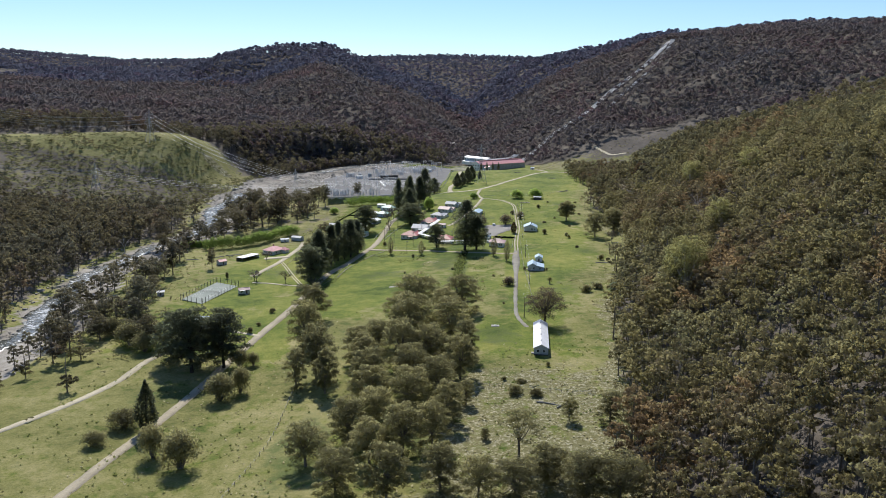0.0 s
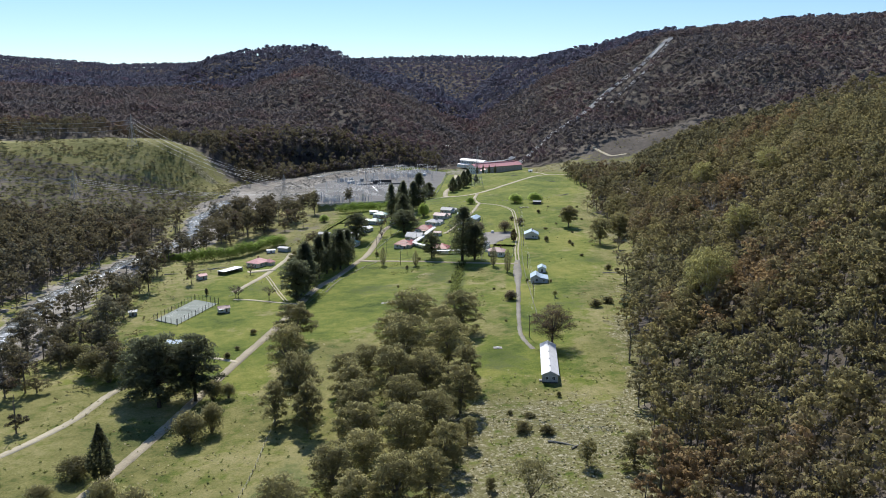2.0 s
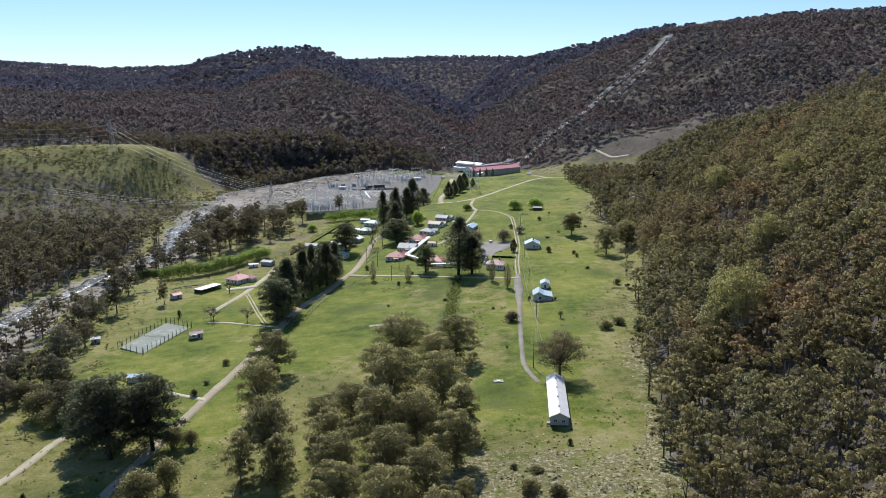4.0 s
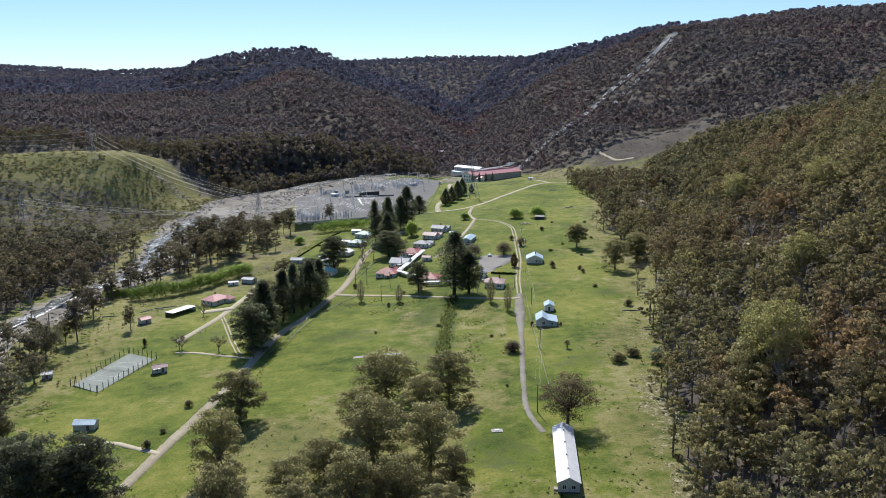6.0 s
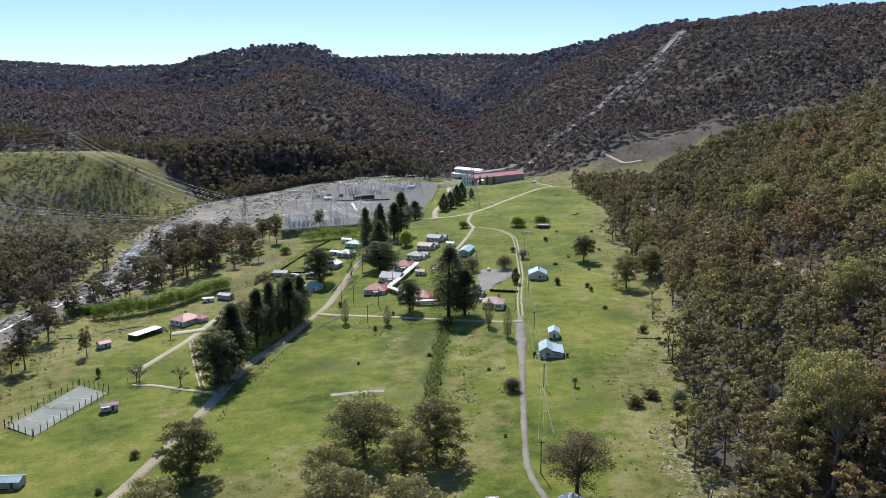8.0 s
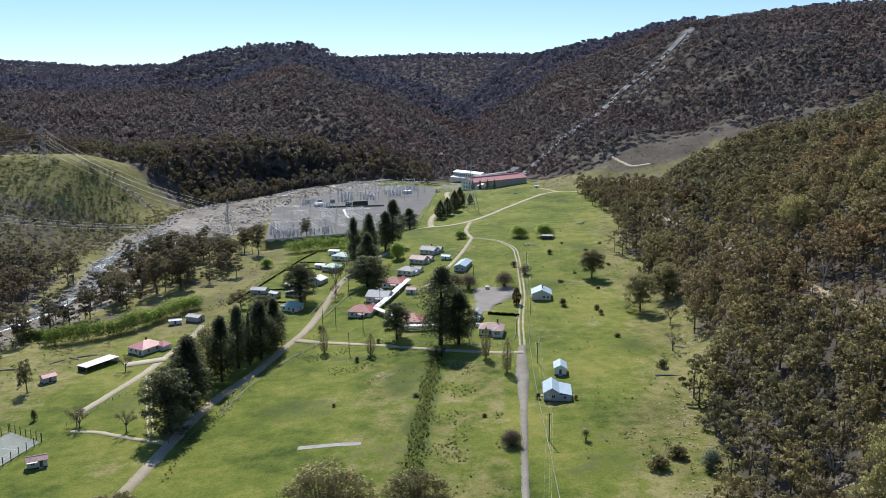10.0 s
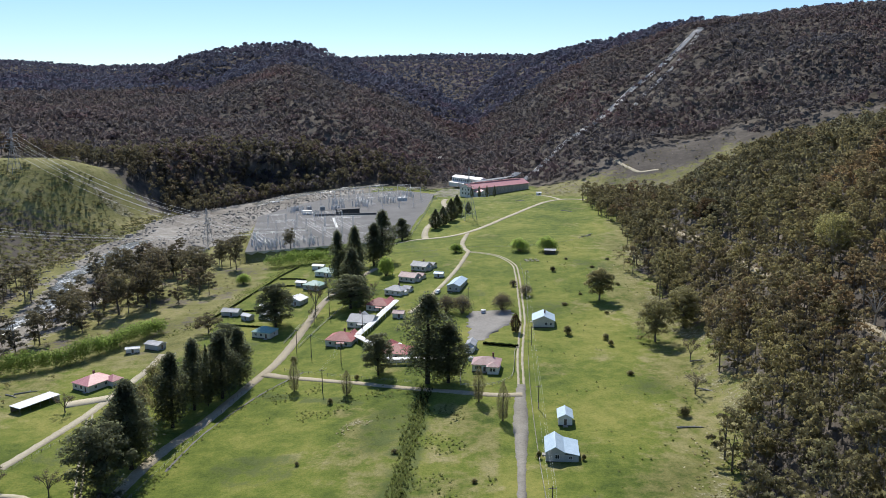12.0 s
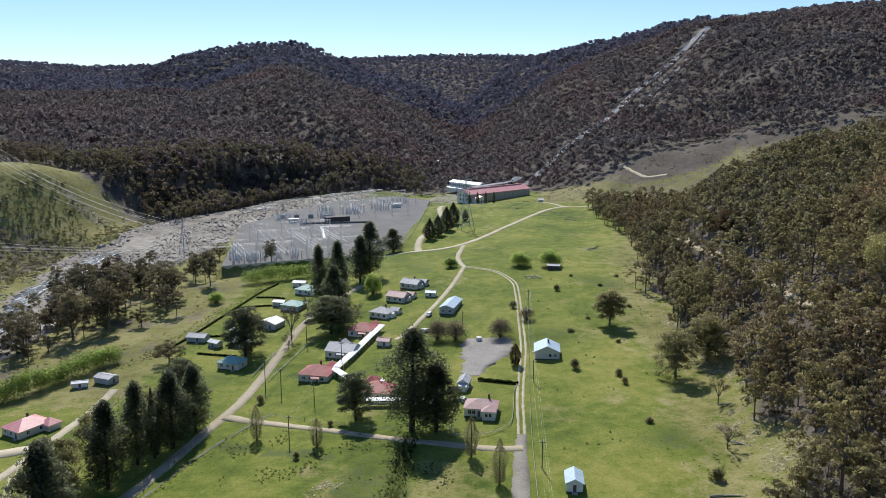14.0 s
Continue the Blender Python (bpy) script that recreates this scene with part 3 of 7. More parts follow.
road("road", [(-102, -176), (-115, -172), (-131, -166), (-142, -165)], 2.4, GRAVEL, "faint grassy path to the tennis court", lift=0.05)
road("road", [(-107, -277), (-118, -272), (-128, -268), (-140, -270)], 2.4, GRAVEL, "short dirt branch track", lift=0.07)
road("road", [(168, 606), (172, 590), (178, 567), (186, 545), (205, 536)], 4.0, GRAVEL, "pale track cut in the cleared slope", lift=0.12)
road("road", [(-66, -61), (-78, -85), (-88, -120), (-91, -150)], 0.8, DARK_CONCRETE, "shallow drain along the sports ground", "drain", lift=0.04)

FOREST_ROAD = ([-190, -142, -116, -84, -40, 20, 91, 148, 190, 225], [138, 139.5, 138, 139, 139, 139.5, 140.6, 138.7, 141, 136])
road("road", [(float(np.interp(v, *FOREST_ROAD)), float(v)) for v in range(-190, 226, 15)], 2.8, EARTH_ROAD, "pale forest road benched into the hillside", lift=0.5)

patch_v, patch_f = ribbon([(7.5, -31), (8.5, -22), (11.5, -10), (13.5, -2), (14, 8), (14, 16)], [8, 10, 16, 22, 23, 20], 2.0, 0.07, 4, 1.6)
tagged(new("gravel_area", sheet("gravel_area", patch_v, patch_f, LOT, smooth=True)), "bare grey gravel parking area in the grass", "gravel", kind="structure")
strip_v, strip_f = ribbon([(-53.5, -187.4), (-43, -187.4), (-32.5, -187.4)], 2.6, 1.0, 0.06, 2)
tagged(new("cricket_pitch", sheet("cricket_pitch", strip_v, strip_f, CONCRETE)), "pale concrete cricket pitch in mown grass", "pitch", kind="structure")

# the river and its stony bed
RIVER = [(float(river_x(v)), v) for v in range(-460, 600, 12)]
rv, rf = ribbon(RIVER, [9, 8, 12, 9, 12, 14, 11, 13, 9], 3.0, 0.35, 5, 2.6, 0.0, lambda a, b: river_z(b))
tagged(new("water", sheet("water", rv, rf, WATER, smooth=True)), "shallow white-flecked river over stones", "river", kind="structure")

# ---- trees ----
def shards(rng, centres, radii, count, size, flat=0.75, low=-0.35, inner=0.45):
    """Triangles lying loosely on the upper shells of leaf clumps, facing about outwards."""
    c = np.repeat(np.asarray(centres, float), count, 0)
    r = np.repeat(np.asarray(radii, float), count)
    n = len(c)
    d = rng.normal(size=(n, 3))
    d /= np.linalg.norm(d, axis=1)[:, None]
    d[:, 2] = np.where(d[:, 2] < low, -d[:, 2], d[:, 2])
    p = c + d * (r * rng.uniform(inner, 1.1, n))[:, None] * [1, 1, flat]
    face = d + rng.normal(scale=0.8, size=(n, 3))
    face /= np.linalg.norm(face, axis=1)[:, None]
    a = np.cross(face, rng.normal(size=(n, 3)))
    a /= np.linalg.norm(a, axis=1)[:, None] + 1e-9
    b = np.cross(face, a)
    s = (size * rng.uniform(0.6, 1.4, n))[:, None]
    v = np.stack([p + a * s * 0.62, p - a * s * 0.4 + b * s * 0.5, p - a * s * 0.4 - b * s * 0.5], 1).reshape(-1, 3)
    return v, np.arange(3 * n).reshape(-1, 3), np.repeat(leaf_normals(rng, p, d), 3, 0)


def leaf_normals(rng, p, d):
    """Leaves shade softly, as part of their clump and crown."""
    mid = p.mean(0)
    q = p - mid
    q = q / (np.linalg.norm(q, axis=1)[:, None] + 1e-6)
    n = d * 0.45 + q * 0.4 + np.array((0, 0, 0.6)) + rng.normal(scale=0.16, size=d.shape)
    return n / np.linalg.norm(n, axis=1)[:, None]


def gum_clumps(rng, high, wide, n, bare=0.35, fat=1.12):
    """Centres and radii of the leaf caps of a gum's crown: domed lobes stepping down from the top, each covered with small caps."""
    lobes = max(3, int(round(n / 5.5)))
    out = []
    turn = rng.uniform(0, 6.28)
    for k in range(lobes):
        f = k / (lobes - 1)
        a = turn + 2.4 * k + rng.uniform(-0.5, 0.5)
        big = wide * rng.uniform(0.21, 0.29)
        reach = (wide / 2 - big * 0.8) * min(1, 0.12 + 1.25 * math.sqrt(f)) * rng.uniform(0.7, 1.08) * (1 if f < 0.8 else 0.85)
        z = high - big - max(high * (1 - bare) - 2.0 * big, 0) * f * rng.uniform(0.8, 1.05)
        share = n // lobes + (1 if k < n % lobes else 0)
        for j in range(share):
            # caps spread over the lobe's upper side on an even spiral
            up = 1 - (j + 0.5) / share * (1.5 + 0.4 * f)
            b = 2.4 * j + a
            q = math.sqrt(max(0, 1 - up * up)) * rng.uniform(0.8, 1.05)
            r = big * rng.uniform(0.38, 0.56) * fat
            x, y = reach * math.cos(a) + big * 0.78 * q * math.cos(b), reach * math.sin(a) + big * 0.78 * q * math.sin(b)
            out.append((x, y, max(z + big * 0.8 * up * rng.uniform(0.85, 1.1), r * 0.6), r))
    return np.array(out)


def gum_trunk(bm, rng, clumps, high, radius, sides=6):
    """A forked trunk with limbs that end in the clumps."""
    lean = rng.uniform(-0.05, 0.05, 2) * high
    fork = (lean[0] * 0.5, lean[1] * 0.5, high * 0.34)
    add_tube(bm, [(0, 0, -0.4), (lean[0] * 0.15, lean[1] * 0.15, high * 0.15), fork], [radius * 1.25, radius, radius * 0.8], sides)
    for x, y, z, r in clumps[::2]:
        mid = (fork[0] * 0.5 + x * 0.55, fork[1] * 0.5 + y * 0.55, fork[2] * 0.45 + z * 0.5)
        add_tube(bm, [fork, mid, (x, y, z + r * 0.2)], [radius * 0.5, radius * 0.3, radius * 0.1], 4, False)


def gum_tree(seed, high, wide, leaf=GUM_LEAF, bark=BARK, n=66, count=150, size=0.44, bare=-0.06):
    """A broad gum tree: one trunk mesh with limbs, one crown of many leaf clusters."""
    rng = np.random.default_rng(seed)
    clumps = gum_clumps(rng, high, wide, n, bare)
    root = new("gum_tree")
    bm = bmesh.new()
    gum_trunk(bm, rng, clumps, high, wide * 0.026)
    part("trunk", bm, bark, root)
    v, f, nn = shards(rng, clumps[:, :3], clumps[:, 3], count, size)
    put("crown", sheet("crown", v, f, leaf, normals=nn), root)
    return root


def pine_tree(seed, high, wide, n=80, count=125, size=0.6, top=0.97, low=0.12, leaf=PINE_LEAF, name="pine_tree"):
    """A tall dark pine: uneven whorls of upswept boughs about a straight trunk, with gaps between them."""
    rng = np.random.default_rng(seed)
    root = new(name)
    bm = bmesh.new()
    lean = rng.uniform(-0.02, 0.02, 2) * high
    add_tube(bm, [(0, 0, -0.5), (lean[0] * 0.5, lean[1] * 0.5, high * 0.5), (lean[0], lean[1], high * 0.97)], [wide * 0.04, wide * 0.028, 0.06], 7)
    clumps = []
    for k in range(n):
        q = (k + rng.uniform(0, 1)) / n
        z = high * (low + (top - low) * q)
        swell = 0.78 + 0.22 * math.sin(9 * q + seed) + rng.uniform(-0.12, 0.12)
        span = wide / 2 * (1 - q**2.2) * swell * rng.uniform(0.35, 1.05) * min(1, 0.62 + 2.0 * q)
        a = 2.4 * k + rng.uniform(-0.8, 0.8)
        r = wide * (0.22 - 0.10 * q) * rng.uniform(0.75, 1.3)
        c = (lean[0] * q + span * math.cos(a), lean[1] * q + span * math.sin(a), z + span * 0.12)
        clumps.append((*c, r))
        if k % 2:
            add_tube(bm, [(lean[0] * q, lean[1] * q, z - span * 0.25), c], [wide * 0.010, wide * 0.004], 4, False)
    part("trunk", bm, PINE_BARK, root)
    clumps = np.array(clumps)
    v, f, nn = shards(rng, clumps[:, :3], clumps[:, 3], count, size, 0.9, -0.8)
    put("crown", sheet("crown", v, f, leaf, normals=nn), root)
    return root


def cypress_tree(seed, high, wide, leaf=PINE_LEAF, size=0.62, count=4200, belly=0.3, name="cypress_tree", bark=PINE_BARK):
    """A dense upright tree, widest low down and drawn to a point, with a ragged outline."""
    rng = np.random.default_rng(seed)
    root = new(name)
    part("trunk", tube([(0, 0, -0.4), (0, 0, high * 0.5), (0, 0, high * 0.9)], [wide * 0.06, wide * 0.04, 0.03], 6), bark, root)
    q = rng.beta(1.25, 1.7, count)
    r = np.where(q < belly, 0.55 + 0.45 * q / belly, 1 - (np.maximum(q - belly, 0) / (1 - belly)) ** 1.35) * wide / 2
    a = rng.uniform(0, 2 * np.pi, count)
    r = r * (0.84 + 0.16 * np.sin(a * 3 + q * 9 + seed)) * rng.uniform(0.55, 1.08, count) + 0.05
    p = np.column_stack([r * np.cos(a), r * np.sin(a), high * (0.05 + 0.95 * q)])
    v, f, nn = shards(rng, p, np.full(count, size * 0.35), 1, size, 1.0, -2)
    put("crown", sheet("crown", v, f, leaf, normals=nn), root)
    return root


def bush(seed, high, wide, leaf, n=13, count=260, size=0.5, name="bush", long=1.0):
    """A round shrub of several leaf mounds on short stems."""
    rng = np.random.default_rng(seed)
    root = new(name)
    bm, clumps = bmesh.new(), []
    for k in range(n):
        a, q = 2.4 * k + rng.uniform(-0.5, 0.5), math.sqrt(k / n)
        r = min(wide, high * 1.3) * rng.uniform(0.22, 0.32)
        x, y = (wide / 2 - r) * q * math.cos(a) * long, (wide / 2 - r) * q * math.sin(a)
        z = max(high - r - (high - 1.2 * r) * 0.75 * q**2 * rng.uniform(0.5, 1.1), r * 0.7)
        clumps.append((x, y, z, r))
        add_tube(bm, [(x * 0.15, y * 0.15, -0.2), (x, y, z)], [0.09 + wide * 0.008, 0.03], 4, False)
    part("stem", bm, BARK, root)
    clumps = np.array(clumps)
    v, f, nn = shards(rng, clumps[:, :3], clumps[:, 3], count, size, 0.95, -0.9)
    put("crown", sheet("crown", v, f, leaf, normals=nn), root)
    return root


def bare_tree(seed, high, wide, material=DEAD_WOOD, name="bare_tree", twigs=60, leaf=None):
    """A leafless tree: trunk, limbs and a haze of fine twigs."""
    rng = np.random.default_rng(seed)
    root = new(name)
    bm = bmesh.new()
    add_tube(bm, [(0, 0, -0.3), (0, 0, high * 0.3)], [wide * 0.03, wide * 0.024], 6)
    tips = []
    for k in range(9):
        a, up = 2.4 * k, rng.uniform(0.6, 1.0)
        e = Vector((wide / 2 * math.cos(a) * rng.uniform(0.4, 1), wide / 2 * math.sin(a) * rng.uniform(0.4, 1), high * up))
        m = Vector((e.x * 0.4, e.y * 0.4, high * 0.3 + (e.z - high * 0.3) * 0.6))
        add_tube(bm, [(0, 0, high * 0.28), m, e], [wide * 0.016, wide * 0.010, 0.02], 4, False)
        tips += [m.lerp(e, 0.4), m.lerp(e, 0.8), e]
    for k in range(twigs):
        c = tips[k % len(tips)]
        d = Vector(rng.normal(size=3))
        d.z = abs(d.z)
        add_tube(bm, [c, c + d.normalized() * wide * 0.13], [0.045, 0.015], 3, False)
    part("trunk", bm, material, root)
    if leaf:
        c = np.array([tuple(p) for p in tips])
        v, f, nn = shards(rng, c, np.full(len(c), wide * 0.12), 45, 0.26, 1.0, -2)
        put("crown", sheet("crown", v, f, leaf, normals=nn), root)
    return root


def stand(root, x, y, turn=0.0, size=1.0, wide=None, label="", category="tree", group=""):
    """Sets a tree or bush on the ground; children keep their shape."""
    w = wide or size
    root.matrix_basis = pose(x, y, float(height(x, y)), 0, 0, turn) @ Matrix.Diagonal((w, w, size, 1))
    return tagged(root, label, category, group)


def again(root, x, y, turn, size, wide=None):
    """A second tree like root, turned and scaled."""
    w = wide or size
    ob = copy_thing(root, Matrix())
    ob.matrix_basis = pose(x, y, float(height(x, y)), 0, 0, turn) @ Matrix.Diagonal((w, w, size, 1))
    return ob

# ---- woodland, too many trees to count ----
def wood_template(seed, high, wide, n, count, size, bare=0.35, fat=1.25):
    rng = np.random.default_rng(seed)
    clumps = gum_clumps(rng, high, wide, n, bare, fat)
    return shards(rng, clumps[:, :3], clumps[:, 3], count, size)


def stem_template(high, radius):
    """A plain three-sided stem with two limbs."""
    bm = bmesh.new()
    add_tube(bm, [(0, 0, -1.0), (0.15, 0.1, high * 0.4), (-0.1, 0.2, high * 0.8)], [radius, radius * 0.75, radius * 0.3], 3, False)
    add_tube(bm, [(0.15, 0.1, high * 0.38), (1.6, 0.8, high * 0.72)], [radius * 0.5, radius * 0.2], 3, False)
    bmesh.ops.triangulate(bm, faces=bm.faces)
    bm.verts.index_update()
    v = np.array([tuple(p.co) for p in bm.verts])
    f = np.array([[p.index for p in q.verts] for q in bm.faces])
    bm.free()
    return v, f, None


def plant(points, templates, seed, lo=0.75, hi=1.25):
    """Many trees in one pair of arrays: each a turned and scaled template on the ground."""
    rng = np.random.default_rng(seed)
    kind, turn = rng.integers(0, len(templates), len(points)), rng.uniform(0, 2 * np.pi, len(points))
    size, wide, tint = rng.uniform(lo, hi, len(points)), rng.uniform(0.85, 1.2, len(points)), rng.uniform(0, 1, len(points))
    z = height(points[:, 0], points[:, 1])
    V, F, T, N, n = [], [], [], [], 0
    for k, (tv, tf, tn) in enumerate(templates):
        at = np.where(kind == k)[0]
        if not len(at):
            continue
        c, s = np.cos(turn[at])[:, None], np.sin(turn[at])[:, None]
        w, h = (size * wide)[at][:, None], size[at][:, None]
        x = (tv[:, 0] * c - tv[:, 1] * s) * w + points[at, 0][:, None]
        y = (tv[:, 0] * s + tv[:, 1] * c) * w + points[at, 1][:, None]
        V.append(np.stack([x, y, tv[:, 2] * h + z[at][:, None]], -1).reshape(-1, 3))
        F.append((tf[None] + (np.arange(len(at)) * len(tv))[:, None, None]).reshape(-1, 3) + n)
        T.append(np.repeat(tint[at], len(tv)))
        if tn is not None:
            N.append(np.stack([tn[:, 0] * c - tn[:, 1] * s, tn[:, 0] * s + tn[:, 1] * c, tn[:, 2] + 0 * c], -1).reshape(-1, 3))
        n += len(V[-1])
    return np.vstack(V), np.vstack(F), np.concatenate(T), np.vstack(N) if N else None


def scatter(seed, x0, x1, y0, y1, step, keep):
    """Uneven points over a stretch of the plan where keep(x, y) exceeds a chance."""
    rng = np.random.default_rng(seed)
    a, b = np.meshgrid(np.arange(x0, x1, step), np.arange(y0, y1, step))
    x, y = a.ravel() + rng.uniform(-0.48, 0.48, a.size) * step, b.ravel() + rng.uniform(-0.48, 0.48, a.size) * step
    ok = keep(x, y) > rng.uniform(0, 1, a.size)
    return np.column_stack([x[ok], y[ok]])


def woodland(name, label, points, templates, stems, leaf, seed, lo=0.75, hi=1.25):
    v, f, t, nn = plant(points, templates, seed, lo, hi)
    top = tagged(new(name, sheet(name, v, f, leaf, t, normals=nn)), label, "woodland", kind="stuff")
    if stems:
        v, f, t, nn = plant(points, stems, seed + 1, lo, hi)
        s = new("stems", sheet("stems", v, f, BARK))
        s.parent = top
    return top


def in_view(x, y):
    """The fan of land that lies open to the valley's lower end."""
    return (np.abs(x + 30) < 70 + 0.62 * (y + 640)) * 1.0


def far_template(seed, high, wide, count, size):
    """A far tree's crown: loose leaf masses over a low uneven dome."""
    rng = np.random.default_rng(seed)
    lobes = rng.uniform(-0.5, 0.5, (3, 3)) * [wide * 0.5, wide * 0.5, high * 0.3] + [0, 0, high * 0.62]
    lobes[0] = (0, 0, high * 0.72)
    v, f, _ = shards(rng, lobes, np.full(3, wide * 0.36), count // 3, size, 0.8, -0.1, 0.6)
    p = v.reshape(-1, 3, 3).mean(1)
    d = (p - [0, 0, high * 0.45]) / [wide * 0.5, wide * 0.5, high * 0.5]
    d = d / (np.linalg.norm(d, axis=1)[:, None] + 1e-6) * 0.5 + np.array((0, 0, 0.8)) + rng.normal(scale=0.10, size=d.shape)
    return v, f, np.repeat(d / np.linalg.norm(d, axis=1)[:, None], 3, 0)


near_gums = [wood_template(40 + k, h, w, n, 29, 0.78, 0.2, 1.0) for k, (h, w, n) in enumerate(((16, 11, 19), (19, 12.5, 22), (13, 10, 17), (17, 13, 22), (21, 11, 21), (14, 9, 15)))]
mid_gums = [wood_template(50 + k, h, w, 13, 14, 1.25, 0.2, 1.15) for k, (h, w) in enumerate(((15, 9), (18, 10), (13, 9), (17, 11)))]
far_gums = [far_template(60 + k, h, w, 33, 2.7) for k, (h, w) in enumerate(((12, 12), (13, 12), (11, 11), (13, 14), (18, 8)))]
skyline_gums = [far_template(65 + k, h, w, 18, 3.8) for k, (h, w) in enumerate(((12, 13), (13, 13), (10, 14), (18, 10)))]
stems = [stem_template(h, r) for h, r in ((15, 0.34), (18, 0.4), (13, 0.3))]


def forest_road(x, y):
    """Leaves the bench of the forest road open, wider below it where it shows."""
    d = x - np.interp(y, *FOREST_ROAD)
    gap = 1.8 + 2.2 * np.maximum(ss(-165, -150, y) * ss(-75, -90, y), ss(85, 100, y) * ss(215, 200, y))
    return 1 - (d > -gap) * (d < 2.2) * (y > -190) * (y < 225)


def hillside(x, y):
    u = x - tree_edge(y) + 7 * wave(x, y, 25, 9)
    return ss(-10, 2, u) * ss(450, 350, y + 0.2 * (x - 150)) * in_view(x, y) * (0.82 + 0.3 * wave(x, y, 30, 12)) * forest_road(x, y)


woodland("woodland", "dense olive-brown gum forest on the near hillside", scatter(1, 25, 330, -575, 70, 7.0, hillside), near_gums, stems, WOOD_LEAF, 11)
woodland("woodland", "gum forest on the hillside farther up the valley", scatter(2, 60, 520, 70, 640, 7.4, hillside), mid_gums, stems, MID_LEAF, 12)


def beyond_river(x, y):
    over = river_x(y) - x
    spur = np.minimum(np.hypot((x + 400) / np.where(x < -400, 240, 150), (y - 300) / 85 - 0.25 * (x + 400) / 150), np.hypot((x + 380) / np.where(x < -380, 230, 170), (y - 235) / 130))
    return np.maximum(ss(np.interp(y, [40, 120], [12, 30]), np.interp(y, [40, 120], [24, 62]), over + 6 * wave(x, y, 30, 2)), 0.25 * ss(9, 14, over)) * in_view(x, y) * ss(0.85, 1.15, spur) * (0.92 + 0.25 * wave(x, y, 35, 8))


woodland("woodland", "grey-brown gum forest on the far river bank", scatter(3, -640, -150, -420, 430, 7.3, beyond_river), mid_gums, stems, RIVER_LEAF, 13)


def far_hills(x, y):
    g = x - np.interp(y, *GORGE_X)
    hill = ss(575, 640, y + 0.15 * np.abs(x + 60) + 0.28 * np.maximum(x - 280, 0))
    west = ss(395, 430, y) * ss(-55, -95, g)
    clear = np.hypot((x - 222) / 96, (y - 560) / 54)
    along, strip = (x - 52) * 0.581 + (y - 628) * 0.814, (x - 52) * 0.814 - (y - 628) * 0.581
    cut = np.maximum(ss(6, 11, np.abs(strip)), 0.55 * ss(50, 75, along) * ss(235, 215, along)) * (1 - ss(225, 260, along) * ss(5, 0, np.abs(strip - np.interp(along, [230, 420, 552], [34, 24, 6])) - 5)) + (along < -20) + (along > 565)
    return np.maximum(hill, west) * in_view(x, y) * ss(0.8, 1.2, clear) * np.clip(cut, 0, 1) * 0.93 * np.maximum(ss(18, 30, np.abs(x - river_x(y))) * (1 - bar(y) * (x > river_x(y))), ss(600, 640, y))


woodland("woodland", "dark brown forest on the hills behind the power house", scatter(4, -1100, 1100, 430, 1250, 9.4, far_hills), far_gums, None, FAR_HAZE_LEAF, 14, 0.75, 1.2)
woodland("woodland", "distant dark forest along the skyline hills", np.vstack([scatter(5, -1300, 1300, 1250, 1750, 11.5, far_hills), scatter(25, -2300, 1500, 1750, 2900, 15.5, far_hills)]), skyline_gums, None, SKYLINE_HAZE_LEAF, 15, 0.8, 1.4)


woodland("woodland", "tall pale-stemmed gums at the foot of the dark hills", scatter(27, -440, -60, 385, 680, 8.2, lambda x, y: far_hills(x, y) * ss(120, 60, river_x(y) - x - 60)), mid_gums, stems, RIVER_LEAF, 21)


def river_flat(x, y):
    """Thickets on the paddock side of the river."""
    over = x - river_x(y)
    lower = ss(15, 26, over) * ss(-95, -150, y) * ss(-410, -390, y) * ss(70, 45, over + 14 * wave(x, y, 30, 4)) * 0.75
    bank = ss(14, 24, over) * ss(60, 42, over + 12 * wave(x, y, 28, 3) - 38 * ss(10, 60, y)) * ss(-120, -40, y) * ss(190, 150, y)
    return np.maximum(lower * 0.8, bank * 0.6) * ss(6, 10, over) * (0.6 + 0.6 * wave(x, y, 22, 15))


woodland("woodland", "brown thickets and gums along the stony river bank", scatter(6, -260, -130, -410, 350, 7.6, river_flat), [wood_template(70 + k, h, w, n, 46, 0.7, 0.15, 1.05) for k, (h, w, n) in enumerate(((14, 11, 20), (9, 9, 15), (17, 12, 24)))], stems, RIVER_LEAF, 16)


def field_end(x, y):
    """Scrubby trees closing the upper end of the paddock."""
    u = x - edge_x(y)
    edge = x - np.interp(y, [185, 300, 405], [112, 108, 107]) + 5 * wave(x, y, 18, 4)
    return ss(-4, 4, edge) * ss(175, 195, y) * ss(418, 400, y) * ss(12, 0, u) * 0.95 * forest_road(x, y) * (np.hypot((x - 128) / 16, (y - 165) / 22) > 1)


woodland("woodland", "dark scrubby gums closing the end of the paddock", scatter(7, 60, 260, 120, 500, 6.4, field_end), mid_gums, stems, MID_LEAF, 17, 0.7, 1.1)

scrub_mounds = [wood_template(80 + k, 2.6, 3.6, 4, 8, 0.9, 0.1, 1.25) for k in range(3)]
broad_mounds = [wood_template(84 + k, h, w, 4, 9, 1.15, 0.05, 1.55) for k, (h, w) in enumerate(((3.0, 5.5), (2.0, 4.5), (4.4, 6.0)))]


SPUR_LEAF = foliage("tea_tree_leaf", (0.070, 0.072, 0.050), (0.106, 0.104, 0.070), (0.150, 0.144, 0.092), 0.6, 0.12, GUM_HUES, 0.2)


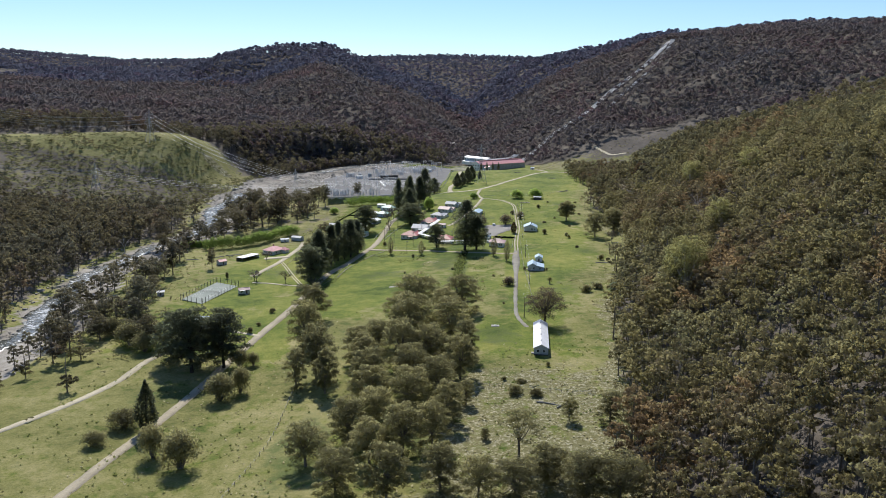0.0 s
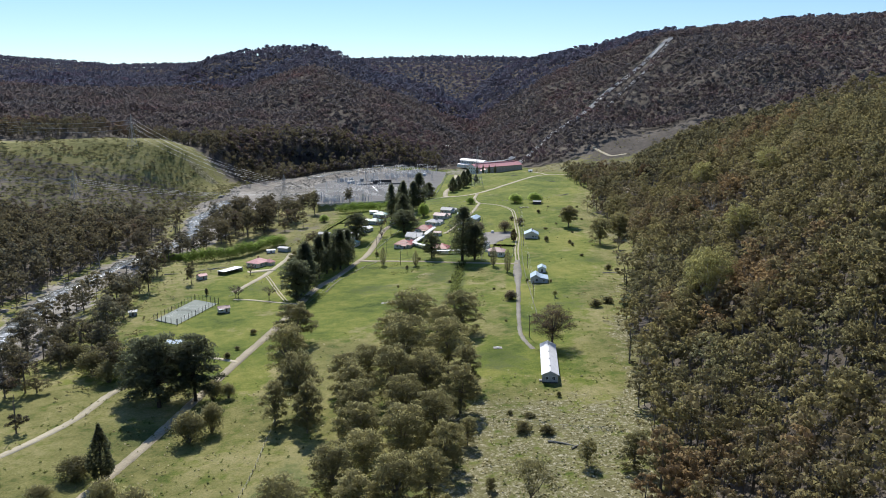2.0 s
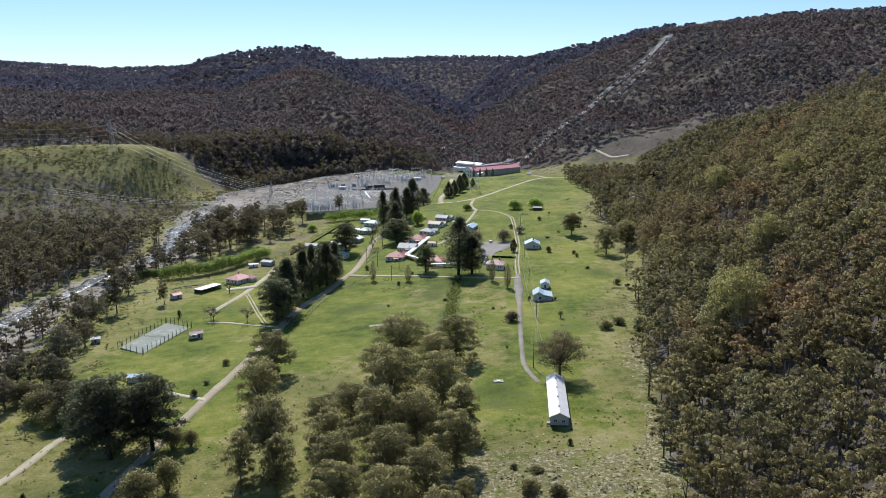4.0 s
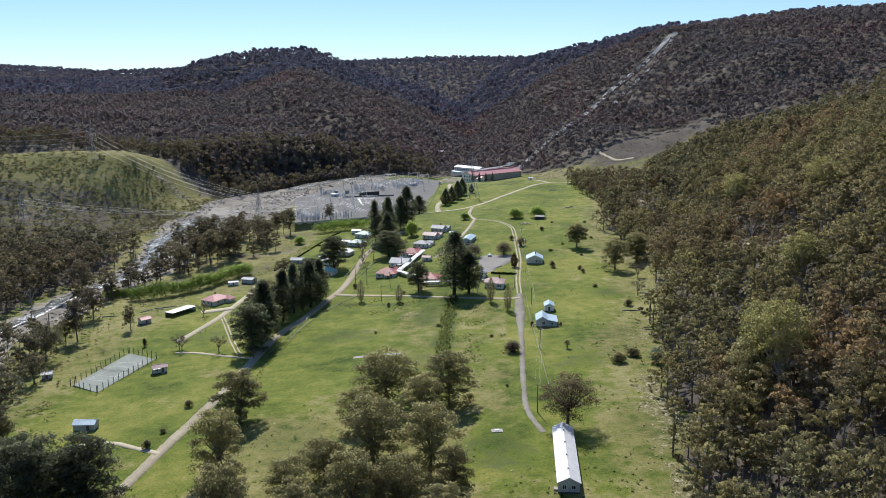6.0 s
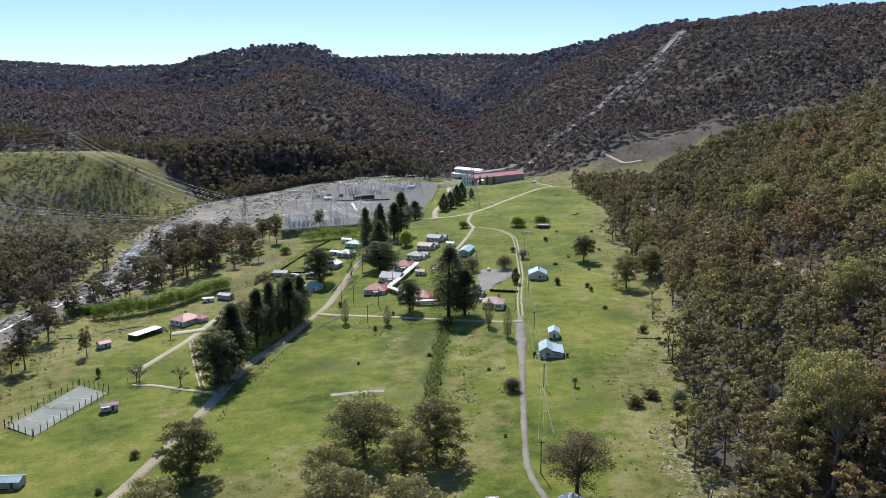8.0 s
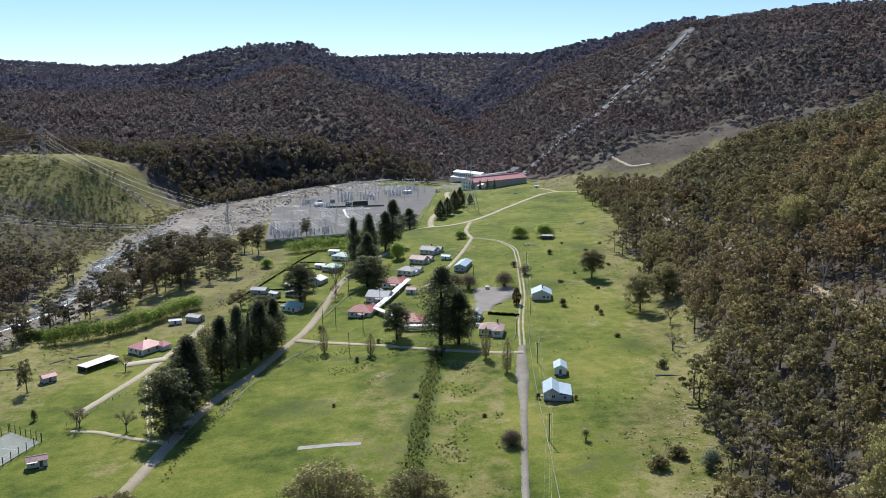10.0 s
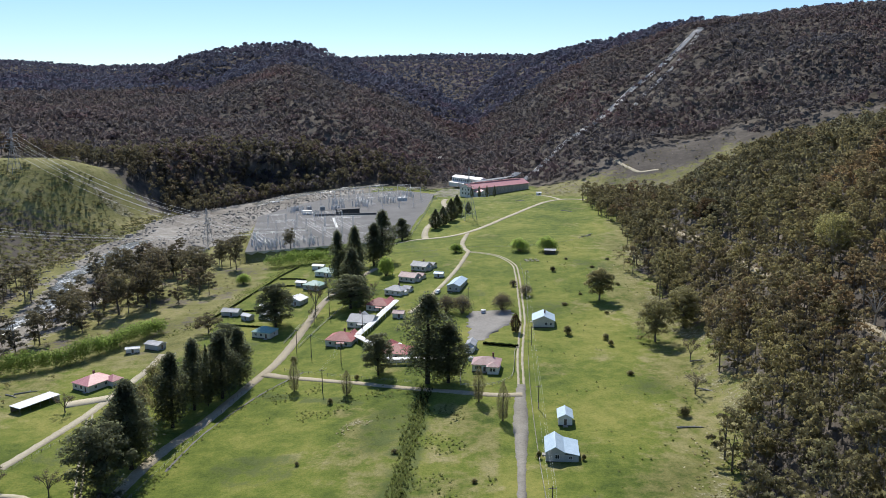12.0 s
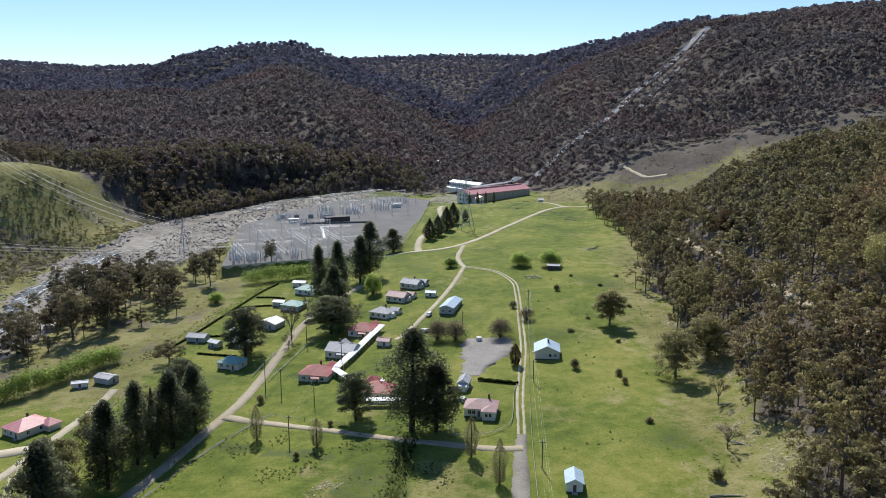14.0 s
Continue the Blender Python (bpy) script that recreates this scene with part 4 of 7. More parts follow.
def spur_scrub(x, y):
    inside = ss(1.25, 0.9, np.minimum(np.hypot((x + 400) / np.where(x < -400, 240, 150), (y - 300) / 85 - 0.25 * (x + 400) / 150), np.hypot((x + 380) / np.where(x < -380, 230, 170), (y - 235) / 130))) * ss(18, 26, river_x(y) - x)
    face = ss(345, 275, y - 0.35 * (x + 388))
    return inside * ss(-0.4, 0.8, wave(x, y, 22, 21) + 1.2 * face - 0.35) * (0.16 + 0.55 * face)


woodland("scrub", "low dark scrub on the grassy spur", scatter(8, -660, -230, 80, 420, 3.7, spur_scrub), broad_mounds, None, SPUR_LEAF, 18, 0.22, 1.05)


def bank_scrub(x, y):
    over = np.abs(x - river_x(y))
    u = x - tree_edge(y)
    a = ss(16, 24, over) * ss(95, 55, over) * ss(-330, -300, y) * ss(195, 150, y) * 0.35
    b = ss(-30, -8, u + 6 * wave(x, y, 20, 7)) * ss(12, 4, u) * ss(-440, -400, y) * ss(330, 250, y) * ss(0.3, 1.0, wave(x, y, 14, 19)) * 0.4
    c = ss(-8, -2, x) * ss(16, 10, x) * ss(-112, -125, y) * ss(-240, -225, y) * ss(0.2, 0.9, wave(x, y, 12, 5)) * 0.25
    d = ss(-300, -340, y) * 0.008
    e = ss(1.2, 0.8, np.hypot((x - 222) / 88, (y - 560) / 48)) * 0.16 + ss(1.2, 0.7, np.hypot((x - 105) / 55, (y - 490) / 65)) * (0.10 + 0.14 * ss(0.0, 0.8, wave(x, y, 18, 6)))
    patch = 0.42 * ss(1.1, 0.6, np.hypot((x - 66) / 15, (y + 204) / 17) + 0.25 * wave(x, y, 9, 3)) + 0.3 * ss(1.1, 0.6, np.hypot((x - 80) / 10, (y + 168) / 22) + 0.25 * wave(x, y, 9, 4))
    west = ss(-160, -150, x) * ss(-112, -122, x) * ss(-30, 0, y) * ss(170, 140, y) * ss(0.0, 0.8, wave(x, y, 15, 12)) * 0.3
    return np.maximum.reduce([a, b * 1.5, c, west, d * (x < 50) * (x > -170), e, patch])


woodland("scrub", "low brown-green scrub at the paddock edges", scatter(9, -330, 300, -440, 620, 3.6, bank_scrub), scrub_mounds, None, GUM_LEAF, 19, 0.25, 0.85)


def understory(x, y):
    u = x - tree_edge(y) + 7 * wave(x, y, 25, 9)
    return ss(-8, 4, u) * ss(130, 90, u) * in_view(x, y) * (0.55 + 0.4 * wave(x, y, 16, 6)) * forest_road(x, y)


woodland("scrub", "brown-green understorey below the gums", scatter(10, 30, 240, -570, 230, 4.8, understory), broad_mounds, None, RIVER_LEAF, 20, 0.4, 1.0)
# ---- trees and bushes of the valley floor ----
gums = [gum_tree(3, 20, 14), gum_tree(4, 18, 15), gum_tree(5, 22, 13, n=60), gum_tree(6, 16, 12, n=54)]
SPOTS = [(-79.5, -297, 23, 15), (-66, -338, 24, 14), (-72, -348, 17, 9), (-59, -356, 19, 9), (-30, -303, 26, 18), (-45, -305, 14, 14), (-13, -306, 24, 17),
         (-46, -338, 18, 13), (-32, -332, 22, 15), (-20, -328, 18, 15), (-5, -322, 17, 10)]
SPOTS_B = [(-39, -372, 16, 14), (-24, -380, 19, 14), (-35, -390, 15, 12), (-15, -370, 19, 14), (-33, -418, 15, 12), (-23, -414, 18, 13), (-53, -418, 15, 13),
           (-10, -436, 14, 11), (-25, -441, 17, 13), (-40, -438, 15, 12), (1, -440, 13, 9), (11, -443, 13, 13), (21, -431, 12, 12), (31, -441, 14, 13), (40, -444, 15, 16), (-14, -408, 16, 11), (-7, -345, 18, 13), (-26, -354, 19, 14), (-42, -355, 18, 12), (-4, -371, 10, 6), (-10, -388, 16, 11), (-42, -404, 17, 12)]
SPOTS_C = [(-32, -246, 21, 21), (-9, -250, 20, 17), (-86, -252, 20, 18), (-52, -322, 17, 12), (32, -386, 9, 5), (45.5, -389, 12, 8), (53, -398, 14, 10),
           (3, -401, 4, 3), (86.5, -36, 20, 14), (103, -18, 19, 17), (111, 58, 19, 16), (-18, -262, 17, 14), (-40, -266, 15, 13), (90, -278, 25, 17), (-113, -124, 21, 14), (-104, -80, 20, 13), (-110, -104, 22, 12)]
first = set()
for k, (x, y, h, w) in enumerate(SPOTS + SPOTS_B + SPOTS_C):
    base = gums[k % 4]
    dims = ((20, 14), (18, 15), (22, 13), (16, 12))[k % 4]
    label = "tall spreading gum tree with domed olive crown" if h > 15 else "small open gum tree on rough grass"
    if k % 4 not in first:
        first.add(k % 4)
        stand(base, x, y, 40 * k, h / dims[0], 1.2 * w / dims[1], label, "tree", "gum trees in the paddock")
    else:
        tagged(again(base, x, y, 47 * k, h / dims[0], 1.2 * w / dims[1]), label)

river_gum = gum_tree(46, 20, 16, RIVER_LEAF, BARK, 40, 120, 0.55, 0.14)
river_gum2 = gum_tree(47, 14, 15, RIVER_LEAF, BARK, 30, 120, 0.5, 0.05)
stand(river_gum, -177, -251, 0, 1.2, 1.15, "grey-brown gum on the stony river bank", "tree", "river bank gums")
stand(river_gum2, -201, -173, 0, 1.3, 1.2, "spreading grey-brown gum on the stony river bank", "tree", "river bank gums")
for k, (x, y, h, w) in enumerate(((-201, -142, 22, 13), (-182, -285, 12, 11), (-165, -286, 12, 12), (-154, -286, 9, 9), (-154, -294, 16, 11), (-195, -234, 8, 8), (-217, -250, 22, 18), (-180.6, -125, 14, 8), (-247, -42, 24, 18), (-205, -146, 14, 9),
                                  (-212, -101, 18, 14), (-190, 36, 25, 19), (-180, 50, 25, 19), (-209, 25, 18, 18), (-224, 20, 11, 16), (-177, 120, 20, 18), (-169, 150, 19, 13), (-154, 134, 22, 11), (-191, 124, 15, 16), (-128, 1, 10, 13),
                                  (-217, 102, 25, 20), (-185, 75, 28, 18), (-166, 105, 18, 17), (-129, 183, 15, 12), (-179, 228, 12, 11), (-190, -262, 14, 12), (-205, -285, 15, 13), (-172, -268, 17, 13), (-189, -205, 14, 12), (-192, -300, 9, 11), (-178, -312, 7, 10))):
    base, dh, dw = (river_gum, 20, 16) if h > 15 else (river_gum2, 14, 15)
    tagged(again(base, x, y, 67 * k + 15, h / dh, 1.1 * w / dw), "grey-brown gum on the stony river bank")

pines = [pine_tree(21, 36, 18), pine_tree(22, 28, 14, n=66), gum_tree(23, 24, 17, PINE_LEAF, PINE_BARK, 70, 150, 0.6, -0.04)]
for ob in pines:
    ob.name = "pine_tree"
stand(pines[0], -11.5, -84, 0, 1.0, 1.45, "very tall dark pine casting a broad shadow", "tree", "dark pines")
stand(pines[1], -3.3, -84.5, 60, 0.84, 1.4, "dark pine beside a taller one", "tree", "dark pines")
stand(pines[2], -32.5, -72, 0, 0.75, 0.85, "bushy dark pine beside the red roofs", "tree", "dark pines")
for k, (x, y, h, w) in enumerate(((-122, -327, 29, 21), (-110, -321, 27, 18), (-133, -314, 24, 17), (-105, -166, 24, 18), (-61, 33, 19, 20), (-96, 10, 23, 17), (-98, -62, 24, 15))):
    ob = again(pines[2], x, y, 71 * k + 20, h / 24, 1.3 * w / 17)
    tagged(ob, "broad dark pine with heavy low boughs")
for k, (x, y, h, w) in enumerate(((-103, -148, 30, 14), (-107, -140, 27, 11), (-102, -115, 28, 11), (-100, -98, 28, 10), (-93, -86, 27, 12), (-90, -72, 25, 10), (-76.5, 84, 33, 10), (-66, 82, 35, 11), (-57, 138, 34, 15), (-61, 126, 28, 12), (-70, 100, 29, 11), (-64, 60, 27, 12), (-52, 222, 17, 13))):
    ob = again(pines[1], x, y, 53 * k + 10, h / 28, 1.35 * w / 13)
    tagged(ob, "tall narrow dark pine beside the road")

cyp = cypress_tree(31, 20, 9.5)
stand(cyp, -117, -386, 0, 0.95, 0.95, "dark pointed cypress beside the gravel road", "tree", "cypresses")
for x, y, h, w in ((-28.5, 253, 16, 12), (-23, 266, 16, 12), (-17.5, 288, 19, 14.5), (-13.5, 318, 18, 13)):
    tagged(again(cyp, x, y, 30 * x, h / 20, w / 9.5), "dense dark conifer in a short row")
for x, y in ((-3, 452), (5, 456), (13, 460), (21, 464)):
    tagged(again(cyp, x, y, 9 * x, 0.62, 0.42), "slim dark conifer before the power house")
tagged(again(cyp, -96, -94, 0, 1.25, 0.55), "slim dark cypress among the roadside trees")
tagged(again(cyp, -4, 330, 0, 0.5, 0.75), "dark conifer near the pylon")

cypR = cypress_tree(36, 9.5, 6, BROWN_LEAF, 0.4, 2600, 0.42)
stand(cypR, 25.3, -20, 0, 1, 1, "egg-shaped dark bronze conifer by the track", "tree")

pop = cypress_tree(33, 13, 5.4, POPLAR_LEAF, 0.2, 5200, 0.5, "poplar_tree", BARK)
stand(pop, -64.5, -84, 0, 1, 1, "slim grey-green poplar coming into leaf", "tree", "poplars")
for x, y, h in ((-42, -93, 10.2), (8.8, -105, 14), (17.2, -123, 14.6)):
    again(pop, x, y, 40 * h, h / 13, 1.0)

brown = gum_tree(41, 17.5, 18, TWIG_HAZE, BARK, 60, 170, 0.42, 0.02)
stand(brown, 31.5, -272, 0, 1.05, 1.1, "round bronze-twigged tree beside the long hut", "tree")
rnd = gum_tree(42, 17, 16.5, GUM_LEAF, BARK, 60, 220, 0.52, 0.05)
stand(rnd, 71, 31, 0, 1, 1, "round dark tree standing alone in the paddock", "tree")
wattle = gum_tree(43, 17, 15, GUM_LEAF, BARK, 24, 110, 0.45, 0.3)
stand(wattle, 13.5, -416, 0, 1, 1, "open many-stemmed gum with thin crown", "tree")

shrub = bush(51, 11, 13, GUM_LEAF, 14, 240, 0.55)
stand(shrub, -100, -357, 0, 1.05, 1.2, "dark rounded shrub on rough grass", "bush", "shrubs")
for k, (x, y, h, w) in enumerate(((-94.5, -349, 11, 9), (-103.5, -320, 8, 10), (-98, -318, 6, 6), (-106, -408, 12, 10), (-94, -415, 13, 13), (-126, -384, 7, 13), (-130, -399, 5, 9), (111, -60, 9, 10),
                                  (-154, -300, 9, 13), (-164, -292, 11, 15), (-180, -276, 9, 12), (-170, -262, 8, 10))):
    again(shrub, x, y, 61 * k, 1.05 * h / 11, 1.2 * w / 13)
green_bush = bush(52, 8, 13, HEDGE_LEAF, 14, 260, 0.5)
stand(green_bush, 34, 149, 0, 1.15, 1.25, "bright green rounded bush in the paddock", "bush", "green bushes")
for k, (x, y, h, w) in enumerate(((52, 146, 9, 14), (-8.5, 150, 5.5, 8.5), (-49.5, 97, 11, 10), (-84, 158, 9, 13), (-138, 96, 6, 9))):
    again(green_bush, x, y, 37 * k, 1.15 * h / 8, 1.25 * w / 13)
twiggy = bush(53, 8.5, 12, BARE_TWIG, 14, 330, 0.36)
stand(twiggy, 20, 16, 0, 1.1, 1.25, "round leafless grey-brown bush", "bush", "dormant bushes")
for k, (x, y, h, w) in enumerate(((-8.5, 15.5, 9, 11.5), (-0.5, 14.5, 9, 11.5), (32.8, 40, 6, 8), (16.5, -192, 5, 8), (27, 60, 3.5, 4.5))):
    again(twiggy, x, y, 83 * k, 1.1 * h / 8.5, 1.25 * w / 12)

giant = gum_tree(44, 30, 20, GIANT_LEAF, PALE_BARK, 64, 130, 0.5, 0.34)
stand(giant, 92.6, -292.1, 0, 36/30, 1.0, "towering old gum with pale trunk above the forest", "tree", "old forest gums")
again(giant, 91.4, -278.7, 130, 34.6/30, 0.8)
for x, y, h in ((150, -60, 27), (128, -215, 25), (168, -130, 28)):
    again(giant, x, y, 3 * y, h / 30, 0.85)
russet = gum_tree(45, 18, 16, BROWN_LEAF, BARK, 48, 200, 0.55, 0.12)
stand(russet, 147.5, 116.2, 0, 18.8/18, 1.1, "reddish-brown tree among the olive forest", "tree")
silver = bush(57, 6.5, 8.5, foliage("silver_leaf", (0.12, 0.145, 0.11), (0.19, 0.22, 0.165), (0.26, 0.29, 0.22), 0.45), 12, 240, 0.4, "wattle_bush")
stand(silver, 74.0, -211.0, 0, 1, 1, "rounded silvery green wattle at the forest edge", "bush")
# ---- houses, sheds and huts ----
def roof_gable(w, d, rise, over=0.4, thick=0.14, along="x"):
    """Two sloping sheets that meet at a ridge along x or y, at eaves height 0."""
    bm = bmesh.new()
    if along == "y":
        w, d = d, w
    a, h = d / 2, rise
    slope = h / a
    e = a + over
    for s in (-1, 1):
        lo, hi = h - slope * e, h
        pts = []
        for x in (-w / 2 - over, w / 2 + over):
            pts += [(x, s * e, lo), (x, 0, hi), (x, 0, hi + thick), (x, s * e, lo + thick)]
        if along == "y":
            pts = [(-q[1], q[0], q[2]) for q in pts]
        v = [bm.verts.new(q) for q in pts]
        for f in ((0, 1, 2, 3), (7, 6, 5, 4), (0, 4, 5, 1), (1, 5, 6, 2), (2, 6, 7, 3), (3, 7, 4, 0)):
            bm.faces.new([v[k] for k in f])
    bmesh.ops.recalc_face_normals(bm, faces=bm.faces)
    return bm


def roof_hip(w, d, rise, over=0.45, thick=0.14):
    """A hipped roof with its ridge along the longer side."""
    bm = bmesh.new()
    a, b = w / 2 + over, d / 2 + over
    r = max(w - d, 0) / 2 if w >= d else 0
    q = max(d - w, 0) / 2 if d > w else 0
    low = -rise * over / (min(w, d) / 2)
    top = [(-r, -q, rise + thick), (r, q, rise + thick)] if r or q else [(-0.3, 0, rise + thick), (0.3, 0, rise + thick)]
    v = [bm.verts.new(p) for p in ((-a, -b, low), (a, -b, low), (a, b, low), (-a, b, low), (-a, -b, low + thick), (a, -b, low + thick), (a, b, low + thick), (-a, b, low + thick), *top)]
    for f in ((3, 2, 1, 0), (0, 1, 5, 4), (1, 2, 6, 5), (2, 3, 7, 6), (3, 0, 4, 7)):
        bm.faces.new([v[k] for k in f])
    if q:
        faces = ((4, 5, 8), (5, 6, 9, 8), (6, 7, 9), (7, 4, 8, 9))
    else:
        faces = ((4, 5, 9, 8), (5, 6, 9), (6, 7, 8, 9), (7, 4, 8))
    for f in faces:
        bm.faces.new([v[k] for k in f])
    bmesh.ops.recalc_face_normals(bm, faces=bm.faces)
    return bm


def walls_of(w, d, high, rise=0.0, along="x"):
    """A closed wall block with gable ends, standing a little into the ground."""
    bm = bmesh.new()
    a, b, lo = w / 2, d / 2, -0.9
    if not rise:
        add_box(bm, -a, -b, lo, a, b, high)
        return bm
    if along == "x":
        ring = [(-b, lo), (b, lo), (b, high), (0, high + rise - 0.05), (-b, high)]
        ends = [[bm.verts.new((s * a, y, z)) for y, z in ring] for s in (-1, 1)]
    else:
        ring = [(-a, lo), (a, lo), (a, high), (0, high + rise - 0.05), (-a, high)]
        ends = [[bm.verts.new((x, s * b, z)) for x, z in ring] for s in (-1, 1)]
    bm.faces.new(ends[0])
    bm.faces.new(list(reversed(ends[1])))
    for k in range(5):
        bm.faces.new((ends[0][k], ends[0][(k + 1) % 5], ends[1][(k + 1) % 5], ends[1][k]))
    bmesh.ops.recalc_face_normals(bm, faces=bm.faces)
    return bm


FRONT, BACK, RIGHT, LEFT = 0, 180, 90, -90


def on_face(w, d, side, along, z):
    """The pose of something fixed to a wall face; it looks out along -y of that pose."""
    reach = d / 2 if side in (FRONT, BACK) else w / 2
    return pose(0, 0, 0, 0, 0, side) @ pose(along, -reach, z)


def add_window(house, w, d, side, along, z=1.0, wide=1.1, high=1.2):
    m = on_face(w, d, side, along, z)
    bm = bmesh.new()
    for x0, x1, z0, z1 in ((-wide / 2 - 0.1, -wide / 2, -0.1, high + 0.1), (wide / 2, wide / 2 + 0.1, -0.1, high + 0.1),
                           (-wide / 2, wide / 2, -0.1, 0), (-wide / 2, wide / 2, high, high + 0.1), (-0.04, 0.04, 0, high)):
        add_box(bm, x0, -0.07, z0, x1, 0.04, z1)
    frame_ob = part("window", bm, WHITE, house, "", m)
    part("pane", box(-wide / 2, -0.03, 0, wide / 2, 0.03, high), GLASS, frame_ob)
    return frame_ob


def add_door(house, w, d, side, along, wide=0.95, high=2.05):
    m = on_face(w, d, side, along, 0.0)
    ob = part("door", box(-wide / 2, -0.05, 0.05, wide / 2, 0.04, high), DOOR_PAINT, house, "", m)
    part("handle", box(wide * 0.3, -0.10, 1.0, wide * 0.4, -0.05, 1.06), STEEL, ob)
    step = part("step", box(-0.8, -1.1, -0.9, 0.8, -0.003, -0.02), CONCRETE, house, "", m)
    return ob


def add_chimney(house, x, y, z0, z1, size=0.7):
    bm = box(x - size / 2, y - size / 2, z0, x + size / 2, y + size / 2, z1)
    add_box(bm, x - size / 2 - 0.07, y - size / 2 - 0.07, z1, x + size / 2 + 0.07, y + size / 2 + 0.07, z1 + 0.18)
    return part("chimney", bm, BRICK, house, "brick chimney")


def footing(house, w, d):
    return part("footing", box(-w / 2 - 0.03, -d / 2 - 0.03, -1.1, w / 2 + 0.03, d / 2 + 0.03, 0.0), FOOTING, house)


def house(name, x, y, turn, w, d, high, rise, roof="gable", along="x", wall=CREAM, cover=GREY_ROOF, label="", category="house", group="",
          windows=(), doors=(), chimneys=(), lift=0.5):
    """x, y: the middle of the floor. windows: (side, along[, wide, high]); doors: (side, along); chimneys: (x, y)."""
    ground = min(float(height(x + a * w / 2, y + b * d / 2)) for a in (-1, 0, 1) for b in (-1, 0, 1))
    ob = thing(name, x, y, turn, label, category, group, z=ground + lift)
    part("wall", walls_of(w, d, high, rise if roof == "gable" else 0, along), wall, ob)
    footing(ob, w, d)
    bm = roof_gable(w, d, rise, along=along) if roof == "gable" else roof_hip(w, d, rise)
    top = part("roof", bm, cover, ob, "", pose(0, 0, high))
    if roof == "gable":
        ridge = box(-w / 2 - 0.4, -0.14, rise + 0.1, w / 2 + 0.4, 0.14, rise + 0.19) if along == "x" else box(-0.14, -d / 2 - 0.4, rise + 0.1, 0.14, d / 2 + 0.4, rise + 0.19)
        part("ridge_cap", ridge, cover, top)
    for v in windows:
        add_window(ob, w, d, v[0], v[1], 0.95, *(v[2:] or (1.1, 1.25)))
    for v in doors:
        add_door(ob, w, d, *v)
    for cx, cy in chimneys:
        add_chimney(ob, cx, cy, high, high + rise + 1.0)
    return ob


def lean_to(ob, x0, x1, y0, y1, hi, lo, wall, cover, fall="y"):
    """A wing with a single pitch that falls towards -y (fall y) or +x (fall x)."""
    bm = bmesh.new()
    add_box(bm, x0, y0, -0.9, x1, y1, lo)
    part("wing_wall", bm, wall, ob)
    bm = bmesh.new()
    o, t = 0.3, 0.12
    c = [(x0 - o, y0 - o), (x1 + o, y0 - o), (x1 + o, y1), (x0 - o, y1)] if fall == "y" else [(x0, y0 - o), (x1 + o, y0 - o), (x1 + o, y1 + o), (x0, y1 + o)]
    z = (lo, lo, hi, hi) if fall == "y" else (hi, lo, lo, hi)
    v = [bm.verts.new((a, b, q)) for (a, b), q in zip(c, z)] + [bm.verts.new((a, b, q + t)) for (a, b), q in zip(c, z)]
    for f in ((3, 2, 1, 0), (4, 5, 6, 7), (0, 1, 5, 4), (1, 2, 6, 5), (2, 3, 7, 6), (3, 0, 4, 7)):
        bm.faces.new([v[k] for k in f])
    part("wing_roof", bm, cover, ob)


# the two blue roofed cottages and their shed beside the lane
a = house("cottage", 39, -8.5, -3, 10.2, 11.5, 3.1, 2.3, "gable", "y", CREAM, BLUE_ROOF, "cream weatherboard cottage with pale blue roof", "house", "cottages",
          [(FRONT, 1.2), (FRONT, 3.4, 0.8, 1.2), (RIGHT, -2), (RIGHT, 2), (LEFT, 0)], [(LEFT, -3.5)], [(0.6, 0.5)])
a = house("cottage", 32.6, -150.5, -3, 5.6, 11, 3.0, 1.7, "gable", "y", GREY_WALL, BLUE_ROOF, "grey board cottage with blue roof and skillion wing", "house", "cottages",
          [(FRONT, 0.6, 1.2, 1.2), (LEFT, -2), (LEFT, 2.5)], [(LEFT, 0.3)])
lean_to(a, 2.8, 7.0, -5.5, 5.5, 3.1, 2.2, GREY_WALL, BLUE_ROOF, "x")
add_window(a, 14.0, 11, FRONT, 4.6, 0.9, 0.9, 0.9)
house("garage_shed", 38.2, -124.5, -3, 4.6, 7.5, 2.6, 1.2, "gable", "y", WHITE, BLUE_ROOF, "small white shed with pale blue gable roof", "shed", "", [(RIGHT, 0, 0.8, 0.8)], [(FRONT, 0)])
# long hut
a = house("long_hut", 27.8, -299.5, -3.2, 6.0, 38.5, 2.9, 1.5, "gable", "y", GREY_WALL, PALE_ROOF, "long white-roofed barrack hut in the paddock", "hut", "",
          [(FRONT, -1.3, 1.0, 1.1), (FRONT, 1.3, 1.0, 1.1)] + [(RIGHT, -15 + 5 * k, 1.2, 1.1) for k in range(7)] + [(LEFT, -15 + 5 * k, 1.2, 1.1) for k in range(7)], [(LEFT, 17)])
for k in range(4):
    part("roof_vent", soft_box(-0.25, -0.25, 0, 0.25, 0.25, 0.5, 0.06), STEEL, a, "", pose(0, -14 + 9 * k, 4.4))
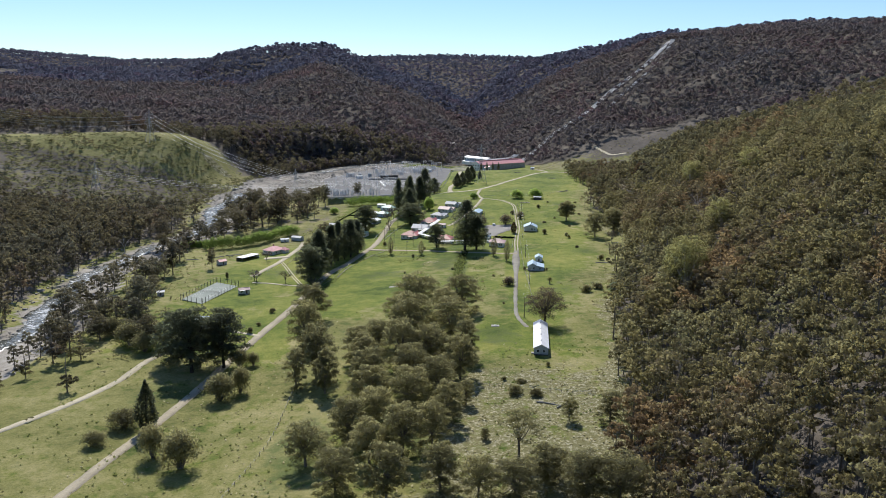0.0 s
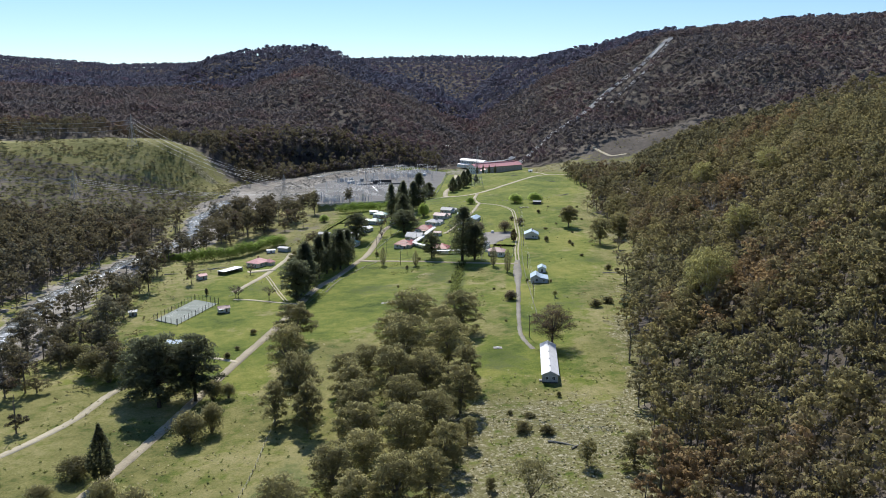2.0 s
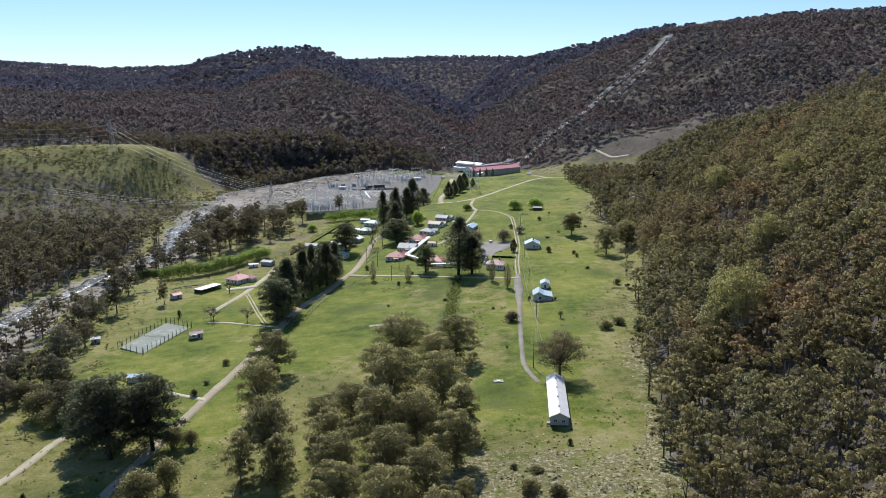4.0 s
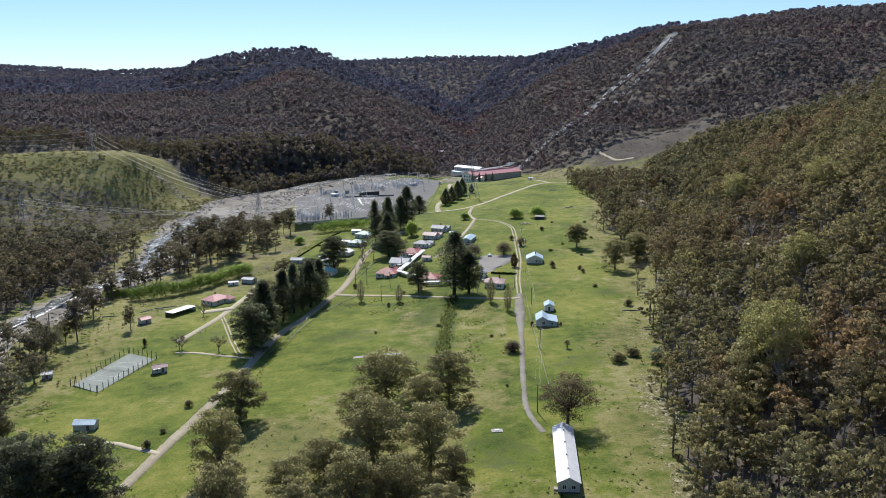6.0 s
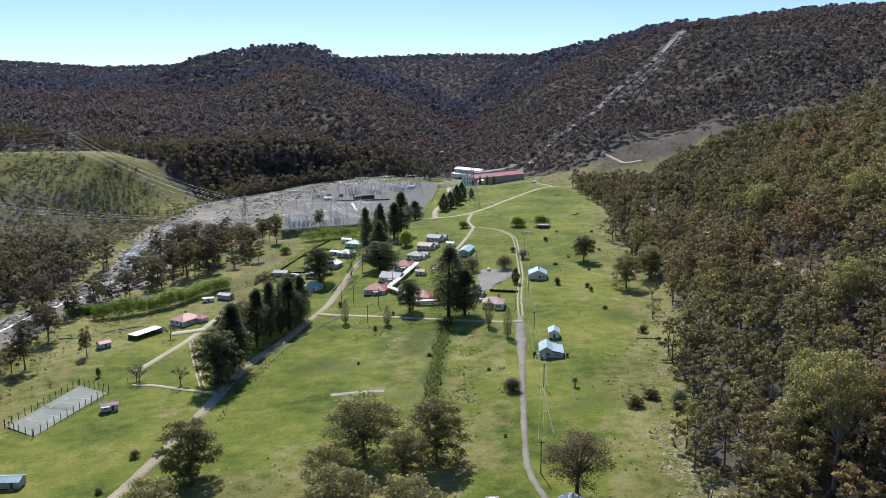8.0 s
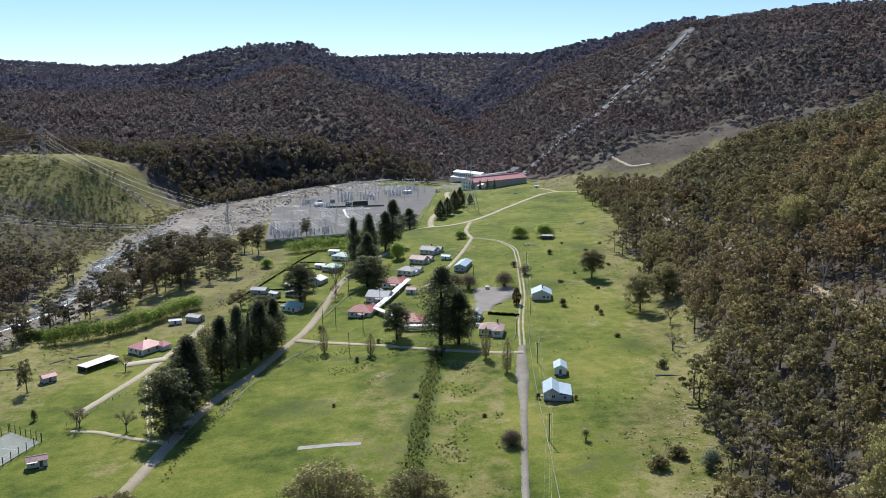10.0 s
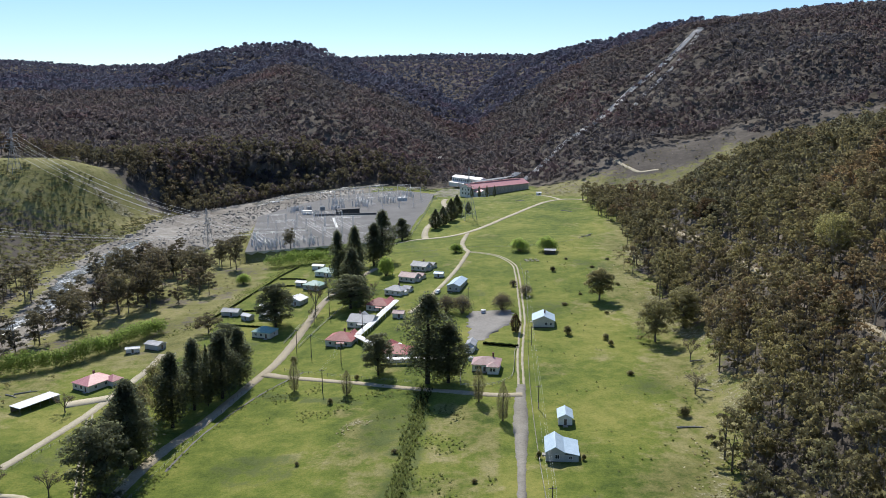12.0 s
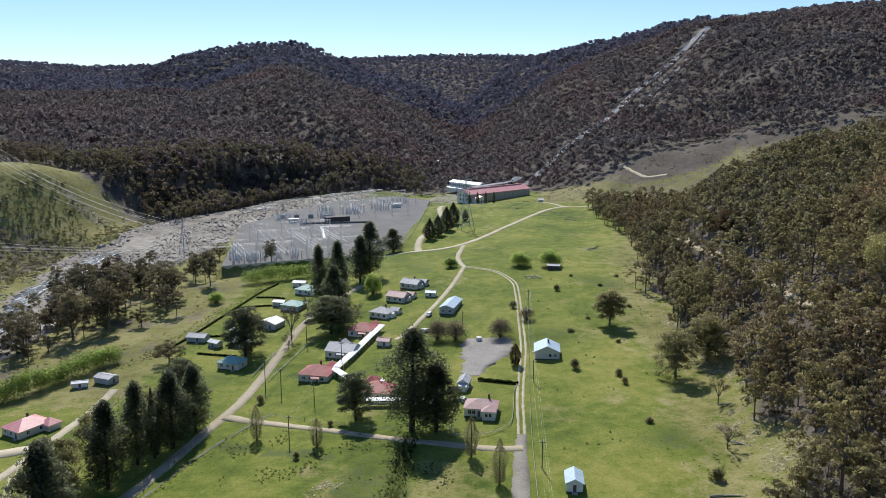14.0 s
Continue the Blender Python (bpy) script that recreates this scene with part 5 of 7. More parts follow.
# pink roofed house and its small outbuilding
a = house("bungalow", 11.7, -69.5, -6, 11.0, 8.5, 3.0, 2.0, "hip", "x", WHITE, PINK_ROOF, "white bungalow with faded pink hipped roof", "house", "", [(FRONT, -3.6), (FRONT, -2.2), (LEFT, 0)], [(FRONT, -0.4)], [(2.5, 2.0)])
part("wing_wall", box(0.9, -6.4, -0.9, 5.4, -4.2, 3.0), WHITE, a)
part("wing_roof", roof_hip(4.5, 4.6, 1.1, 0.4), PINK_ROOF, a, "", pose(3.15, -4.2, 3.0))
add_window(a, 11, 12.8, FRONT, 2.4, 0.95, 0.9, 1.3)
add_window(a, 11, 12.8, FRONT, 3.7, 0.95, 0.9, 1.3)
a = house("outbuilding", 5.0, -44.5, -8, 4.0, 7.0, 2.7, 1.3, "gable", "y", WHITE, GREY_ROOF, "small white outbuilding with zinc gable roof", "shed", "", [(FRONT, 0, 0.9, 0.9)], [(RIGHT, 0)])
lean_to(a, -1.2, 1.6, -5.2, -3.5, 2.5, 2.0, WHITE, PALE_ROOF)
# red and grey roofed houses joined by the covered way
villas = [
    house("villa", -55.5, -25.5, -10, 12.5, 10.5, 3.1, 2.7, "hip", "x", CREAM, RED_ROOF, "cream house with bright red hipped roof", "house", "row of old quarters", [(FRONT, -4), (FRONT, -1.2), (FRONT, 3.8), (RIGHT, 0)], [(FRONT, 1.6)], [(0.8, 1.8)]),
    house("villa", -49.5, 1.5, -14, 12.5, 11, 3.1, 2.5, "gable", "x", CREAM, GREY_ROOF, "cream house with weathered grey gable roof", "house", "row of old quarters", [(FRONT, -4), (FRONT, -1), (FRONT, 3.8), (LEFT, 0)], [(FRONT, 1.6)], [(-2, 1.2)]),
    house("villa", -44.5, 29, -12, 12.0, 10, 3.1, 2.8, "hip", "x", CREAM, RED_ROOF, "cream house with dull red hipped roof", "house", "row of old quarters", [(FRONT, -4), (FRONT, -1), (FRONT, 3.8)], [(FRONT, 1.4)], []),
]
a = house("villa", -27.0, -49, -12, 11, 11, 3.0, 2.6, "hip", "x", CREAM, RED_ROOF, "red roofed house half hidden by a pine", "house", "row of old quarters", [(FRONT, -3), (RIGHT, 0)], [(FRONT, 1)], [])
part("wing_wall", box(-8.0, 3.5, -0.9, -2.5, 10.0, 2.8), CREAM, a)
part("wing_roof", roof_hip(5.5, 6.5, 2.2), RED_ROOF, a, "", pose(-5.25, 6.75, 2.8))
house("shed", -32.5, 10.2, -12, 5.6, 4.2, 2.3, 1.0, "gable", "x", CREAM, PINK_ROOF, "small cream shed with faded pink roof", "shed", "", [], [(FRONT, 0.6)])
def gable_wing(ob, x0, x1, y0, y1, high, rise, wall, cover, along="y"):
    """A wing that runs out from under the main roof."""
    w, d = x1 - x0, y1 - y0
    m = pose((x0 + x1) / 2, (y0 + y1) / 2, 0)
    part("wing_wall", walls_of(w, d, high, rise, along), wall, ob, "", m)
    part("wing_roof", roof_gable(w, d, rise, 0.35, 0.13, along), cover, ob, "", m @ pose(0, 0, high))


for ob, cover, cx in ((villas[0], RED_ROOF, 3.2), (villas[1], GREY_ROOF, -2.8), (villas[2], RED_ROOF, 3.0)):
    gable_wing(ob, cx - 2.4, cx + 2.4, 3.0, 8.4, 3.0, 1.9, CREAM, cover)
    part("verandah_roof", roof_gable(3.4, 1.9, 0.35, 0.15, 0.1), cover, ob, "", pose(1.5, -6.4, 2.35))
    for px_ in (-0.1, 3.1):
        part("verandah_post", box(px_ - 0.05, -7.15, -0.7, px_ + 0.05, -7.05, 2.45), WHITE, ob)
# white cottages along the driveway
for x, y, cover, wall, tag in ((-38.7, 54.5, GREY_ROOF, WHITE, "white cottage with pale grey hipped roof"), (-33.5, 81.5, PINK_ROOF, CREAM, "cream cottage with faded pinkish roof"), (-28.5, 106, GREY_ROOF, CREAM, "cream cottage with grey gable roof")):
    a = house("cottage", x, y, -24, 10.5, 8.0, 3.0, 2.0, "hip" if wall is WHITE else "gable", "x", wall, cover, tag, "house", "cottages", [(FRONT, -3.4), (FRONT, 0), (FRONT, 3.2), (RIGHT, -1)], [(RIGHT, 2.2)], [(1.0, 1.4)])
    part("wing_wall", box(1.8, 3.9, -0.9, 6.6, 8.2, 2.6), wall, a)
    part("wing_roof", roof_gable(4.8, 4.6, 1.3, 0.3), cover, a, "", pose(4.2, 6.0, 2.6))
    part("porch_wall", box(5.2, -1.4, -0.9, 7.0, 1.6, 2.3), wall, a)
    part("porch_roof", roof_gable(1.9, 3.1, 0.6, 0.2), cover, a, "", pose(6.1, 0.1, 2.3))
house("hall", -4.6, 62, -12, 7.0, 19, 3.2, 1.3, "gable", "y", GREY_WALL, BLUE_ROOF, "long grey hall with pale blue roof", "hall", "", [(FRONT, -1.8), (FRONT, 1.8), (RIGHT, -5), (RIGHT, 0), (RIGHT, 5)], [(LEFT, 0)])
house("shed", -16.3, 86, -14, 5.4, 3.4, 2.2, 0.8, "gable", "x", WHITE, BLUE_ROOF, "small pale shed beside the driveway", "shed", "", [], [(FRONT, 0)])
# houses west of the road
house("cottage", -97.6, -4.5, -14, 10.0, 8.0, 2.9, 2.0, "hip", "x", CREAM, GREEN_ROOF, "cream cottage with green hipped roof", "house", "houses west of the road", [(FRONT, -3), (FRONT, 0), (RIGHT, 0)], [(FRONT, 2.6)])
house("cottage", -90.3, 81, -20, 11, 9, 2.9, 1.9, "hip", "x", GREY_WALL, GREEN_ROOF, "grey cottage with dull green hipped roof", "house", "houses west of the road", [(FRONT, -3), (FRONT, 1), (RIGHT, 0)], [(FRONT, 3)])
house("cottage", -88.5, 111, -22, 13, 9, 2.9, 2.0, "hip", "x", WHITE, GREEN_ROOF, "white cottage with pale green roof", "house", "houses west of the road", [(FRONT, -3), (FRONT, 1), (RIGHT, 0)], [(FRONT, 3)], [(1, 1)])
house("shed", -97.2, 127, -10, 7.5, 5, 2.5, 0.7, "gable", "x", WHITE, PALE_ROOF, "white garage with bright flat roof", "shed", "", [], [(FRONT, 1)])
house("shed", -99.5, 87, -12, 6.3, 4.5, 2.4, 0.7, "gable", "x", GREY_WALL, PALE_ROOF, "grey garage with bright zinc roof", "shed", "", [], [(FRONT, 1)])
house("cottage", -95, 52, -18, 10, 9, 2.8, 1.6, "gable", "y", GREY_WALL, PALE_ROOF, "low cottage with cream zinc roof", "house", "houses west of the road", [(FRONT, -2), (RIGHT, 0)], [(FRONT, 2)])
house("shed", -108.5, 40, -14, 6.5, 4.5, 2.4, 0.7, "gable", "x", GREY_WALL, PALE_ROOF, "grey shed with bright zinc roof", "shed", "", [], [(FRONT, 0)])
house("cottage", -102.5, 25, -16, 9, 8, 2.8, 1.8, "hip", "x", WHITE, GREY_ROOF, "white cottage with grey roof behind a pine", "house", "houses west of the road", [(FRONT, -3), (FRONT, 0)], [(FRONT, 2.5)])
house("shed", -114, 22, -30, 6, 3.6, 2.3, 0.8, "gable", "x", GREY_WALL, PALE_ROOF, "long narrow shed with zinc roof", "shed", "", [], [(FRONT, 0)])
house("shed", -125.5, 31.5, -8, 9.2, 6, 2.3, 1.2, "gable", "x", GREY_WALL, GREY_ROOF, "weathered grey shed near the hedge", "shed", "", [], [(FRONT, 1)])
# red roofed cottage by the hedge with its carport and huts
a = house("cottage", -152.5, -71, -27, 10, 13, 2.9, 2.3, "hip", "x", CREAM, ROSE_ROOF, "cream cottage with rose red hipped roof", "house", "", [(FRONT, -2.8), (FRONT, 0.5), (RIGHT, -3), (RIGHT, 2)], [(FRONT, 3.2)], [(-1, 1)])
part("wing_wall", box(2.5, 3.0, -0.9, 8.0, 8.0, 2.6), CREAM, a)
part("wing_roof", roof_hip(5.5, 5.0, 1.6), ROSE_ROOF, a, "", pose(5.25, 5.5, 2.6))


def carport(x, y, turn, w, d):
    ob = thing("carport", x, y, turn, "open timber carport with pale flat roof", "carport")
    for k in range(5):
        for s in (-1, 1):
            part("post", box(-w / 2 + k * w / 4 - 0.08, s * (d / 2 - 0.15) - 0.08, -0.3, -w / 2 + k * w / 4 + 0.08, s * (d / 2 - 0.15) + 0.08, 2.4), TIMBER, ob)
    part("back_wall", box(-w / 2, d / 2 - 0.12, -0.3, w / 2, d / 2 - 0.02, 2.4), TIMBER, ob)
    part("side_wall", box(w / 2 - 0.1, -d / 2, -0.3, w / 2, d / 2 - 0.13, 2.4), WHITE, ob)
    bm = bmesh.new()
    add_box(bm, -w / 2 - 0.3, -d / 2 - 0.3, 2.42, w / 2 + 0.3, d / 2 + 0.3, 2.6)
    part("roof", bm, PALE_ROOF, ob)
    return ob


carport(-165.5, -93, 64, 17, 6)
house("shed", -178, -113, 50, 5.4, 4.2, 2.3, 1.0, "gable", "x", GREY_WALL, ROSE_ROOF, "little hut with rusty red roof", "shed", "", [], [(FRONT, 0)])
a = house("tennis_pavilion", -139, -192.5, 27, 6.0, 3.6, 2.4, 0.9, "gable", "x", CREAM, PINK_ROOF, "small cream pavilion with faded red roof", "pavilion", "", [(FRONT, -1.4)], [(FRONT, 1.2)])
part("awning", box(-3.0, -3.2, 2.15, 0.2, -1.85, 2.25), PALE_ROOF, a)
house("shed", -142.5, -254.5, 4, 7.6, 4.6, 2.3, 0.9, "gable", "x", GREY_WALL, BLUE_ROOF, "low shed with blue-grey rounded roof", "shed", "", [], [(FRONT, 1.5)])
house("shed", -187, -198, 20, 4.0, 3.0, 2.1, 0.7, "gable", "x", GREY_WALL, PALE_ROOF, "tiny grey hut by the river trees", "shed", "", [], [(FRONT, 0)])
a = house("shed", 53.5, 137, -10, 7.0, 4.0, 2.3, 0.7, "gable", "x", FOOTING, GREY_ROOF, "dark open shelter beside green bushes", "shed", "", [], [])


def covered_way(name, points, label):
    """A roofed walkway on posts."""
    ob = thing(name, points[0][0], points[0][1], 0, label, "walkway")
    base = ob.matrix_basis.inverted()
    for (x0, y0), (x1, y1) in zip(points, points[1:]):
        length = math.hypot(x1 - x0, y1 - y0)
        turn = math.degrees(math.atan2(y1 - y0, x1 - x0))
        z0, z1 = float(height(x0, y0)), float(height(x1, y1))
        m = base @ pose(x0, y0, z0, 0, 0, turn)
        bm = bmesh.new()
        drop = (z1 - z0) / length
        prof = ((-1.7, 2.45), (0, 2.8), (1.7, 2.45), (1.7, 2.55), (0, 2.92), (-1.7, 2.55))
        rings = [[bm.verts.new((t, y, z + drop * t)) for y, z in prof] for t in (-0.4, length + 0.4)]
        bm.faces.new(rings[0])
        bm.faces.new(list(reversed(rings[1])))
        for k in range(6):
            bm.faces.new((rings[0][k], rings[0][(k + 1) % 6], rings[1][(k + 1) % 6], rings[1][k]))
        bmesh.ops.recalc_face_normals(bm, faces=bm.faces)
        part("roof", bm, WHITE, ob, "", m)
        part("wall", box(0, 1.4, -0.4, length, 1.5, 1.1), WHITE, ob, "", m)
        for k in range(int(length / 4) + 1):
            for s in (-1.45, 1.55):
                part("post", box(4 * k - 0.06, s - 0.06, -0.5, 4 * k + 0.06, s + 0.06, 2.5 + drop * 4 * k), WHITE, ob, "", m)
    return ob


covered_way("covered_way", [(-48.5, -22), (-45.0, -8), (-41, 12), (-36.5, 33)], "white roofed covered walkway linking the houses")
covered_way("covered_way", [(-49, -23.5), (-43, -32.5), (-37, -41)], "short white roofed walkway branch")
covered_way("covered_way", [(-30, -59), (-17, -60.5), (-5, -62)], "white roofed verandah walkway behind the pines")
house("shed", -146, -22, -20, 8.0, 5.5, 2.5, 0.8, "gable", "x", GREY_WALL, GREY_ROOF, "grey tin shed at the end of the hedge", "shed", "", [], [(RIGHT, 0)])
house("shed", -155, -27, 20, 6.0, 2.6, 2.0, 0.5, "gable", "x", WHITE, PALE_ROOF, "low white lean shed beside the hedge", "shed", "", [], [(FRONT, 0)])
# ---- power house, switchyard, pylons and pipeline ----
PS_TURN = 43.5
ps = thing("power_house", -4.8 + 45 * math.cos(radians(PS_TURN)) - 8 * math.sin(radians(PS_TURN)), 496 + 45 * math.sin(radians(PS_TURN)) + 8 * math.cos(radians(PS_TURN)), PS_TURN,
           "long white power house with faded red roof", "power house", z=2.6)
PW, PD, PH = 90.0, 19.0, 9.0
part("wall", walls_of(PW, PD, PH, 4.4, "x"), WHITE, ps)
top = part("roof", roof_gable(PW, PD, 4.4, 0.6, 0.25), ROSE_ROOF, ps, "", pose(0, 0, PH))
part("ridge_vent", box(-38, -0.8, 4.3, 40, 0.8, 5.3), ROSE_ROOF, top)
# Grey-brown panel over the white wall; the long side's shade is in its colour.
part("facade", box(-PW / 2 + 2, -PD / 2 - 0.06, 0.2, PW / 2 - 0.5, -PD / 2 - 0.01, PH - 0.3), SHADED_RENDER, ps, "grey-brown rendered long wall with shade in its colour")
for k in range(14):
    add_window(ps, PW, PD, FRONT, -40 + 6.1 * k, 2.0, 2.6, 4.6)
for k in range(3):
    add_window(ps, PW, PD, LEFT, -4.6 + 4.6 * k, 6.5, 1.8, 2.0)
    add_window(ps, PW, PD, LEFT, -4.6 + 4.6 * k, 2.2, 1.8, 2.2)
annex = part("annex_wall", walls_of(14, 9, 5.4, 2.2, "y"), WHITE, ps, "", pose(-34, -13.5, 0))
part("annex_roof", roof_gable(14, 9, 2.2, 0.4, 0.2, "y"), ROSE_ROOF, ps, "", pose(-34, -13.5, 5.4))
for k in range(4):
    m = pose(-34, -13.5, 0) @ pose(-5 + 3.3 * k, -4.5, 1.2)
    f = part("window", box(-0.8, -0.06, 0, 0.8, 0.05, 2.4), WHITE, ps, "", m)
    part("pane", box(-0.65, -0.09, 0.15, 0.65, -0.05, 2.25), GLASS, f)

of = thing("office_block", -8, 590, -47, "two storey white office block with pale roof", "building", z=4.0)
OW, OD, OH = 50.0, 11.0, 9.5
part("wall", walls_of(OW, OD, OH, 2.2, "x"), WHITE, of)
part("roof", roof_gable(OW, OD, 2.2, 0.6, 0.2), PALE_ROOF, of, "", pose(0, 0, OH))
for k in range(13):
    for z in (1.4, 5.6):
        add_window(of, OW, OD, FRONT, -22.5 + 3.75 * k, z, 1.9, 2.2)
lean_to(of, -25, -9, -11, -5.5, 4.6, 3.6, WHITE, PALE_ROOF)
lean_to(of, -7, 1, -10, -5.5, 4.4, 3.6, WHITE, PALE_ROOF)
house("hut", -57, 795, -5, 15, 8, 4.5, 1.8, "gable", "x", WHITE, PALE_ROOF, "white hut far up the gorge among trees", "hut", "", [(FRONT, -3), (FRONT, 3)], [(FRONT, 0)])
house("kiosk", 66, 446, 10, 4.5, 3.5, 2.3, 0.8, "gable", "x", WHITE, PALE_ROOF, "small white hut beside the gravel loop", "hut", "", [], [(FRONT, 0)])

# switchyard
rim = np.array(YARD_RIM, float)
bm = bmesh.new()
lo, hi = [bm.verts.new((x, y, -4.0)) for x, y in rim], [bm.verts.new((x, y, 4.5)) for x, y in rim]
bm.faces.new(hi)
for k in range(len(rim)):
    bm.faces.new((lo[k], lo[(k + 1) % len(rim)], hi[(k + 1) % len(rim)], hi[k]))
me = bpy.data.meshes.new("switchyard_floor")
bm.to_mesh(me)
bm.free()
me.materials.append(YARD)
me.materials.append(YARD_WALL)
for p in me.polygons:
    p.material_index = 0 if p.normal.z > 0.5 else 1
tagged(new("switchyard_floor", me), "level grey gravel switchyard on a concrete retaining wall", "yard", kind="structure")
E1, E2 = np.array((0.897, 0.443)), np.array((-0.443, 0.897))


def yard(a, b):
    p = np.array((-156.0, 171.0)) + a * E1 + b * E2
    return float(p[0]), float(p[1])


YTURN = math.degrees(math.atan2(E1[1], E1[0]))


def lattice(bm, x, y, z0, z1, w0, w1, bays, r=0.09):
    """A square lattice mast."""
    def ring(q):
        s, z = w0 + (w1 - w0) * q, z0 + (z1 - z0) * q
        return [Vector((x + sx * s / 2, y + sy * s / 2, z)) for sx, sy in ((-1, -1), (1, -1), (1, 1), (-1, 1))]
    for k in range(bays):
        a, b = ring(k / bays), ring((k + 1) / bays)
        for j in range(4):
            add_tube(bm, [a[j], b[j]], r, 3, False)
            add_tube(bm, [a[j], b[(j + 1) % 4]] if k % 2 else [a[(j + 1) % 4], b[j]], r * 0.6, 3, False)
            add_tube(bm, [b[j], b[(j + 1) % 4]], r * 0.6, 3, False)
    return bm


def gantry(span=15.0, high=11.5):
    ob = new("gantry")
    for s in (-1, 1):
        part("column", lattice(bmesh.new(), s * span / 2, 0, -0.2, high, 1.1, 0.7, 6, 0.06), YARD_STEEL, ob)
    bm = bmesh.new()
    n = 9
    for k in range(n):
        x0, x1 = -span / 2 + span * k / n, -span / 2 + span * (k + 1) / n
        for y in (-0.4, 0.4):
            add_tube(bm, [(x0, y, high), (x1, y, high)], 0.055, 3, False)
            add_tube(bm, [(x0, y, high - 0.9), (x1, y, high - 0.9)], 0.055, 3, False)
            add_tube(bm, [(x0, y, high), (x1, y, high - 0.9)], 0.04, 3, False)
    part("beam", bm, YARD_STEEL, ob)
    for k in range(3):
        x = -span / 3 + k * span / 3
        part("insulator", tube([(x, 0, high - 0.9), (x, 0, high - 1.5), (x, 0, high - 2.3)], [0.10, 0.16, 0.08], 6), PORCELAIN, ob)
    return tagged(ob, "grey steel lattice gantry with hanging insulators", "gantry", "switchyard gantries")


def post_insulator():
    ob = new("post_insulator")
    part("pedestal", box(-0.3, -0.3, -0.2, 0.3, 0.3, 2.3), YARD_STEEL, ob)
    bm = bmesh.new()
    add_tube(bm, [(0, 0, 2.3 + 0.35 * k) for k in range(8)], [0.24, 0.34] * 4, 6)
    part("insulator", bm, PORCELAIN, ob, "pale ribbed porcelain stack")
    part("terminal", box(-0.7, -0.06, 4.75, 0.7, 0.06, 4.9), YARD_STEEL, ob)
    return tagged(ob, "pale post insulator on a steel pedestal", "insulator", "switchyard insulators")


def on_yard(ob, a, b, turn=0.0, z=4.5):
    x, y = yard(a, b)
    ob.matrix_basis = pose(x, y, z, 0, 0, YTURN + turn)
    return ob


g0, first_one = gantry(), True
for row, a in enumerate((14, 40, 64, 88, 120, 150, 182, 214)):
    for b in ((10, 60, 92) if row < 4 else (165, 196, 226, 256)):
        if yard_depth(*yard(a - 8, b)) < 1 or yard_depth(*yard(a + 8, b)) < 1:
            continue
        if first_one:
            on_yard(g0, a, b)
            first_one = False
        else:
            on_yard(copy_thing(g0, Matrix()), a, b)
p0, first_one = post_insulator(), True
for a0, cols, b0, rows in ((6, 5, 4, 6), (17, 4, 4, 5), (34, 2, 5, 6), (45, 3, 5, 5), (10, 3, 44, 3), (84, 3, 140, 3), (70, 5, 172, 4), (110, 5, 172, 4), (138, 5, 186, 4), (150, 4, 205, 4), (172, 5, 200, 5), (186, 4, 228, 4), (206, 5, 236, 4), (122, 4, 212, 4)):
    for i in range(cols):
        for j in range(rows):
            a, b = a0 + 3.2 * i, b0 + 4.6 * j
            if yard_depth(*yard(a, b)) < 2 or (i + 2 * j) % 5 == 4:
                continue
            if first_one:
                on_yard(p0, a, b)
                first_one = False
            else:
                on_yard(copy_thing(p0, Matrix()), a, b)


def transformer():
    ob = new("transformer")
    part("tank", soft_box(-2.2, -1.5, -0.2, 2.2, 1.5, 3.4, 0.12), GREY_WALL, ob)
    for s in (-1, 1):
        for k in range(5):
            part("fin", box(-1.9 + 0.85 * k, s * 1.53, 0.5, -1.6 + 0.85 * k, s * 2.2, 3.0), GREY_WALL, ob)
    for k in range(3):
        part("bushing", tube([(-1.4 + 1.4 * k, 0, 3.4), (-1.4 + 1.4 * k, 0, 5.2)], [0.26, 0.12], 6), PORCELAIN, ob)
    return tagged(ob, "grey finned transformer with porcelain bushings", "transformer", "transformers")


t0 = on_yard(transformer(), 78, 186)
for a, b in ((90, 184), (102, 180), (114, 172)):
    if yard_depth(*yard(a, b)) > 3:
        on_yard(copy_thing(t0, Matrix()), a, b)


def yard_hut(a, b, w, d, high, wall, cover, label):
    x, y = yard(a, b)
    ob = thing("switch_hut", x, y, YTURN, label, "hut", z=4.5)
    part("wall", box(-w / 2, -d / 2, -0.2, w / 2, d / 2, high), wall, ob)
    part("roof", box(-w / 2 - 0.3, -d / 2 - 0.3, high, w / 2 + 0.3, d / 2 + 0.3, high + 0.25), cover, ob)
    part("door", box(-0.5, -d / 2 - 0.05, 0, 0.5, -d / 2 + 0.05, 2.1), DOOR_PAINT, ob)


yard_hut(118, 150, 21, 7, 4.2, FOOTING, DARK_CONCRETE, "dark flat-roofed switch building")
yard_hut(82, 160, 8, 5, 3.0, WHITE, PALE_ROOF, "white flat-roofed relay hut")
yard_hut(196, 214, 9, 5, 3.2, WHITE, PALE_ROOF, "white relay hut at the yard's end")
for pts, w, tag in (([yard(86, 75), yard(98, 128)], 2.2, "pale concrete path across the yard"), ([yard(98, 128), yard(122, 122)], 1.6, "pale concrete kerb across the yard")):
    v, f = ribbon(pts, w, 3, 0.03, 1, 0, 0, lambda a, b: 4.5 + 0 * a)
    v[:, 2] = np.maximum(v[:, 2], 4.49)
    tagged(new("path", sheet("path", v, f, WHITE)), tag, "path", kind="structure")
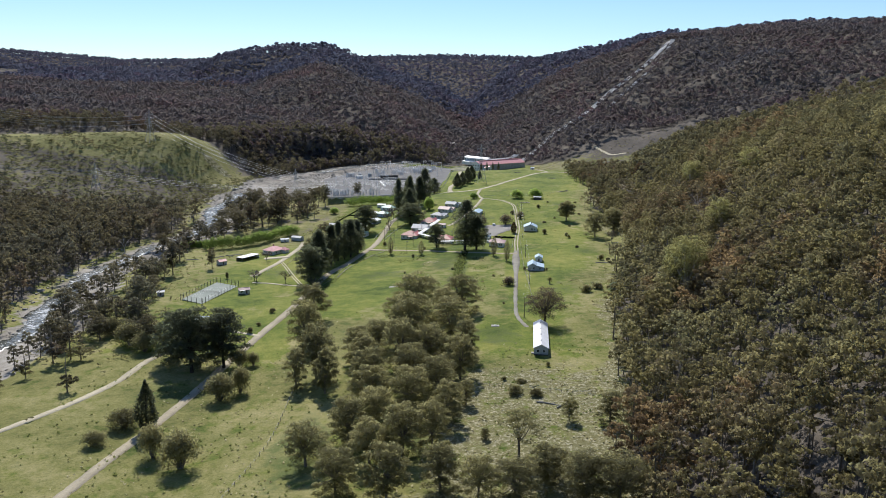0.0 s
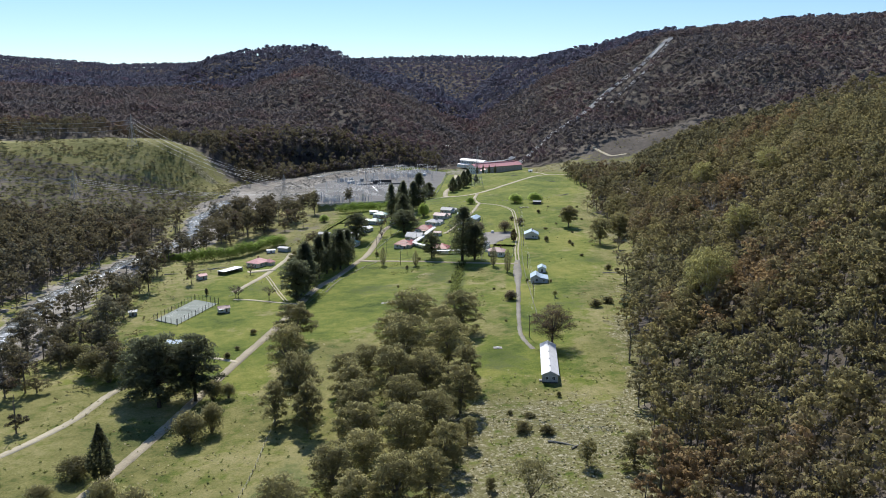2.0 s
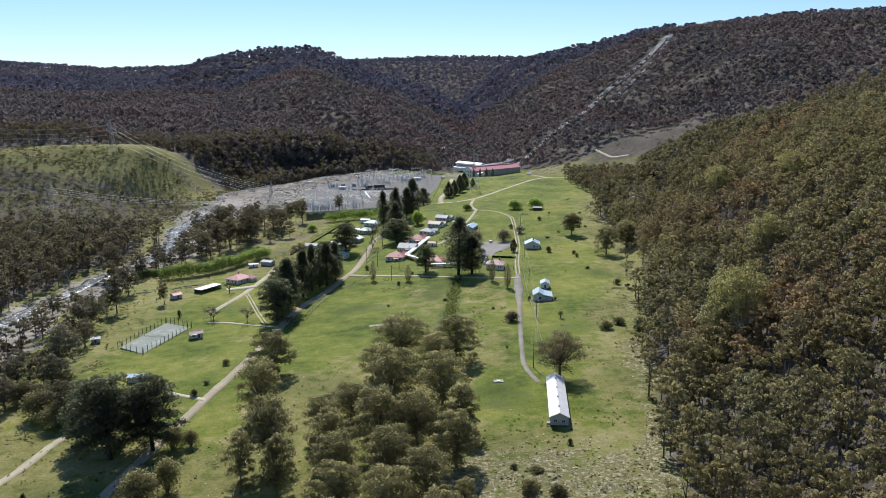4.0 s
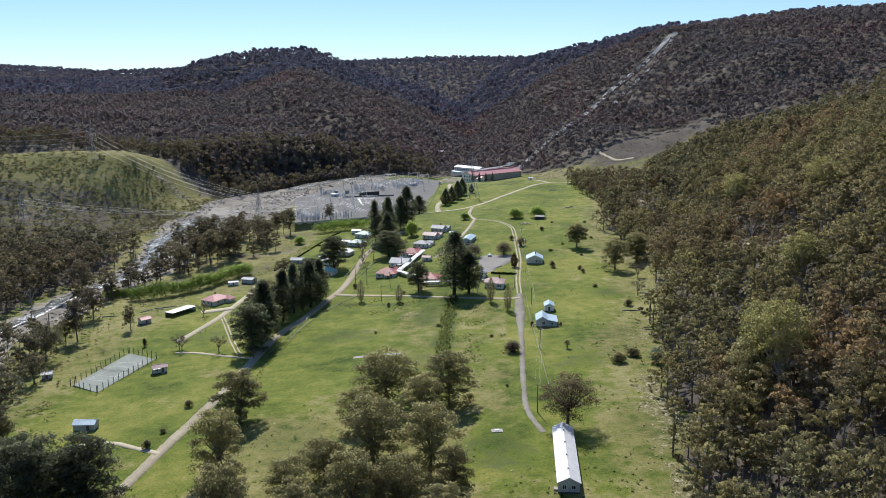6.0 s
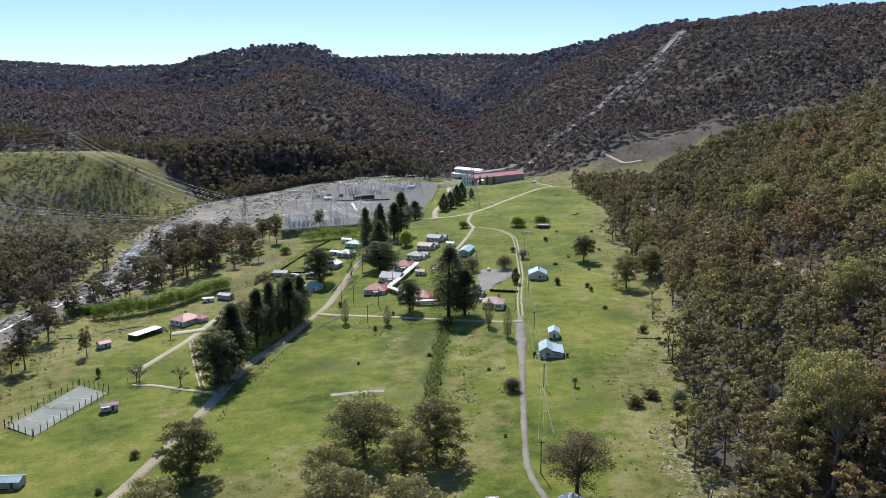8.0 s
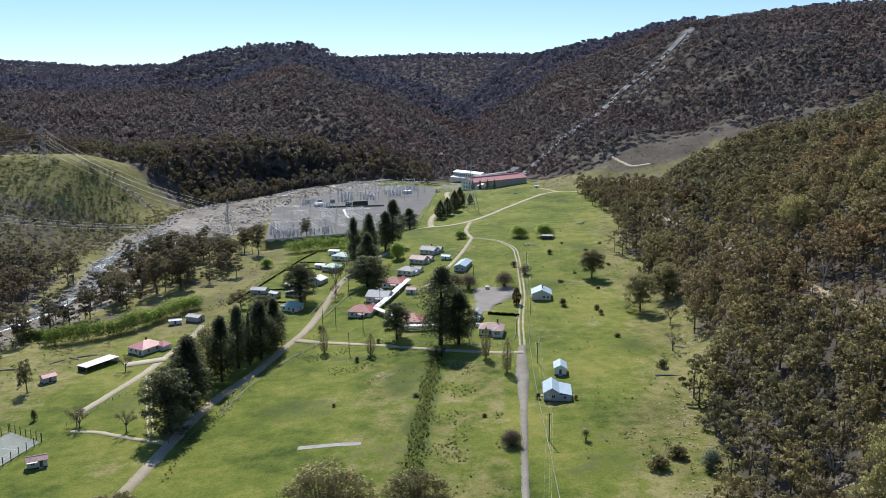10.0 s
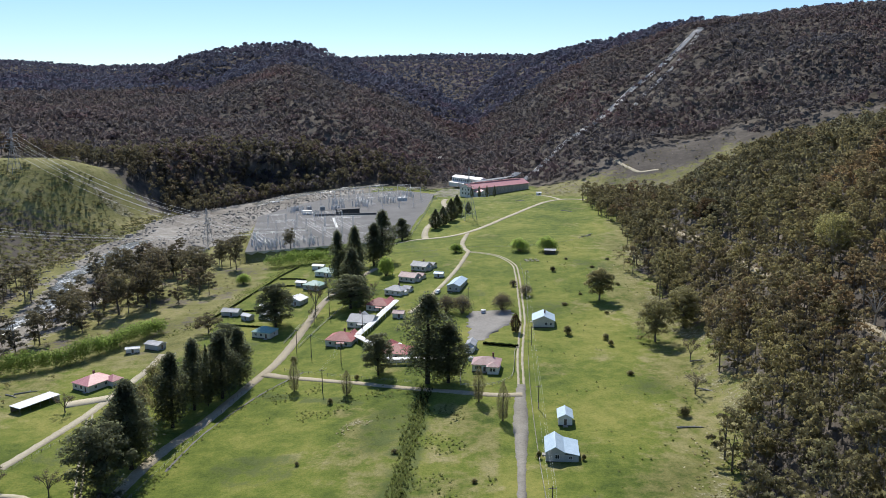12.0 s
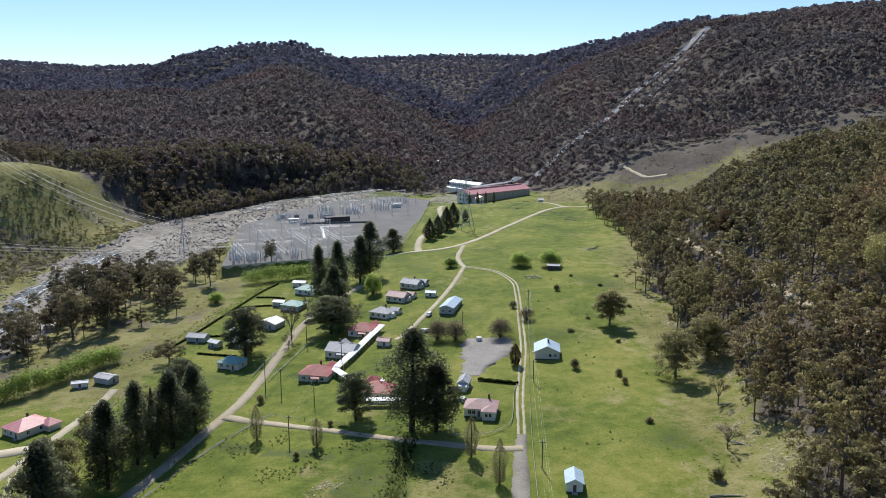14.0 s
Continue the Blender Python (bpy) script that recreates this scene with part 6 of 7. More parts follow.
# low dark wall that steps across the back of the yard
v0, v1 = yard(86, 146), yard(140, 132)
bm = bmesh.new()
length = math.hypot(v1[0] - v0[0], v1[1] - v0[1])
add_box(bm, 0, -0.3, -0.2, length, 0.3, 1.5)
wall_ob = thing("retaining_wall", v0[0], v0[1], math.degrees(math.atan2(v1[1] - v0[1], v1[0] - v0[0])), "dark concrete wall across the switchyard", "wall", z=4.5, kind="structure")
part("wall", bm, DARK_CONCRETE, wall_ob)
# fence on the yard's front wall
bm = bmesh.new()


def wire(points, r, sag=0.0, n=10, sides=3):
    """A hanging cable between two points."""
    a, b = (Vector(p) for p in points)
    return [a.lerp(b, k / n) - Vector((0, 0, 4 * sag * (k / n) * (1 - k / n))) for k in range(n + 1)]


def cables(name, label, spans, r=0.09):
    ob = new(name)
    for a, b, sag in spans:
        part("cable", add_tube(bmesh.new(), wire((a, b), r, sag), r, 3, False), CABLE, ob)
    return tagged(ob, label, "cable")


def busbars():
    spans = []
    for a in (14, 40, 64, 88, 120, 150, 182, 214):
        for b0, b1 in (((10, 60), (60, 92)) if a < 100 else ((165, 196), (196, 226), (226, 256))):
            if min(yard_depth(*yard(a - 8, b)) for b in (b0, b1)) < 1 or min(yard_depth(*yard(a + 8, b)) for b in (b0, b1)) < 1:
                continue
            for k in (-5, 0, 5):
                spans.append(((*yard(a + k, b0), 13.7), (*yard(a + k, b1), 13.7), 0.8))
    for b in (10, 60, 92):
        for z in (9.6, 10.4):
            spans.append(((*yard(8, b + 1), z), (*yard(94, b + 1), z), 0.7))
    return spans


rigid = [((*yard(a + k, b0), 8.6), (*yard(a + k, b1), 8.6), 0) for a, b0, b1 in ((14, 6, 60), (40, 6, 60), (64, 8, 92), (88, 30, 92), (150, 170, 226), (182, 196, 250)) for k in (-3, 0, 3)]
cables("rigid_busbars", "pale rigid busbars over the switchyard bays", rigid, 0.14)
cables("busbars", "silvery busbar cables strung between the gantries", busbars(), 0.06)


# pylons
def pylon(name, x, y, high, base, arms, turn, label, z=None):
    ob = thing(name, x, y, turn, label, "pylon", "pylons", z)
    waist = high * 0.62
    for sx, sy in ((-1, -1), (1, -1), (1, 1), (-1, 1)):
        part("leg", tube([(sx * base / 2, sy * base / 2, -0.8), (sx * 0.9, sy * 0.9, waist), (sx * 0.35, sy * 0.35, high)], [0.2, 0.16, 0.1], 4), STEEL, ob)
    bm = bmesh.new()
    lattice(bm, 0, 0, 0, waist, base, 1.8, 6, 0.11)
    lattice(bm, 0, 0, waist, high, 1.8, 0.7, 6, 0.09)
    part("bracing", bm, STEEL, ob)
    for z_arm, reach in arms:
        for s in (-1, 1):
            bm = bmesh.new()
            for y0 in (-0.5, 0.5):
                add_tube(bm, [(s * 0.4, y0, z_arm), (s * reach, 0, z_arm + 0.1)], 0.10, 3, False)
            add_tube(bm, [(s * 0.4, 0, z_arm + 1.6), (s * reach, 0, z_arm + 0.1)], 0.10, 3, False)
            for q in (0.3, 0.6):
                add_tube(bm, [(s * reach * q, 0.25, z_arm), (s * reach * q, 0, z_arm + 1.1)], 0.07, 3, False)
            arm = part("crossarm", bm, STEEL, ob)
            part("insulator", tube([(s * reach, 0, z_arm + 0.1), (s * reach, 0, z_arm - 1.9)], 0.14, 5), PORCELAIN, arm)
    return ob


pylon("pylon", -2.5, 290, 44, 11, ((27, 6.5), (33, 5.5), (39, 4.5)), 20, "tall steel lattice pylon on the green knoll")
pylon("pylon", -388, 284, 38, 9, ((24, 6.5), (29, 5.5), (34, 4.5)), 60, "steel lattice pylon on the grassy spur")
pylon("pylon", -205, 228, 30, 6, ((18, 5), (22, 4.4), (26, 3.8)), 70, "slender steel pylon by the river")
pylon("pylon", -402, 172, 27, 7, ((17, 5.5), (21, 4.8)), 75, "steel pylon among trees across the river")


def tip(x, y, turn, s, reach, z):
    return (x + s * reach * math.cos(radians(turn)), y + s * reach * math.sin(radians(turn)), z)


hL, h2, h3, hM = (float(height(*p)) for p in ((-388, 284), (-205, 228), (-402, 172), (-2.5, 290)))
spans = []
for (zl, rl), (z2, r2) in zip(((24, 6.5), (29, 5.5), (34, 4.5)), ((18, 5), (22, 4.4), (26, 3.8))):
    for s in (-1, 1):
        spans.append((tip(-388, 284, 60, s, rl, hL + zl - 1.9), tip(-205, 228, 70, s, r2, h2 + z2 - 1.9), 9))
        spans.append((tip(-205, 228, 70, s, r2, h2 + z2 - 1.9), (*yard(14 + 5 * s, 34), 14.5), 2.5))
        spans.append((tip(-388, 284, 60, s, rl, hL + zl - 1.9), (-640 + 4 * s, 330 + 10 * s, float(height(-640, 330)) + zl), 9))
cables("power_lines", "long sagging transmission cables over the river", spans, 0.065)
spans = []
for z3, r3 in ((17, 5.5), (21, 4.8)):
    for s in (-1, 1):
        spans.append((tip(-402, 172, 75, s, r3, h3 + z3 - 1.9), (*yard(40 + 5 * s, 10), 15.5), 9))
        spans.append((tip(-402, 172, 75, s, r3, h3 + z3 - 1.9), (-660, 110 + 6 * s, float(height(-660, 110)) + 30), 7))
cables("power_lines", "sagging transmission cables toward the switchyard", spans, 0.06)
spans = [(tip(-2.5, 290, 20, s, r, hM + z - 1.9), (*yard(112 + 6 * s, 110), 16 + z * 0.05), 5) for z, r in ((27, 6.5), (33, 5.5), (39, 4.5)) for s in (-1, 1)]
spans += [(tip(-2.5, 290, 20, s, r, hM + z - 1.9), (2 + 8 * s, 520, 17), 3) for z, r in ((27, 6.5), (33, 5.5), (39, 4.5)) for s in (-1, 1)]
cables("power_lines", "transmission cables from the knoll pylon", spans, 0.035)

# pipeline down the hill
PIPE_A, PIPE_D, PIPE_N = np.array((52.0, 628.0)), np.array((0.581, 0.814)), np.array((0.814, -0.581))


def pipe_line(shift, s0, s1, lift, bend=None):
    out = []
    for s in np.linspace(s0, s1, int((s1 - s0) / 12) + 2):
        p = PIPE_A + PIPE_D * s + PIPE_N * (shift + (np.interp(s, *bend) if bend else 0))
        out.append((float(p[0]), float(p[1]), float(height(*p)) + lift))
    return out


pen = thing("pipeline", 52, 628, 0, "parallel pale steel pipes climbing the wooded hill", "pipeline", z=0)
pen.matrix_basis = Matrix()
for k in range(4):
    part("pipe", tube(pipe_line(-4.8 + 3.2 * k, 0, 556, 2.2), 0.9, 8), PIPE, pen)
for s in range(6, 556, 18):
    p = PIPE_A + PIPE_D * s
    z = float(height(*p))
    m = pose(float(p[0]), float(p[1]), z, 0, 0, math.degrees(math.atan2(PIPE_N[1], PIPE_N[0])))
    part("saddle", box(-6.2, -0.5, -3.0, 6.2, 0.5, 1.1), DARK_CONCRETE, pen, "", m)
pen2 = thing("pipeline", 52, 628, 0, "older thin pipes and rails beside the main pipeline", "pipeline", z=0)
pen2.matrix_basis = Matrix()
OFF = ([230, 420, 552], [34, 24, 6])
for k in range(3):
    part("pipe", tube(pipe_line(2.8 * k, 235, 552, 1.8, OFF), 0.8, 6), PIPE, pen2)
for s in range(240, 552, 22):
    p = PIPE_A + PIPE_D * s + PIPE_N * float(np.interp(s, *OFF))
    part("saddle", box(-1.2, -0.4, -2.5, 3.6, 0.4, 0.9), DARK_CONCRETE, pen2, "", pose(float(p[0]), float(p[1]), float(height(*p)), 0, 0, math.degrees(math.atan2(PIPE_N[1], PIPE_N[0]))))
head = thing("valve_house", 381, 1089, 0, "pale valve house at the pipeline's head", "building")
part("wall", box(-4, -3, -2, 4, 3, 3), GREY_WALL, head)
part("roof", roof_gable(8, 6, 1.4), GREY_ROOF, head, "", pose(0, 0, 3))
# pipes lie behind the power house before they enter it
man = thing("manifold", 30, 570, PS_TURN, "row of pale inlet pipes behind the power house", "pipeline", z=3.0)
for k in range(5):
    part("pipe", tube([(-32, 8 + 1.9 * k, 9.5), (26, 8 + 1.9 * k, 11.0), (46, 10 + 3 * k, 15)], 0.7, 8), PIPE, man)
    for x in (-28, -8, 14):
        part("support", box(x - 0.4, 7.3 + 1.9 * k, -2, x + 0.4, 8.7 + 1.9 * k, 9.3), CONCRETE, man)

# ---- hedges, fences, poles and yard things ----
CLIPPED = foliage("clipped_hedge_leaf", (0.028, 0.050, 0.016), (0.062, 0.095, 0.030), (0.11, 0.145, 0.05), 0.3)


def hedge(points, high, wide, leaf, label, size=0.45, per=34, group="", uneven=0.25):
    """A hedge of leaf mounds along a line."""
    rng = np.random.default_rng(int(abs(points[0][0] * 7 + points[0][1])))
    c = smooth_line(points, wide * 0.33)
    root = thing("hedge", points[0][0], points[0][1], 0, label, "hedge", group)
    org = np.array(root.matrix_basis.translation)
    clumps = []
    for k, p in enumerate(c):
        # the top rises and falls in rounded mounds
        lift = 1 - uneven * (0.5 + 0.5 * math.sin(k * 0.33 * 2.3 + points[0][0])) * rng.uniform(0.6, 1.2)
        for s in (-0.2, 0.2):
            q = p + rng.uniform(-0.1, 0.1, 2) * wide + np.array((s * wide, 0))
            r = wide * rng.uniform(0.26, 0.38)
            h = high * lift * rng.uniform(0.9, 1.06)
            clumps.append((*q, float(height(*q)) + max(h - r, r * 0.5), r))
            clumps.append((*q, float(height(*q)) + h * 0.4, r * 1.05))
    clumps = np.array(clumps)
    v, f, nn = shards(rng, clumps[:, :3] - org, clumps[:, 3], per, size, 1.0, -2)
    put("leaf_mass", sheet("leaf_mass", v, f, leaf, normals=nn), root)
    return root


hedge([(-206, -60), (-191, -53), (-179, -42), (-169, -26), (-160, -8), (-154, 3)], 10.5, 9.0, HEDGE_LEAF, "tall bright green hedge behind the cottage", 0.5, 230, "", 0.22)
hedge([(-130, 135), (-118, 141), (-106, 146), (-95, 152)], 10.5, 11.0, HEDGE_LEAF, "bright green willow hedge below the switchyard", 0.5, 230, "", 0.22)
hedge([(-228, -46), (-221, -50), (-214, -47)], 6.0, 9.0, HEDGE_LEAF, "bright green bushes by the river", 0.7, 200)
for pts in ([(-137, 8), (-131, 40), (-123, 85), (-118, 112), (-112, 133)], [(-130, 36), (-114, 38), (-104, 39)], [(-124, 84), (-114, 86), (-104, 87)], [(-117, 104), (-108, 103), (-100, 100)], [(-119, 12), (-110, 10), (-100, 8)]):
    hedge(pts, 1.0, 0.9, CLIPPED, "low dark garden hedge between the yards", 0.26, 60, "garden hedges")
hedge([(10.7, -37.3), (18, -39.8), (25, -42.3)], 1.5, 1.4, CLIPPED, "clipped dark hedge behind the pink roofed bungalow", 0.26, 110, "garden hedges")


def fence(points, label, step=3.0, high=1.15, rails=(0.45, 0.8, 1.1), post=TIMBER, rail=TIMBER, thick=0.07, slim=0.03, category="fence"):
    """Posts at even steps with rails or wires between them."""
    c = smooth_line(points, step)
    root = thing("fence", float(c[0][0]), float(c[0][1]), 0, label, category, "fences")
    org = root.matrix_basis.translation
    bm = box(-thick, -thick, -0.4, thick, thick, high)
    me = None
    spots = [Vector((float(p[0]), float(p[1]), float(height(*p)))) - org for p in c]
    for p in spots:
        if me is None:
            ob = part("post", bm, post, root, "", Matrix.Translation(p))
            me = ob.data
        else:
            put("post", me, root, Matrix.Translation(p))
    for z in rails:
        line = add_tube(bmesh.new(), [p + Vector((0, 0, z)) for p in spots], slim, 4)
        part("rail", line, rail, root)
    return root


PALE_WOOD = surface("pale_fence_timber", (0.34, 0.33, 0.26), (0.58, 0.56, 0.46), 3.0, 0.5, 0.85, relief=0)
fence([(1.5, -88), (8, -90), (14, -88.5), (20.5, -82), (22.5, -74), (24, -48), (25, -44)], "pale timber rail fence round the bungalow", 2.6, 1.1, (0.5, 1.0), PALE_WOOD, PALE_WOOD, 0.08, 0.07)
fence([(3.2, -50), (2.6, -60), (1.4, -74), (1.5, -88)], "pale timber side fence of the bungalow", 2.6, 1.1, (0.5, 1.0), PALE_WOOD, PALE_WOOD, 0.08, 0.08)
fence([(-76, -26), (-74, -10), (-70, 14), (-66, 38)], "pale rail fence between lawn and road", 2.8, 1.1, (0.5, 1.0), PALE_WOOD, PALE_WOOD, 0.08, 0.07)
fence([(-85, -18), (-83.5, 2), (-82, 12)], "pale rail fence west of the road", 2.8, 1.1, (0.5, 1.0), PALE_WOOD, PALE_WOOD, 0.08, 0.07)
fence([(-75, -57), (-60, -65.5), (-42, -74), (-24, -81), (-18, -83)], "wire fence along the cross street", 3.2, 1.2, (0.5, 0.85, 1.15), TIMBER, STEEL, 0.06, 0.015)
fence([(28.5, -235), (28, -190), (27.6, -150), (28, -100), (29.3, -56)], "pale timber rail fence beside the lane", 3.0, 1.15, (0.5, 1.0), PALE_WOOD, PALE_WOOD, 0.08, 0.06)
fence([(29.5, -52), (32.5, 12), (33.5, 60), (33, 110)], "wire paddock fence beside the lane", 4.0, 1.2, (0.5, 0.85, 1.15), TIMBER, STEEL, 0.06, 0.015)
fence([(-51, 158), (-22, 158), (10, 164), (34, 161), (62, 168), (84, 190)], "wire fence across the upper paddock", 4.0, 1.2, (0.5, 0.85, 1.15), TIMBER, STEEL, 0.07, 0.02)
fence([(-86, -74), (-89, -110), (-93, -150), (-96, -178)], "wire fence round the sports ground", 4.0, 1.2, (0.5, 0.85, 1.15), TIMBER, STEEL, 0.06, 0.015)
fence([(-146, -160), (-140, -135), (-133, -110), (-131, -60), (-133, -30)], "wire fence along the cottage drive", 4.0, 1.2, (0.5, 0.85, 1.15), TIMBER, STEEL, 0.06, 0.015)
fence([(-74, -440), (-70, -400), (-72, -360), (-76, -320), (-79, -282)], "old wire fence in dry grass", 4.0, 1.2, (0.5, 0.85, 1.15), TIMBER, STEEL, 0.07, 0.015)
fence([(-20, -352), (8, -353), (24, -358), (44, -362)], "old wire fence across the tussocks", 4.0, 1.1, (0.5, 0.85, 1.1), TIMBER, STEEL, 0.07, 0.02)
fence([(-160, 163), (-116, 184), (-72, 206), (-47, 234), (-42, 400), (-42, 505)], "steel mesh fence round the switchyard", 4.0, 2.4, (0.6, 1.2, 1.8, 2.4), STEEL, STEEL, 0.06, 0.02)

# tennis court
TC = [(-170.4, -208.7), (-155.7, -217.4), (-148.3, -174.2), (-164.0, -166.0)]
court = thing("tennis_court", -159.6, -191.5, 0, "faded grey-green tennis court with white lines", "tennis court", z=-5.0)
bm = bmesh.new()
z0 = max(float(height(*p)) for p in TC) + 0.12 + 5.0
vs = [bm.verts.new((x + 159.6, y + 191.5, z0)) for x, y in TC] + [bm.verts.new((x + 159.6, y + 191.5, z0 - 1.6)) for x, y in TC]
bm.faces.new(vs[:4])
for k in range(4):
    bm.faces.new((vs[k + 4], vs[(k + 1) % 4 + 4], vs[(k + 1) % 4], vs[k]))
bmesh.ops.recalc_face_normals(bm, faces=bm.faces)
part("slab", bm, surface("court_surface", (0.20, 0.235, 0.205), (0.34, 0.36, 0.32), 1.0, 0.12, 0.9, relief=0.01), court)
ct = math.degrees(math.atan2(-174.2 + 217.4, -148.3 + 155.7))
cm = pose(0, 0, z0, 0, 0, ct)
bm = bmesh.new()
for x0, y0, x1, y1 in ((-11.9, -5.5, 11.9, -5.4), (-11.9, 5.4, 11.9, 5.5), (-11.9, -4.15, 11.9, -4.05), (-11.9, 4.05, 11.9, 4.15), (-11.9, -5.4, -11.8, 5.4), (11.8, -5.4, 11.9, 5.4), (-6.4, -4.05, -6.3, 4.05), (6.3, -4.05, 6.4, 4.05)):
    add_box(bm, x0, y0, 0.006, x1, y1, 0.012)
part("line", bm, WHITE, court, "", cm)
bm = bmesh.new()
for y in (-6.2, 6.2):
    add_box(bm, -0.06, y - 0.06, 0, 0.06, y + 0.06, 1.1)
part("net_post", bm, TIMBER, court, "", cm)
bm = bmesh.new()
for k in range(25):
    add_box(bm, -0.01, -6.1 + 0.5 * k, 0.05, 0.01, -6.08 + 0.5 * k, 0.95)
for k in range(6):
    add_box(bm, -0.012, -6.1, 0.1 + 0.17 * k, 0.012, 6.1, 0.12 + 0.17 * k)
part("net", bm, TIMBER, court, "", cm)
fence([(-171, -209.2), (-163, -213.8), (-155.5, -218)], "tall dark posts and wires round the tennis court", 3.0, 3.4, (1.0, 2.0, 3.2), FOOTING, STEEL, 0.10, 0.02)
fence([(-155.2, -217.8), (-151.5, -196), (-147.8, -174)], "tall dark posts and wires round the tennis court", 3.2, 3.4, (1.0, 2.0, 3.2), FOOTING, STEEL, 0.10, 0.02)
fence([(-147.9, -173.6), (-156, -169.5), (-164.2, -165.3)], "tall dark posts and wires round the tennis court", 3.0, 3.4, (1.0, 2.0, 3.2), FOOTING, STEEL, 0.10, 0.02)
fence([(-164.6, -165.6), (-168, -187), (-171.2, -208.6)], "tall dark posts and wires round the tennis court", 3.2, 3.4, (1.0, 2.0, 3.2), FOOTING, STEEL, 0.10, 0.02)


# power poles and their wires
def pole(x, y, high, turn):
    ob = thing("power_pole", x, y, turn, "dark timber power pole with crossarm", "pole", "power poles")
    part("shaft", tube([(0, 0, -0.6), (0, 0, high * 0.5), (0, 0, high)], [0.19, 0.16, 0.13], 7), POLE_WOOD, ob)
    arm = part("crossarm", box(-1.1, -0.07, high - 0.75, 1.1, 0.07, high - 0.6), POLE_WOOD, ob)
    for x0 in (-0.95, -0.35, 0.35, 0.95):
        part("insulator", tube([(x0, 0, high - 0.6), (x0, 0, high - 0.4)], [0.07, 0.04], 5), PORCELAIN, arm)
    return ob


LINES = [[(-51, -54, 9.6), (-66.7, -41.5, 10.5), (-74.9, -34.4, 11.5), (-70.5, 22, 13.5), (-63, 75, 11)],
         [(22.3, -260, 10.5), (28.6, -190, 9.6), (30.0, -113, 9.0), (31.5, -40, 9.0), (34.5, 60, 9.0)],
         [(-47.5, -14.6, 10.8), (-51, -54, 9.6)], [(-51, -54, 9.6), (-52.5, -87.5, 9.5)], [(2.2, 26.7, 10), (-47.5, -14.6, 10.8)]]
stood = set()
for line in LINES:
    spans = []
    for k, (x, y, h) in enumerate(line):
        q = line[min(k + 1, len(line) - 1)] if k < len(line) - 1 else line[k - 1]
        turn = math.degrees(math.atan2(q[1] - y, q[0] - x)) + 90
        if (x, y) not in stood:
            stood.add((x, y))
            pole(x, y, h, turn)
        if k < len(line) - 1:
            side = Vector((math.cos(radians(turn)), math.sin(radians(turn)), 0))
            for s in (-0.95, -0.35, 0.95):
                spans.append((Vector((x, y, float(height(x, y)) + h - 0.4)) + side * s, Vector((q[0], q[1], float(height(q[0], q[1])) + q[2] - 0.4)) + side * s, 1.0))
    cables("overhead_wires", "thin overhead wires between timber poles", spans, 0.012)


# vehicles and small things
def wagon(x, y, turn):
    ob = thing("car", x, y, turn, "white four wheel drive wagon parked on the driveway", "car")
    prof = [(-2.35, 0.35), (-2.38, 0.95), (-1.55, 1.05), (-1.05, 1.75), (1.95, 1.80), (2.30, 1.05), (2.33, 0.35)]
    bm = bmesh.new()
    sides = []
    for s in (-1, 1):
        sides.append([bm.verts.new((px_, s * (0.92 - 0.14 * max(0, pz - 1.05) / 0.75), pz)) for px_, pz in prof])
    bm.faces.new(sides[0])
    bm.faces.new(list(reversed(sides[1])))
    for k in range(len(prof)):
        bm.faces.new((sides[0][k], sides[1][k], sides[1][(k + 1) % len(prof)], sides[0][(k + 1) % len(prof)]))
    bmesh.ops.recalc_face_normals(bm, faces=bm.faces)
    bmesh.ops.bevel(bm, geom=list(bm.edges), offset=0.06, segments=2, affect="EDGES")
    body = part("body", bm, WHITE, ob)
    part("windscreen", box(-0.02, -0.68, 0, 0.02, 0.68, 0.72), GLASS, body, "", pose(-1.36, 0, 1.10, 0, 35, 0))
    part("rear_window", box(-0.02, -0.62, 0, 0.02, 0.62, 0.55), GLASS, body, "", pose(2.24, 0, 1.18, 0, -24, 0))
    for s in (-1, 1):
        for x0, x1 in ((-0.85, 0.1), (0.2, 1.1), (1.2, 1.85)):
            part("side_window", box(x0, -0.015, 1.15, x1, 0.015, 1.62), GLASS, body, "", pose(0, s * 0.87, 0, s * -2, 0, 0))
        for x0 in (-1.45, 1.45):
            w = part("wheel", tube([(x0, s * 0.68, 0.36), (x0, s * 0.94, 0.36)], 0.36, 14), FOOTING, ob, "black tyre")
            part("rim", tube([(x0, s * 0.93, 0.36), (x0, s * 0.96, 0.36)], 0.2, 10), STEEL, w)
        part("headlight", box(-2.41, s * 0.65 - 0.15, 0.68, -2.36, s * 0.65 + 0.15, 0.86), PORCELAIN, body)
        part("tail_light", box(2.30, s * 0.75 - 0.08, 0.75, 2.36, s * 0.75 + 0.08, 1.0), RED_ROOF, body)
    return ob


wagon(-15.2, 52, 74)


def tank(x, y, label, r=1.3, h=1.5):
    ob = thing("water_tank", x, y, 0, label, "tank")
    part("drum", tube([(0, 0, -0.2), (0, 0, h)], r, 18), PALE_ROOF, ob)
    part("lid", tube([(0, 0, h), (0, 0, h + 0.35)], [r + 0.06, 0.25], 18), WHITE, ob)


tank(10.2, 13.0, "small round white tank on the gravel")
tank(5.0, -59.0, "pale round water tank beside the bungalow", 1.1, 1.6)
tank(-28.5, -40.5, "round red-topped water tank by the house", 2.6, 2.8)


